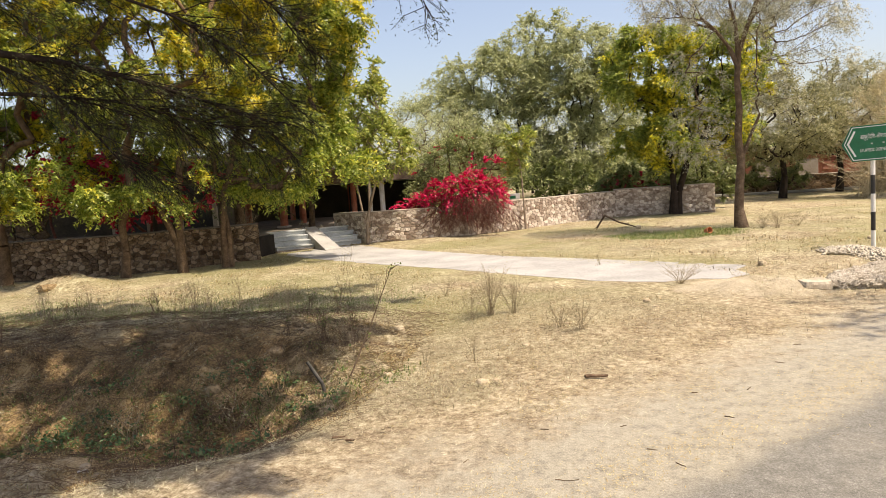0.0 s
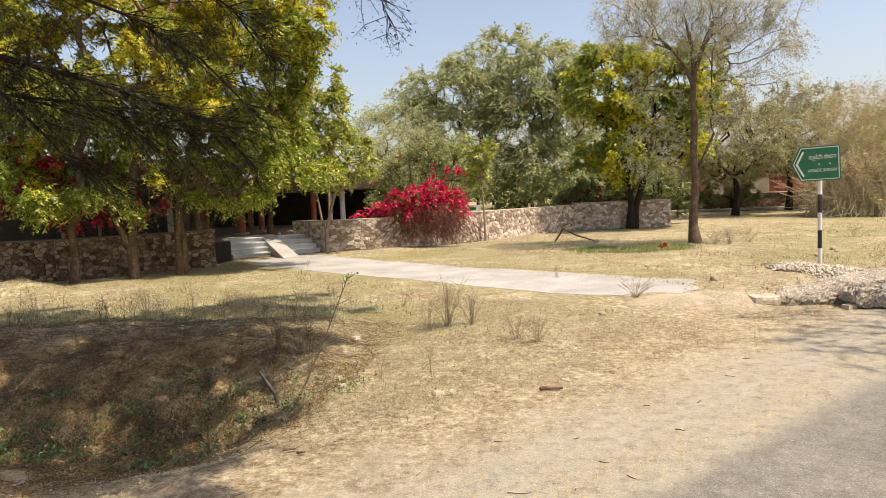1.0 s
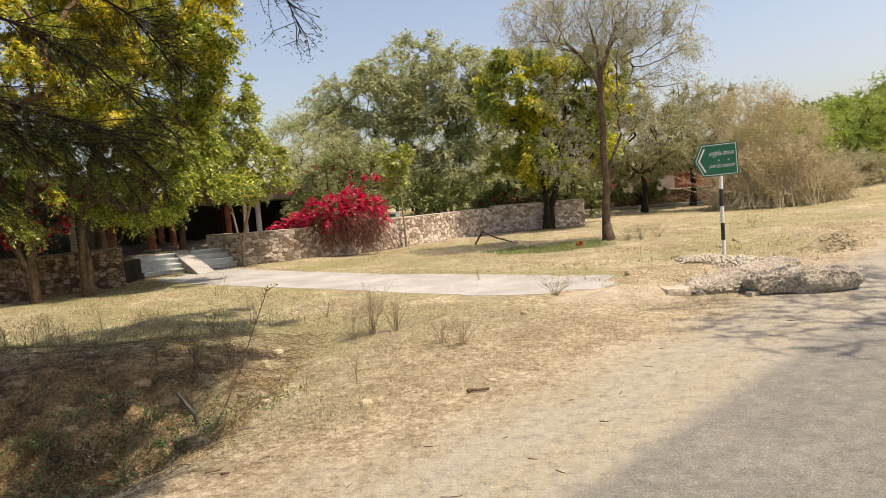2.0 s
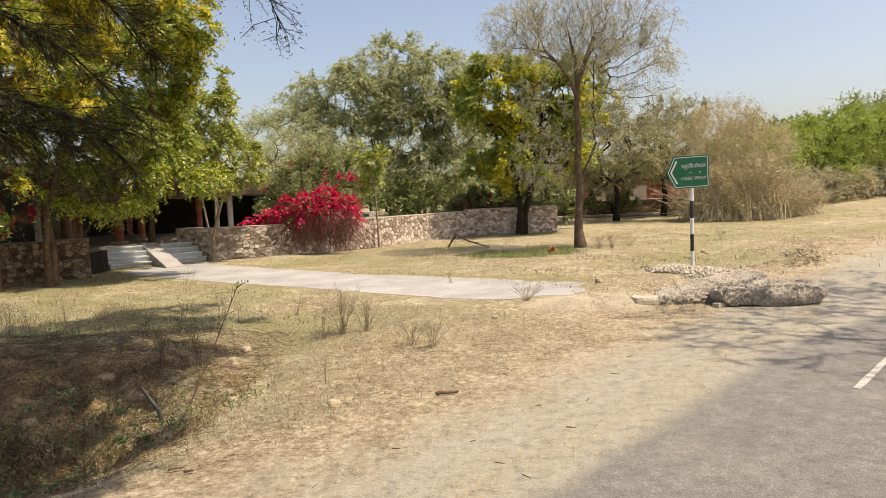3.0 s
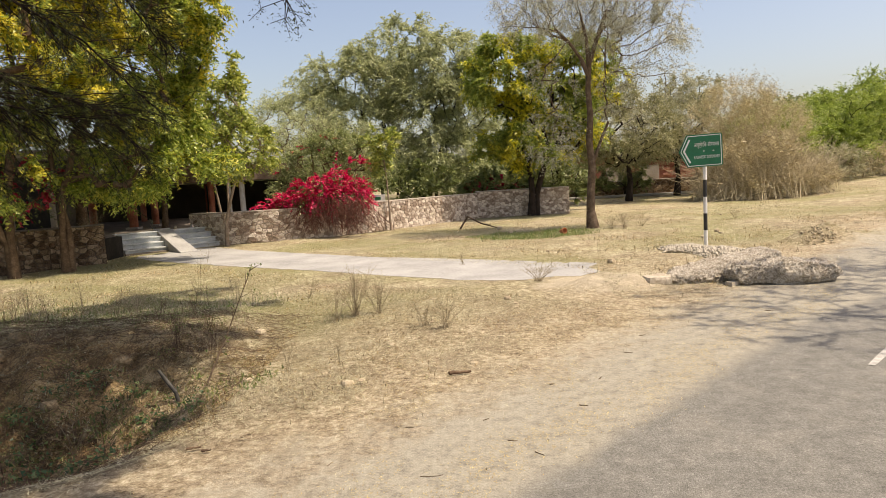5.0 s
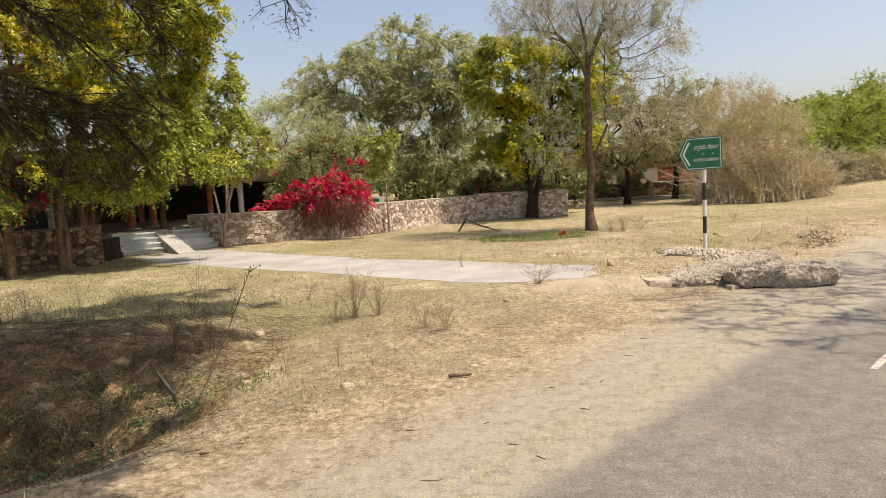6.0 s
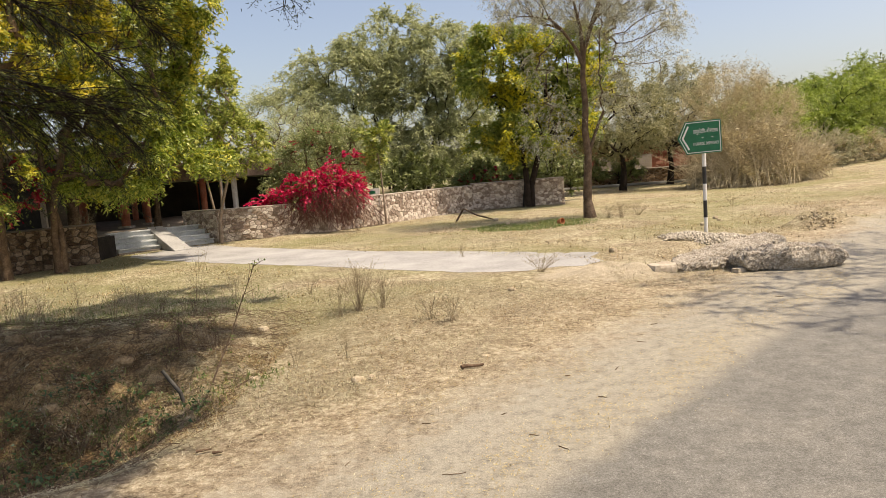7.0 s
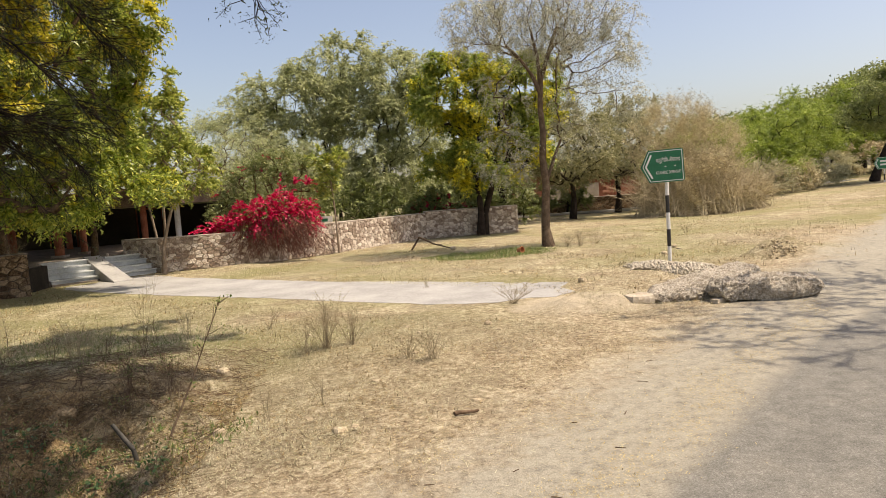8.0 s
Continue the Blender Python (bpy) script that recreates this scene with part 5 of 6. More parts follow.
# ---- dry brush heap ----
def brush_heap():
    rng = np.random.default_rng(300)
    b = thing("brush_heap", (14.0, 30.4, 0.0), "huge heap of dry cut thorn branches with pale brown twigs", "brush heap")
    rows = []
    for _ in range(1500):
        a = rng.uniform(0, 2 * math.pi)
        r = rng.uniform(0.1, 1) ** 0.6
        x, y = 2.9 * r * math.cos(a), 2.0 * r * math.sin(a)
        z = rng.uniform(0, 1) ** 0.8 * (2.5 * (1 - 0.7 * r * r) + 0.2)
        L = rng.uniform(0.5, 1.6)
        d = np.array([x * 0.3 + rng.normal() * 0.6, y * 0.3 + rng.normal() * 0.6, rng.normal() * 0.4 + (0.95 if rng.random() < 0.7 else -0.7)])
        d /= np.linalg.norm(d)
        p = np.array([x, y, z + 0.05])
        q = p + d * L
        m = (p + q) / 2 + rng.normal(size=3) * 0.12 * L
        for e in (p, q, m):
            e[2] = max(e[2], 0.02)
        w = rng.uniform(0.004, 0.01)
        rows += [(*p, w, *m, w * 0.8), (*m, w * 0.8, *q, w * 0.4)]
    # stout cut branches leaning round the foot
    for _ in range(150):
        a = rng.uniform(math.pi * 0.95, math.pi * 2.05)
        x, y = 3.2 * math.cos(a), 2.3 * math.sin(a)
        p = np.array([x, y, 0.02]) * rng.uniform(0.75, 1.0)
        q = np.array([x * rng.uniform(0.5, 0.9), y * 0.6, rng.uniform(0.6, 2.0)]) + rng.normal(size=3) * 0.25
        w = rng.uniform(0.01, 0.02)
        rows.append((*p[:2], 0.0, w, *q[:2], max(q[2], 0.3), w * 0.5))
    # long thin stems that arch up out of the heap
    for _ in range(420):
        a, r = rng.uniform(0, 2 * math.pi), rng.uniform(0.2, 1.0)
        p = np.array([2.7 * r * math.cos(a), 1.9 * r * math.sin(a), rng.uniform(0.0, 1.6) * (1 - 0.6 * r)])
        d = np.array([0.35 * p[0] + rng.normal() * 0.4, 0.35 * p[1] + rng.normal() * 0.4, rng.uniform(0.8, 1.9)])
        m = p + d * 0.55 + rng.normal(size=3) * 0.06
        q = p + d + np.array([d[0] * 0.35, d[1] * 0.35, -0.15])
        rows += [(*p, 0.008, *m, 0.006), (*m, 0.006, *q, 0.0025)]
    v, f = tubes(rows, 4)
    part_mesh("branch", mesh_np("branch", v, f, M_TWIG), b, kind="stuff")
    heap = [(0, 0, 0.7, 2.7, 1.9, 0.8), (-0.3, 0, 1.7, 2.0, 1.6, 0.8)]
    c = in_pads(rng, heap, 1500, (90, 0.5, 0.4, 0.6))
    c[:, 2] = np.maximum(c[:, 2], 0.05)
    out = c - (0, 0, 0.4)
    out /= np.linalg.norm(out, axis=1, keepdims=True)
    v, f = sprays(rng, c, out, 36000, 0.2, 0.55, 0.09, 0.05, 9, 0.6, 0.7)
    v[:, 2] = np.maximum(v[:, 2], 0.02)
    part_mesh("twig", mesh_np("twig", v, f, M_LEAF_DRY), b, kind="stuff")


brush_heap()
tree("dry_thicket", (13.7, 31.6, 0), "leafless grey-brown thorn thicket rising behind the brush heap", 301, [[(-0.5, 0, 0), (-0.6, 0, 1.2)], [(0.5, 0, 0), (0.8, 0, 1.4)]],
     [(-0.3, 0, 3.4, 2.3, 1.6, 1.5), (0.8, 0, 3.0, 2.1, 1.6, 1.3), (0.0, 0, 4.5, 1.5, 1.2, 0.7)], 420, 42000, 0.13, 0.6, M_TWIG, M_LEAF_THICKET, 0.07, 0.004, shell=0.4, wide=0.1, droop=-0.1, rise=0.8, per=8, category="thicket")


# ---- bougainvillea ----
def bougainvillea(name, at, label, seed, lobes, n_bract, n_leaf, n_goals, mat, bract=0.07, hang=None, stem_h=0.8, leafmat=None):
    rng = np.random.default_rng(seed)
    t = thing(name, at, label, "bougainvillea")
    goals = in_lobes(rng, lobes, n_goals, 0.6)
    rows, tw, top = limbs(rng, [(0, 0, 0), (0.05, 0, stem_h * 0.5), (0, 0, stem_h)], goals, 0.006, 0.45, 0.2, 0.1)
    rows += stem_rows([(0, 0, 0), (0.05, 0, stem_h * 0.5), (0, 0, stem_h)], 0.06, 0.05)
    if hang:
        for _ in range(hang[6]):
            x, y = rng.uniform(hang[0], hang[1]), rng.uniform(hang[2], hang[3])
            z1 = rng.uniform(hang[5] * 0.6, hang[5])
            p, q = np.array([x, y, z1]), np.array([x + rng.normal() * 0.5, y - abs(rng.normal()) * 0.12, rng.uniform(hang[4], hang[4] + 0.5)])
            m = (p + q) / 2 + rng.normal(size=3) * 0.08
            rows += [(*p, 0.006, *m, 0.005), (*m, 0.005, *q, 0.003)]
    v, f = tubes(rows, 4)
    part_mesh("stem", mesh_np("stem", v, f, M_STEM), t, "bare red-brown stems", "stuff")
    mid = goals.mean(0)
    out = (goals - mid) * (1.0, 1.0, 1.4)
    out /= np.linalg.norm(out, axis=1, keepdims=True) + 1e-9
    v, f = sprays(rng, goals, out, n_bract, bract, 0.28, 0.95, 0.35, 16, 0.35, 0.6)
    part_mesh("blossom", mesh_np("blossom", v, f, mat), t, "clusters of papery bracts")
    v, f = sprays(rng, goals, out, n_leaf, 0.055, 0.4, 0.5, 0.4, 10, 0.4, 0.7)
    part_mesh("foliage", mesh_np("foliage", v, f, leafmat or M_LEAF_FAR), t)
    return t


bougainvillea("bougainvillea", (-3.85, 22.0, 0), "magenta bougainvillea in full bloom spilling over the stone wall", 401,
              [(-1.3, -0.8, 1.05, 0.5, 0.3, 0.14), (-0.75, -0.85, 1.2, 0.5, 0.35, 0.25), (-0.25, -0.9, 1.4, 0.5, 0.4, 0.32), (0.2, -0.8, 1.5, 0.45, 0.4, 0.36), (0.65, -0.6, 1.55, 0.45, 0.4, 0.4),
               (1.1, -0.35, 1.45, 0.45, 0.35, 0.42), (1.3, -0.2, 1.15, 0.35, 0.3, 0.3), (0.72, -0.45, 1.95, 0.18, 0.16, 0.26), (0.95, -0.3, 2.3, 0.26, 0.12, 0.08), (1.35, -0.2, 2.22, 0.2, 0.12, 0.08),
               (0.3, -0.8, 1.1, 0.9, 0.3, 0.2)],
              17000, 2200, 320, M_BRACT, 0.05, (-0.6, 1.5, -1.25, -0.75, 0.05, 1.3, 420))
bougainvillea("bougainvillea", (-3.9, 23.4, 0), "tall green bougainvillea with a few pink blooms behind the wall", 402,
              [(-0.3, 0, 2.3, 1.3, 0.6, 0.7), (0.4, 0, 2.8, 1.0, 0.6, 0.5), (1.7, 0, 2.2, 0.5, 0.4, 0.4), (-1.2, 0, 1.7, 0.7, 0.5, 0.5)], 420, 34000, 190, M_BRACT, 0.07, leafmat=M_LEAF_BUSH)
bougainvillea("bougainvillea", (2.1, 28.2, 0), "dark red bougainvillea in shade behind the wall", 403,
              [(0, 0, 1.15, 1.3, 0.6, 0.4)], 1300, 1500, 60, M_BRACT_RED, 0.08)
bougainvillea("bougainvillea", (-10.6, 15.6, 0), "red bougainvillea hanging among the trees over the wall", 404,
              [(0, -0.8, 1.9, 1.4, 0.6, 0.7), (-1.2, -1.2, 2.3, 1.0, 0.6, 0.6), (1.5, -0.3, 1.9, 0.7, 0.5, 0.6), (-0.3, -1.3, 2.6, 1.2, 0.4, 0.5)], 8000, 1500, 90, M_BRACT_RED, 0.075)
bougainvillea("bougainvillea", (-13.2, 15.4, 0), "red bougainvillea climbing in the trees behind the wall", 405,
              [(0, 0, 3.2, 1.3, 0.6, 0.9), (0.6, 0, 2.2, 0.8, 0.5, 0.6)], 1600, 1000, 60, M_BRACT_RED, 0.075)

# sapling against the wall
tree("sapling", (-1.7, 22.6, 0), "thin upright sapling with yellow-green leaves against the stone wall", 411,
     [[(0, 0, 0), (-0.02, 0, 0.8), (-0.05, 0, 1.6), (-0.1, 0, 2.3)]], [(-0.1, 0, 2.85, 0.55, 0.45, 0.5), (-0.1, 0, 2.2, 0.4, 0.35, 0.3)], 40, 2600, 0.11, 0.25, M_BARK_GREY, M_LEAF_LIME, 0.035, 0.005)


# ---- direction sign ----
def letters(text, size, mat, parent, at, name, width=None):
    cu = bpy.data.curves.new(name, "FONT")
    cu.body, cu.size, cu.align_x, cu.align_y, cu.extrude = text, size, "CENTER", "CENTER", 0.001
    tmp = new("tmp_text", cu)
    bpy.context.view_layer.update()
    me = bpy.data.meshes.new_from_object(tmp.evaluated_get(bpy.context.evaluated_depsgraph_get()))
    bpy.data.objects.remove(tmp)
    if width and len(me.vertices):
        xs = [v.co.x for v in me.vertices]
        k = width / (max(xs) - min(xs))
        for v in me.vertices:
            v.co.x *= k
    me.materials.clear()
    me.materials.append(mat)
    ob = part_mesh(name, me, parent)
    ob.matrix_local = pose(*at, 90, 0, 0)
    return ob


def arrow_board(w, h, tip, thick):
    """A plate with its left end drawn to a point; it stands upright and faces -y."""
    bm = bmesh.new()
    c = 0.03
    pts = [(-w / 2 - tip, 0), (-w / 2, -h / 2), (w / 2 - c, -h / 2), (w / 2, -h / 2 + c), (w / 2, h / 2 - c), (w / 2 - c, h / 2), (-w / 2, h / 2)]
    a = [bm.verts.new((x, -thick / 2, z)) for x, z in pts]
    b = [bm.verts.new((x, thick / 2, z)) for x, z in pts]
    n = len(pts)
    bm.faces.new(a)
    bm.faces.new(b[::-1])
    for i in range(n):
        bm.faces.new((a[i], a[(i + 1) % n], b[(i + 1) % n], b[i]))
    bmesh.ops.recalc_face_normals(bm, faces=bm.faces[:])
    return bm


def strip(points, width, y, thick=0.002):
    """A flat band along points (x, z) in the plane of a board."""
    bm = bmesh.new()
    for (x0, z0), (x1, z1) in zip(points, points[1:]):
        L = math.hypot(x1 - x0, z1 - z0)
        m = Matrix.Translation(((x0 + x1) / 2, y, (z0 + z1) / 2)) @ Matrix.Rotation(-math.atan2(z1 - z0, x1 - x0), 4, "Y") @ Matrix.Diagonal((L + width * 0.6, thick, width, 1))
        bmesh.ops.create_cube(bm, size=1, matrix=m)
    return bm


def direction_sign(at, turn, label, scale=1.0, text=True):
    s = thing("direction_sign", at, label, "sign", turn=turn)
    R, z = 0.038, -0.1
    for k, (z1, mat) in enumerate(((0.27, M_WHITE), (0.61, M_BLACK), (0.94, M_WHITE), (1.28, M_BLACK), (1.62, M_WHITE))):
        part("pole_band", post(R, R, z1 - z, (0, 0, z), 16), mat, s, "white painted band of the pole" if mat is M_WHITE else "black painted band of the pole")
        z = z1
    w, h, tip = 0.66, 0.64, 0.16
    bd = part("board", arrow_board(w, h, tip, 0.012), M_SIGN, s, "green arrow-shaped sign board with white lettering")
    bd.location, bd.rotation_euler = (0.0, -0.055, 1.86), (0, radians(-1.5), 0)
    i = 0.028
    part("border", strip([(-w / 2 - tip + i * 1.6, 0), (-w / 2 + i * 0.6, -h / 2 + i), (w / 2 - i, -h / 2 + i), (w / 2 - i, h / 2 - i), (-w / 2 + i * 0.6, h / 2 - i), (-w / 2 - tip + i * 1.6, 0)],
                         0.014, -0.0075), M_LETTER, bd, "thin white border line")
    part("arrow", strip([(-w / 2 + 0.05, h / 2 - 0.1), (-w / 2 - tip + 0.1, 0), (-w / 2 + 0.05, -h / 2 + 0.1)], 0.034, -0.0075), M_LETTER, bd, "white chevron arrow")
    if text:
        letters("\u0906\u092f\u0941\u0930\u094d\u0935\u0947\u0926\u093f\u0915-\u0914\u0937\u0927\u093e\u0932\u092f", 0.11, M_LETTER, bd, (0.035, -0.0078, 0.11), "hindi_lettering", 0.46)
        letters("AYURVEDIC DISPENSARY", 0.085, M_LETTER, bd, (0.035, -0.0078, -0.13), "english_lettering", 0.48)
        for x in (-0.02, 0.16):
            part("bolt", block(0.03, 0.006, 0.016, (x, -0.009, -0.02), 0.002), M_LETTER, bd)
    else:
        for zz in (0.1, -0.08):
            part("lettering_bar", block(0.5, 0.003, 0.09, (0.05, -0.0085, zz - 0.04)), M_LETTER, bd)
    part("bracket", block(0.1, 0.06, 0.03, (0, -0.022, 1.7), 0.004), M_BLACK, s)
    return s


direction_sign((5.33, 13.82, 0.03), -16, "green arrow sign on a black and white banded pole")
direction_sign((26.6, 35.3, gz(26.6, 35.3) - 0.85), -30, "small far green arrow sign beside the lane", text=False)


# ---- broken concrete slabs and rubble ----
def lump(size, seed, rough=0.12, cuts=3, freq=2.6, soft=0.3):
    """A broken block: a box cut finely and pushed about by noise, with a flat underside."""
    bm = bmesh.new()
    cell = max(size) / (cuts + 1)
    nx, ny, nz = (max(2, round(d / cell)) for d in size)
    grid = {}

    def at_node(i, j, k):
        if (i, j, k) not in grid:
            grid[i, j, k] = bm.verts.new((i / nx - 0.5, j / ny - 0.5, k / nz - 0.5))
        return grid[i, j, k]

    for a in range(nx):
        for b in range(ny):
            for k in (0, nz):
                bm.faces.new([at_node(a, b, k), at_node(a + 1, b, k), at_node(a + 1, b + 1, k), at_node(a, b + 1, k)])
        for c in range(nz):
            for j in (0, ny):
                bm.faces.new([at_node(a, j, c), at_node(a + 1, j, c), at_node(a + 1, j, c + 1), at_node(a, j, c + 1)])
    for b in range(ny):
        for c in range(nz):
            for i in (0, nx):
                bm.faces.new([at_node(i, b, c), at_node(i, b + 1, c), at_node(i, b + 1, c + 1), at_node(i, b, c + 1)])
    bmesh.ops.recalc_face_normals(bm, faces=bm.faces[:])
    off = Vector((seed * 7.13, seed * 3.7, seed * 1.9))
    for v in bm.verts:
        c = v.co.copy()
        r = max(abs(c.x), abs(c.y), abs(c.z))
        rounded = c.normalized() * 0.62
        c = c.lerp(rounded, soft)
        p = Vector((c.x * size[0], c.y * size[1], c.z * size[2]))
        big = noise.noise(p * freq * 0.6 + off)
        pits = noise.noise(p * freq * 2.2 + off) * 0.45 + noise.noise(p * freq * 7 + off) * 0.3 + noise.noise(p * freq * 16 + off) * 0.3
        out = Vector((c.x / size[0] ** 0.5, c.y / size[1] ** 0.5, c.z / size[2] ** 0.5)).normalized()
        v.co = p + out * rough * (big * 0.9 + pits)
    low = min(v.co.z for v in bm.verts)
    for v in bm.verts:
        v.co.z -= low + 0.03
    return bm


def lump_thing(name, at, size, seed, mat, label, category, turn=0.0, tilt=(0, 0), rough=0.08, cuts=4, freq=3.0, group="", soft=0.3):
    bm = lump(size, seed, rough, cuts, freq, soft)
    me = bpy.data.meshes.new(name)
    bm.to_mesh(me)
    bm.free()
    me.materials.append(mat)
    ob = new(name, me)
    ob.matrix_world = pose(*at, tilt[0], tilt[1], turn)
    return tagged(ob, label, category, group)


lump_thing("concrete_slab", (4.62, 9.2, -0.02), (1.35, 0.55, 0.27), 1, M_SLAB, "long rounded lump of grey aggregate concrete on the road edge", "concrete slab", -6, rough=0.07, cuts=46, group="broken slabs", soft=0.45)
lump_thing("concrete_slab", (4.12, 9.82, 0.1), (1.5, 0.5, 0.15), 2, M_SLAB, "rough broken concrete slab lying tilted on rubble", "concrete slab", 6, (6, -10), rough=0.05, cuts=50, group="broken slabs", soft=0.35)
lump_thing("concrete_slab", (3.72, 9.6, -0.04), (0.95, 0.4, 0.17), 3, M_SLAB, "crumbled broken concrete under the tilted slab", "concrete slab", 6, rough=0.07, cuts=30, group="broken slabs", soft=0.45)
lump_thing("stone_block", (3.03, 9.52, -0.02), (0.34, 0.26, 0.13), 4, M_RUBBLE, "pale squared stone block at the road edge", "stone", 10, rough=0.04, cuts=6)
lump_thing("stone", (3.9, 9.08, -0.01), (0.16, 0.12, 0.1), 5, M_RUBBLE, "small pale stone in front of the slabs", "stone", 30, rough=0.02, cuts=2)


def rubble_patch(name, at, rx, ry, h, n, seed, label, big=0.07, mat=None):
    rng = np.random.default_rng(seed)
    base = bmesh.new()
    bmesh.ops.create_icosphere(base, subdivisions=1, radius=1)
    bv = np.array([v.co for v in base.verts])
    bf = np.array([[v.index for v in f.verts] for f in base.faces])
    base.free()
    V, F, k = [], [], 0
    for _ in range(n):
        a, r = rng.uniform(0, 2 * math.pi), math.sqrt(rng.uniform(0, 1))
        q = r * (0.85 + 0.2 * math.sin(2 * a + seed) + 0.14 * math.sin(5 * a + 2 * seed)) * (1 + 0.12 * rng.normal())
        x, y = rx * q * math.cos(a), ry * q * math.sin(a)
        s = big * rng.uniform(0.25, 1.0) ** 1.6
        v = bv * (s * rng.uniform(0.6, 1.3, 3)) * (1 + rng.normal(size=(len(bv), 1)) * 0.32) + (x, y, h * (1 - r * r) * rng.uniform(0.75, 1.05) + s * 0.3)
        V.append(v)
        F.append(bf + k)
        k += len(v)
    ob = new(name, mesh_np(name, np.concatenate(V), np.concatenate(F), mat or M_RUBBLE))
    ob.location = at
    return tagged(ob, label, "rubble", kind="stuff")


rubble_patch("rubble", (4.72, 13.15, 0), 0.62, 0.42, 0.1, 1500, 61, "low bed of pale crushed stone round the sign's foot", 0.03, M_GRAVEL)
rubble_patch("rubble", (5.02, 12.3, 0), 0.5, 0.62, 0.12, 1500, 63, "spilled pale crushed stone between the sign and the slabs", 0.03, M_GRAVEL)
rubble_patch("rubble", (7.6, 13.62, -0.01), 0.85, 0.6, 0.31, 900, 62, "crumbs of earth and stone strewn over a low mound", 0.03, M_EARTH)


# ---- loose stones and sticks ----
for k, (x, y, s) in enumerate(((-4.2, 6.4, 0.07), (-2.95, 6.35, 0.1), (-4.9, 6.9, 0.08), (-3.5, 6.8, 0.06), (-3.3, 5.7, 0.05), (-4.3, 7.0, 0.09), (-3.2, 4.9, 0.06), (-3.9, 7.5, 0.05), (-10.6, 12.0, 0.16))):
    lump_thing("earth_clod", (x, y, gz(x, y) - 0.03), (s * 2.2, s * 1.6, s * 1.1), 40 + k, M_SOIL, "brown clod of earth on the ditch bank", "clod", 31 * k, rough=s * 0.6, cuts=9, freq=0.32 / s, group="earth clods", soft=0.6)
for k, (x, y, s) in enumerate(((-1.62, 5.75, 0.05), (-0.72, 5.5, 0.06), (-0.62, 5.56, 0.04), (-3.4, 4.1, 0.05), (-2.0, 7.6, 0.06), (0.33, 5.92, 0.045), (3.0, 12.0, 0.07), (1.9, 19.0, 0.09), (2.2, 14.2, 0.06),
                               (0.9, 9.0, 0.05), (1.7, 20.5, 0.08), (5.8, 15.2, 0.08), (6.6, 16.5, 0.07))):
    lump_thing("stone", (x, y, gz(x, y)), (s * 1.7, s * 1.4, s * 1.2), 70 + k, M_EARTH, "loose pale stone on the dry ground", "stone", 37 * k, rough=s * 0.3, cuts=3, freq=0.4 / s, group="loose stones", soft=0.75)

# smaller stones strewn over the lawn and the verge
rngp = np.random.default_rng(75)
for k in range(46):
    x, y = (rngp.uniform(-2, 9), rngp.uniform(11.5, 22)) if k < 30 else (rngp.uniform(-2, 2.5), rngp.uniform(5.6, 9.5))
    q, n = 0.66 * (x + 2.0) + 0.75 * (y - 13.3), 0.72 * x - 0.69 * y
    if abs(q - 0.25) < 1.5 or n > -3.3:
        continue
    s = rngp.uniform(0.018, 0.05)
    lump_thing("stone", (x, y, gz(x, y)), (s * 1.9, s * 1.4, s), 110 + k, M_EARTH, "small pale stone in the dead grass", "stone", float(rngp.uniform(0, 360)), rough=s * 0.3, cuts=2, freq=0.4 / s, group="loose stones", soft=0.7)


def stick(at, length, r, turn, label, mat, seed, bend=0.1, rise=0.0):
    rng = np.random.default_rng(seed)
    n = 6
    pts = [np.array([length * (i / n - 0.5), 0, r + rise * i / n]) + np.append(rng.normal(size=2) * bend * length * 0.25, abs(rng.normal()) * bend * length * 0.15) for i in range(n + 1)]
    rows = [(*pts[i], r * (1 - 0.4 * i / n), *pts[i + 1], r * (1 - 0.4 * (i + 1) / n)) for i in range(n)]
    v, f = tubes(rows, 6)
    # join the lengths end to end into one skin
    v = np.concatenate([v[:6]] + [v[12 * i + 6:12 * i + 12] for i in range(n)])
    f = np.array([(6 * i + k, 6 * i + (k + 1) % 6, 6 * i + 6 + (k + 1) % 6, 6 * i + 6 + k) for i in range(n) for k in range(6)])
    ob = new("stick", mesh_np("stick", v, f, mat, True))
    ob.matrix_world = pose(*at, 0, 0, turn)
    return tagged(ob, label, "stick", "fallen sticks")


SEEDS_AT = ((0.2, 5.6, 0.19, 0.018, 8), (-1.53, 4.24, 0.085, 0.009, 20), (-1.43, 4.19, 0.06, 0.01, 10), (-0.16, 4.43, 0.08, 0.005, -10), (0.63, 3.89, 0.11, 0.005, -50), (0.49, 4.11, 0.09, 0.005, -20),
            (1.04, 4.68, 0.09, 0.006, -25), (0.0, 3.66, 0.18, 0.004, 2), (0.35, 4.5, 0.07, 0.005, 30), (1.3, 5.3, 0.1, 0.006, 60), (1.7, 6.0, 0.12, 0.005, -30), (0.9, 5.2, 0.06, 0.007, 0),
            (0.75, 6.1, 0.05, 0.008, 50), (-0.6, 3.9, 0.09, 0.004, 70), (2.0, 6.6, 0.1, 0.005, 15), (3.6, 7.4, 0.12, 0.006, -40), (0.1, 3.3, 0.1, 0.005, 25))
for k, (x, y, L, r, a) in enumerate(SEEDS_AT):
    stick((x, y, 0.004), L * (0.7 if k > 2 else 1), r * (0.6 if k > 2 else 1), a, "short dead brown twig on the sandy road", M_STICK, 500 + k)

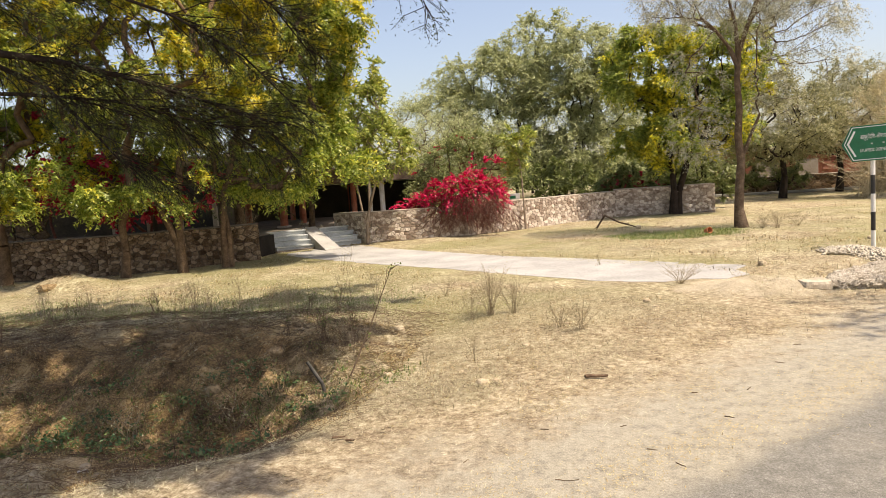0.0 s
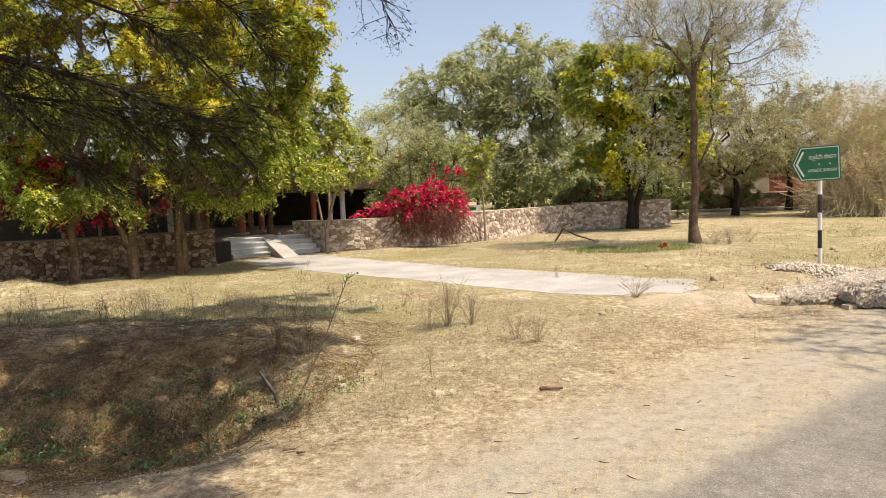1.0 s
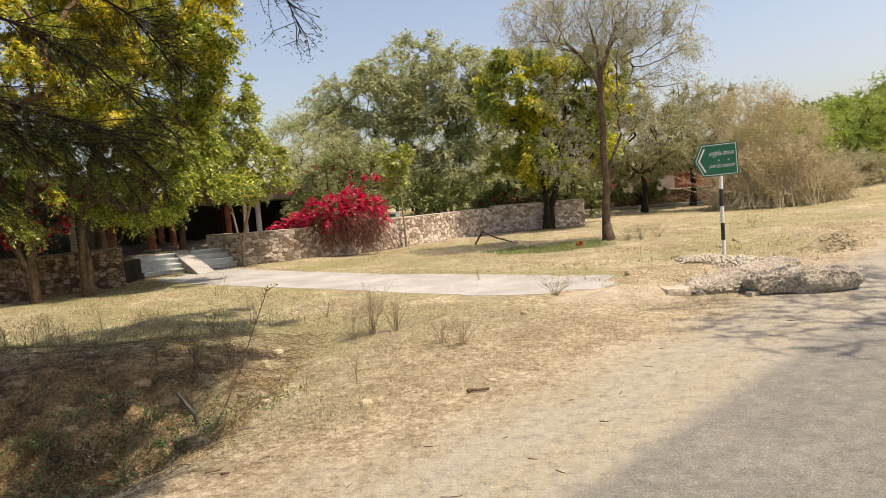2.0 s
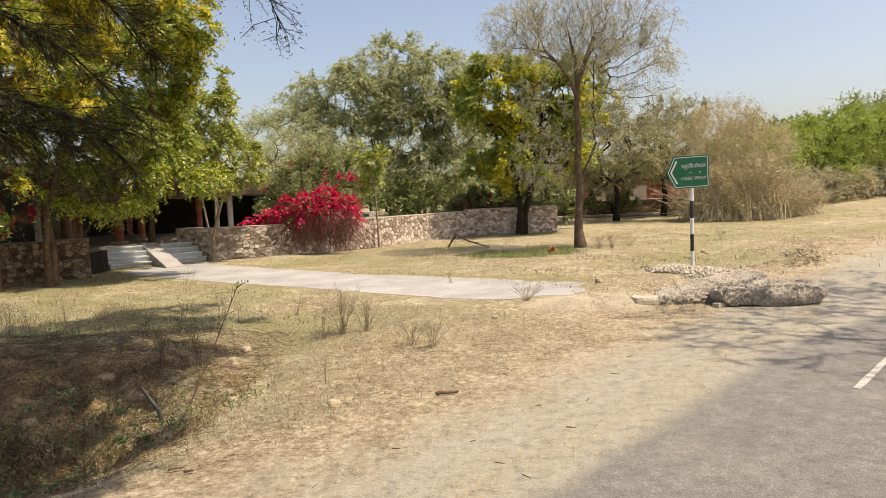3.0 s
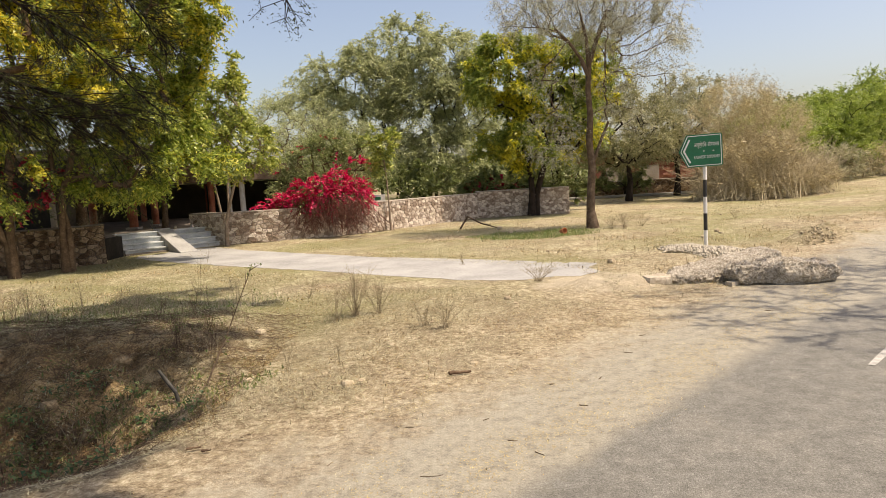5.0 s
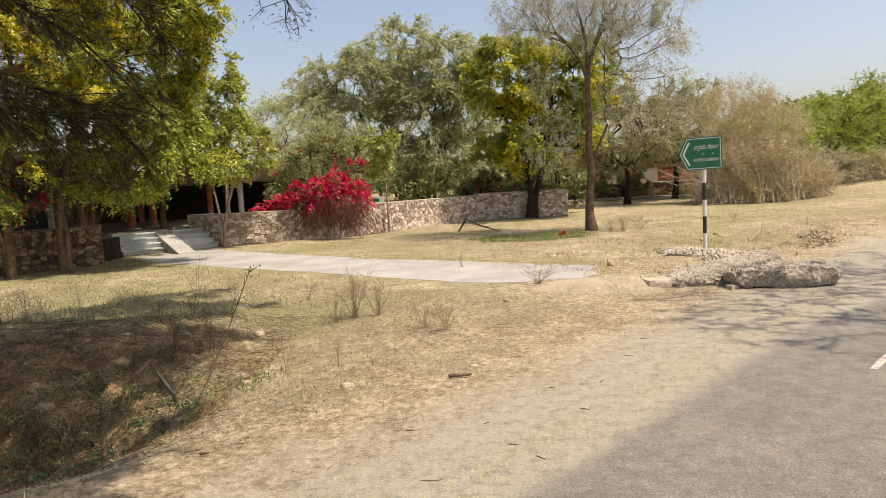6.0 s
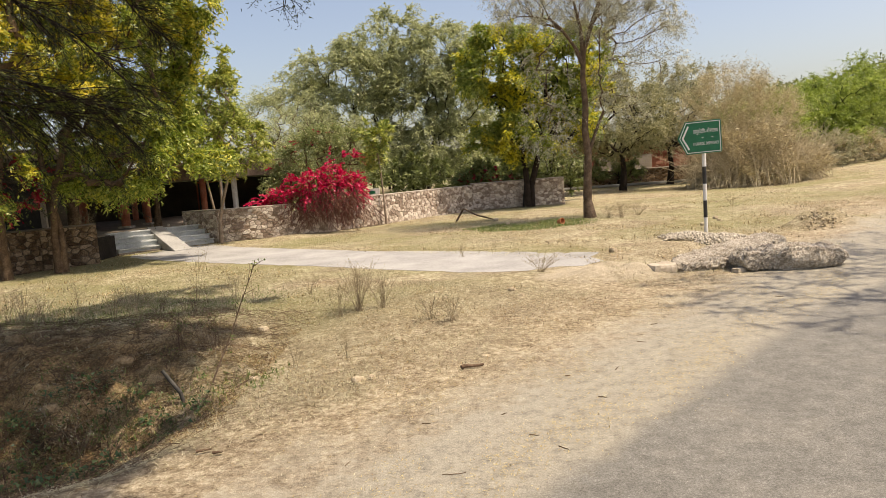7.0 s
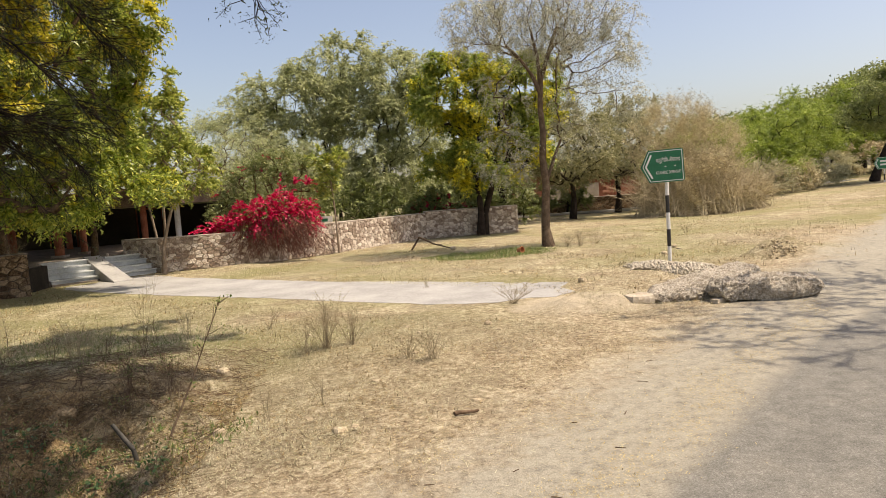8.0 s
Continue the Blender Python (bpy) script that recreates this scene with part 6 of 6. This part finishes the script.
# bent fallen branch on the lawn, a clay pot and a stub of pipe
fb = thing("fallen_branch", (1.1, 21.3, 0), "fallen bent brown branch on the lawn", "branch")
v, f = tubes([(-0.55, 0.3, 0.0, 0.03, -0.3, 0.2, 0.38, 0.03), (-0.3, 0.2, 0.38, 0.03, 0.1, 0.0, 0.16, 0.025), (0.1, 0, 0.16, 0.025, 0.6, -0.4, 0.02, 0.015), (0.1, 0, 0.16, 0.014, 0.4, 0.1, 0.1, 0.006)], 6)
part_mesh("limb", mesh_np("limb", v, f, M_BARK, True), fb)
pot = thing("clay_pot", (3.15, 17.9, 0.08), "broken red clay pot lying on the grass", "pot")
bm = bmesh.new()
bmesh.ops.create_cone(bm, cap_ends=False, segments=16, radius1=0.055, radius2=0.085, depth=0.15, matrix=pose(0, 0, 0, 80, 0, 35))
bmesh.ops.solidify(bm, geom=bm.faces[:], thickness=0.012)
part("body", bm, M_CLAY, pot)
stub = thing("pipe_stub", (-2.3, 5.75, gz(-2.3, 5.75)), "dark bent stub sticking out of the ditch bank", "pipe")
v, f = tubes([(0.1, 0, -0.1, 0.018, 0.06, 0, 0.1, 0.018), (0.06, 0, 0.1, 0.018, -0.02, 0, 0.22, 0.017), (-0.02, 0, 0.22, 0.017, -0.07, 0, 0.3, 0.014)], 8)
part_mesh("tube", mesh_np("tube", v, f, M_PIPE, True), stub)


# bent green-brown stalk leaning out of the ditch
stalk = thing("bent_stalk", (-2.03, 5.87, gz(-2.03, 5.87)), "long bent brown weed stalk leaning out of the ditch", "stalk")
way = [(0, 0, -0.05), (0.1, 0.1, 0.2), (0.17, 0.2, 0.38), (0.26, 0.25, 0.62), (0.36, 0.3, 0.86), (0.4, 0.32, 0.98)]
rows = [(*way[i], 0.009 - 0.0014 * i, *way[i + 1], 0.0076 - 0.0014 * i) for i in range(5)]
rngs = np.random.default_rng(560)
for i in range(16):
    k = rngs.integers(1, 5)
    a = np.array(way[k]) + (np.array(way[k + 1]) - way[k]) * rngs.uniform()
    b = a + rngs.normal(size=3) * 0.05 + (0.02, 0, 0.06)
    rows.append((*a, 0.003, *b, 0.001))
v, f = tubes(rows[:5], 5)
v = np.concatenate([v[:5]] + [v[10 * i + 5:10 * i + 10] for i in range(5)])
f = np.array([(5 * i + k, 5 * i + (k + 1) % 5, 5 * i + 5 + (k + 1) % 5, 5 * i + 5 + k) for i in range(5) for k in range(5)])
part_mesh("stem", mesh_np("stem", v, f, M_BARK, True), stalk)
v, f = tubes(rows[5:], 4)
part_mesh("side_twig", mesh_np("side_twig", v, f, M_BARK), stalk, kind="stuff")
v, f = leaves(rngs, np.array([r[4:7] for r in rows[5:]]).repeat(3, 0) + rngs.normal(size=(48, 3)) * 0.012, 0.03, 0.5, 0.2)
part_mesh("leaf", mesh_np("leaf", v, f, M_HERB), stalk, kind="stuff")


# ---- weeds and grass ----
def dry_weed(at, h, spread, stems, seed, label, leafy=0, mat=None, stalk=None):
    rng = np.random.default_rng(seed)
    t = thing("dry_weed", at, label, "weed", "dry weeds")
    rows, tips = [], []
    for _ in range(stems):
        a, lean = rng.uniform(0, 2 * math.pi), rng.uniform(0.05, 1.0) * spread
        hh = h * rng.uniform(0.5, 1.0)
        p = np.array([rng.normal() * 0.03, rng.normal() * 0.03, -0.02])
        m = np.array([math.cos(a) * lean * 0.45, math.sin(a) * lean * 0.45, hh * 0.55])
        q = np.array([math.cos(a) * lean, math.sin(a) * lean, hh])
        rows += [(*p, 0.0023, *m, 0.0018), (*m, 0.0018, *q, 0.0009)]
        for _ in range(5):
            s = m + (q - m) * rng.uniform(0, 0.8)
            e = s + np.array([rng.normal() * 0.1, rng.normal() * 0.1, rng.uniform(0.02, 0.16)]) * h * 1.5
            rows.append((*s, 0.0014, *e, 0.0007))
            tips.append(e)
        tips.append(q)
    v, f = tubes(rows, 3)
    part_mesh("stalk", mesh_np("stalk", v, f, stalk or M_WEED), t, kind="stuff")
    if leafy:
        tips = np.array(tips)
        c = tips[rng.integers(0, len(tips), leafy)] + rng.normal(size=(leafy, 3)) * 0.025
        v, f = leaves(rng, c, 0.019, 0.5, 0.2)
        part_mesh("leaf", mesh_np("leaf", v, f, mat or M_LEAF_SPARSE), t, kind="stuff")
    return t


rng0 = np.random.default_rng(77)
for k, (x, y, h, sp, n, leafy) in enumerate(((-1.03, 8.4, 0.62, 0.42, 46, 260), (-0.75, 8.55, 0.5, 0.35, 26, 120), (-1.25, 8.2, 0.4, 0.3, 18, 80), (0.08, 7.3, 0.32, 0.32, 26, 120), (-0.15, 7.5, 0.28, 0.28, 20, 80), (1.5, 10.4, 0.32, 0.4, 34, 60), (-3.5, 9.9, 0.85, 0.3, 7, 90), (-2.1, 6.3, 0.75, 0.3, 4, 40),
                                             (-5.0, 9.5, 0.55, 0.3, 10, 60), (-7.0, 7.9, 0.6, 0.25, 8, 40), (-6.3, 7.9, 0.65, 0.2, 8, 40), (-5.6, 9.2, 0.6, 0.3, 10, 60), (-4.3, 9.6, 0.5, 0.3, 10, 40), (-1.3, 5.9, 0.3, 0.12, 6, 0),
                                             (-0.9, 6.2, 0.3, 0.1, 4, 0), (5.0, 18.9, 0.5, 0.45, 36, 80), (5.6, 19.3, 0.45, 0.4, 30, 70), (4.7, 19.1, 0.4, 0.35, 24, 60), (-2.9, 9.7, 0.45, 0.25, 12, 30), (-1.9, 9.9, 0.35, 0.25, 10, 20), (-7.9, 8.8, 0.6, 0.25, 9, 40),
                                             (-6.0, 9.9, 0.45, 0.25, 9, 40), (-5.2, 6.6, 0.5, 0.25, 9, 40), (-4.1, 6.9, 0.5, 0.3, 12, 50), (-3.3, 7.4, 0.5, 0.3, 14, 40), (-6.2, 6.2, 0.55, 0.25, 9, 40), (-2.7, 7.1, 0.4, 0.3, 12, 20),
                                             (-3.7, 5.0, 0.35, 0.2, 8, 60), (-2.9, 5.3, 0.3, 0.2, 8, 60), (6.9, 13.0, 0.25, 0.25, 10, 20), (0.4, 12.8, 0.25, 0.2, 8, 10), (2.6, 18.3, 0.3, 0.3, 14, 30), (8.5, 20.0, 0.35, 0.3, 14, 30))):
    dry_weed((x, y, gz(x, y)), h, sp, n, 600 + k, "dry twiggy weed standing in the dead grass", leafy)


def blades(name, region, n, length, width, seed, mat, label, flat=0.75, keep=None):
    """Loose blades of straw and grass over a stretch of ground, as one mass."""
    rng = np.random.default_rng(seed)
    x, y = rng.uniform(region[0], region[1], n), rng.uniform(region[2], region[3], n)
    ok = keep(x, y, rng) if keep else np.ones(n, bool)
    x, y = x[ok], y[ok]
    n = len(x)
    z = ground_z(x, y) + 0.004 + 0.016 * smooth01(-4.7, -4.2, 0.72 * x - 0.69 * y)
    a = rng.uniform(0, 2 * math.pi, n)
    up = np.where(rng.random(n) < flat, rng.uniform(0.02, 0.35, n), rng.uniform(0.5, 1.3, n))
    L = length * rng.uniform(0.4, 1.3, n)
    d = np.stack([np.cos(a) * np.cos(up), np.sin(a) * np.cos(up), np.sin(up)], -1)
    s = np.stack([-np.sin(a), np.cos(a), np.zeros(n)], -1) * width * 0.5
    p = np.stack([x, y, z], -1)
    V = np.stack([p - s, p + s, p + d * L[:, None]], 1).reshape(-1, 3)
    ob = new(name, mesh_np(name, V, np.arange(n * 3).reshape(-1, 3), mat))
    return tagged(ob, label, "grass", kind="stuff")


def off_road(x, y, rng, path=True):
    n = 0.72 * x - 0.69 * y
    thin = smooth01(-2.6, -4.6, n + rng.normal(size=len(x)) * 0.35) * (0.12 + 0.88 * smooth01(3.6, 5.6, y))
    patch = 0.5 + 0.5 * np.sin(x * 1.9 + np.sin(y * 1.3) * 2) * np.sin(y * 2.1 + np.sin(x * 1.1) * 2)
    ok = rng.random(len(x)) < thin * (0.3 + 0.7 * patch)
    # keep the footpath clear
    q = 0.66 * (x + 2.0) + 0.75 * (y - 13.3)
    ok &= ~((np.abs(q - 0.25) < 1.15 + 0.25 * rng.random(len(x))) & (x > -7.5) & (x < 2.3))
    return ok


blades("dry_grass", (-8, 4, 2.6, 10.5), 400000, 0.042, 0.0046, 81, M_STRAW, "flattened straw-coloured dead grass beside the road", 0.93, off_road)
blades("dry_grass", (-14, 14, 9, 26), 260000, 0.075, 0.009, 82, M_STRAW, "straw-coloured dead grass on the lawn", 0.93, off_road)
blades("tall_dry_grass", (3, 40, 22, 42), 60000, 0.08, 0.014, 89, M_STRAW_BROWN, "brownish dead grass on the far field", 0.85,
       lambda x, y, rng: rng.random(len(x)) < smooth01(22, 27, y) * (0.35 + 0.65 * (np.sin(0.9 * x + 0.4 * y) * np.sin(0.7 * y - 0.3 * x) > -0.2)))
blades("brown_grass", (-14, 12, 9, 24), 120000, 0.08, 0.011, 91, M_STRAW_BROWN, "brown withered tufts and leaf litter on the lawn", 0.8,
       lambda x, y, rng: off_road(x, y, rng) & (np.sin(1.3 * x + 0.8 * y + 1.5 * np.sin(0.9 * y)) * np.sin(1.1 * y - 0.7 * x + 1.2 * np.sin(1.4 * x)) + 0.35 * np.sin(5 * x + 2 * y) * np.sin(4 * y - 3 * x) > 0.05))
blades("green_herbs", (-6.5, -1.4, 3.0, 8.0), 30000, 0.05, 0.015, 83, M_HERB, "low green herbs in the shaded ditch", 0.5,
       lambda x, y, rng: rng.random(len(x)) < 0.9 * smooth01(-4.7, -5.2, 0.72 * x - 0.69 * y) * smooth01(1.2, 0.2, np.abs(y - 5.2 - 0.13 * (x + 3))))
# greener grass, its dark blades multiplied to imitate the thin tree's cast shadow
blades("green_grass", (0.2, 4.2, 15.8, 20.2), 42000, 0.075, 0.009, 84, M_HERB, "greener grass, thickened to stand for the thin tree's shadow", 0.4,
       lambda x, y, rng: rng.random(len(x)) < smooth01(1.0, 0.4, ((x - 2.4) / 1.9) ** 2 + ((y - 18.2) / 1.3) ** 2))
blades("straw_litter", (-3.0, 5.0, 2.6, 9.5), 120000, 0.021, 0.0045, 85, M_CHAFF, "chaff and dry leaves drifted along the road edge", 0.97,
       lambda x, y, rng: rng.random(len(x)) < 0.85 * np.exp(-((0.72 * x - 0.69 * y + 2.32 + 0.1 * np.sin(2.7 * x)) / 0.2) ** 2) * (0.35 + 0.65 * (np.sin(5 * x + 3 * y) * np.sin(4 * y - 6 * x) > -0.2))
       + 0.5 * smooth01(-2.0, -2.4, 0.72 * x - 0.69 * y) * smooth01(-4.4, -3.4, 0.72 * x - 0.69 * y)
       * np.clip(0.1 + np.sin(2.1 * x + 1.7 * y) * np.sin(3.3 * x - 2.2 * y + 1) + 0.5 * np.sin(7 * x + 5 * y) * np.sin(6 * x - 8 * y), 0.05, 1.0))
blades("brown_litter", (-8.5, -1.6, 3.2, 8.8), 260000, 0.055, 0.005, 86, M_STRAW_BROWN, "brown dead grass and leaf litter on the ditch bank", 0.85,
       lambda x, y, rng: (rng.random(len(x)) < smooth01(-4.3, -4.8, 0.72 * x - 0.69 * y) * (0.25 + 0.75 * (np.sin(3.1 * x + 1.9 * y) * np.sin(2.7 * y - 2.2 * x) + 0.4 * np.sin(7 * x) * np.sin(8 * y + x) > 0.0))) & (y - 5.0 - 0.13 * (x + 3) < 2.6))
blades("edge_grass", (-6.5, -0.6, 2.4, 7.0), 110000, 0.042, 0.0045, 92, M_STRAW, "pale trodden grass along the edge of the ditch", 0.9,
       lambda x, y, rng: rng.random(len(x)) < np.exp(-((0.72 * x - 0.69 * y + 4.45 + 0.25 * np.sin(3 * x)) / 0.38) ** 2))
blades("shade_grass", (-9.5, -1.8, 7.0, 11.0), 24000, 0.08, 0.006, 87, M_HERB, "thin green grass in the tree shade", 0.6,
       lambda x, y, rng: rng.random(len(x)) < smooth01(7.0, 8.2, y) * smooth01(11.0, 10.0, y) * smooth01(-1.8, -3.2, x))


# leafy herbs along the bottom of the ditch
rngh = np.random.default_rng(870)
for k in range(34):
    x = rngh.uniform(-4.6, -1.9)
    y = 5.35 + 0.13 * (x + 3) + rngh.normal() * 0.42
    if 0.72 * x - 0.69 * y > -5.05:
        continue
    herb = thing("ditch_herb", (x, y, gz(x, y)), "low leafy green herb at the bottom of the ditch", "herb", "ditch herbs")
    n, r = int(rngh.integers(30, 90)), rngh.uniform(0.06, 0.16)
    c = rngh.normal(size=(n, 3)) * (r, r, 0.035) + (0, 0, 0.06)
    c[:, 2] = np.abs(c[:, 2])
    v, f = leaves(rngh, c, 0.033, 0.7, 0.1)
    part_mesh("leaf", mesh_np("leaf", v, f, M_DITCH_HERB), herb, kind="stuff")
    v, f = tubes([(0, 0, -0.02, 0.002, *p, 0.001) for p in c[::6]], 3)
    part_mesh("stalk", mesh_np("stalk", v, f, M_STICK), herb, kind="stuff")


# thin weeds and twigs on the shaded bank
rngw = np.random.default_rng(880)
for k in range(40):
    x, y = rngw.uniform(-8.6, -2.4), rngw.uniform(6.6, 10.0)
    dry_weed((x, y, gz(x, y)), rngw.uniform(0.2, 0.5), rngw.uniform(0.05, 0.22), int(rngw.integers(2, 6)), 900 + k, "thin dark weed stalk on the shaded bank", int(rngw.integers(10, 50)), M_HERB, M_STICK)
for k in range(26):
    x, y = rngw.uniform(-6.5, -2.2), rngw.uniform(4.6, 6.8)
    dry_weed((x, y, gz(x, y)), rngw.uniform(0.15, 0.4), rngw.uniform(0.1, 0.3), int(rngw.integers(4, 9)), 980 + k, "low tangled weed in the ditch", int(rngw.integers(20, 60)), M_HERB, M_STICK)


def twig_litter():
    rng = np.random.default_rng(990)
    rows = []
    for _ in range(8000):
        x, y = rng.uniform(-8, -1.6), rng.uniform(3.3, 8.5)
        if 0.72 * x - 0.69 * y > -4.3:
            continue
        a, L = rng.uniform(0, 6.28), rng.uniform(0.06, 0.3)
        x1, y1 = x + math.cos(a) * L, y + math.sin(a) * L
        w = rng.uniform(0.001, 0.0026)
        rows.append((x, y, gz(x, y) + 0.02, w, x1, y1, gz(x1, y1) + rng.uniform(0.02, 0.07), w * 0.6))
    v, f = tubes(rows, 3)
    tagged(new("twig_litter", mesh_np("twig_litter", v, f, M_STICK)), "dark fallen twigs strewn over the ditch bank", "litter", kind="stuff")


twig_litter()

blades("verge_litter", (-2.2, 4.5, 5.0, 11.0), 34000, 0.04, 0.006, 88, M_STRAW_BROWN, "brown leaf crumbs and dead stalks on the sunny verge", 0.85,
       lambda x, y, rng: rng.random(len(x)) < smooth01(-3.4, -4.4, 0.72 * x - 0.69 * y) * (0.25 + 0.75 * (np.sin(2.3 * x + 1.1 * y) * np.sin(1.7 * y - 1.4 * x) > -0.1)) * (0.66 * (x + 2.0) + 0.75 * (y - 13.3) < -1.3))

nb = thing("notice_board", (-2.05, 22.95, 0.98), "small white and green board propped on the wall top", "board", turn=-5)
part("panel", block(0.36, 0.02, 0.2, (0, 0, 0), 0.004), M_WHITE, nb)
part("stripe", block(0.2, 0.006, 0.1, (-0.06, -0.0135, 0.03)), M_SIGN, nb, "green printed stripe")
# pale dead plant on the terrace edge, and a white pebble in the ditch
dry_weed((-8.9, 17.5, 0.548), 0.75, 0.4, 40, 1010, "pale leafless dead plant on the terrace edge", 60, M_LEAF_PALE, M_WEED)
lump_thing("stone", (-3.3, 3.95, gz(-3.3, 3.95)), (0.08, 0.06, 0.07), 160, M_WHITE, "small white pebble in the shaded ditch grass", "stone", 20, rough=0.012, cuts=4, freq=6, group="loose stones", soft=0.75)
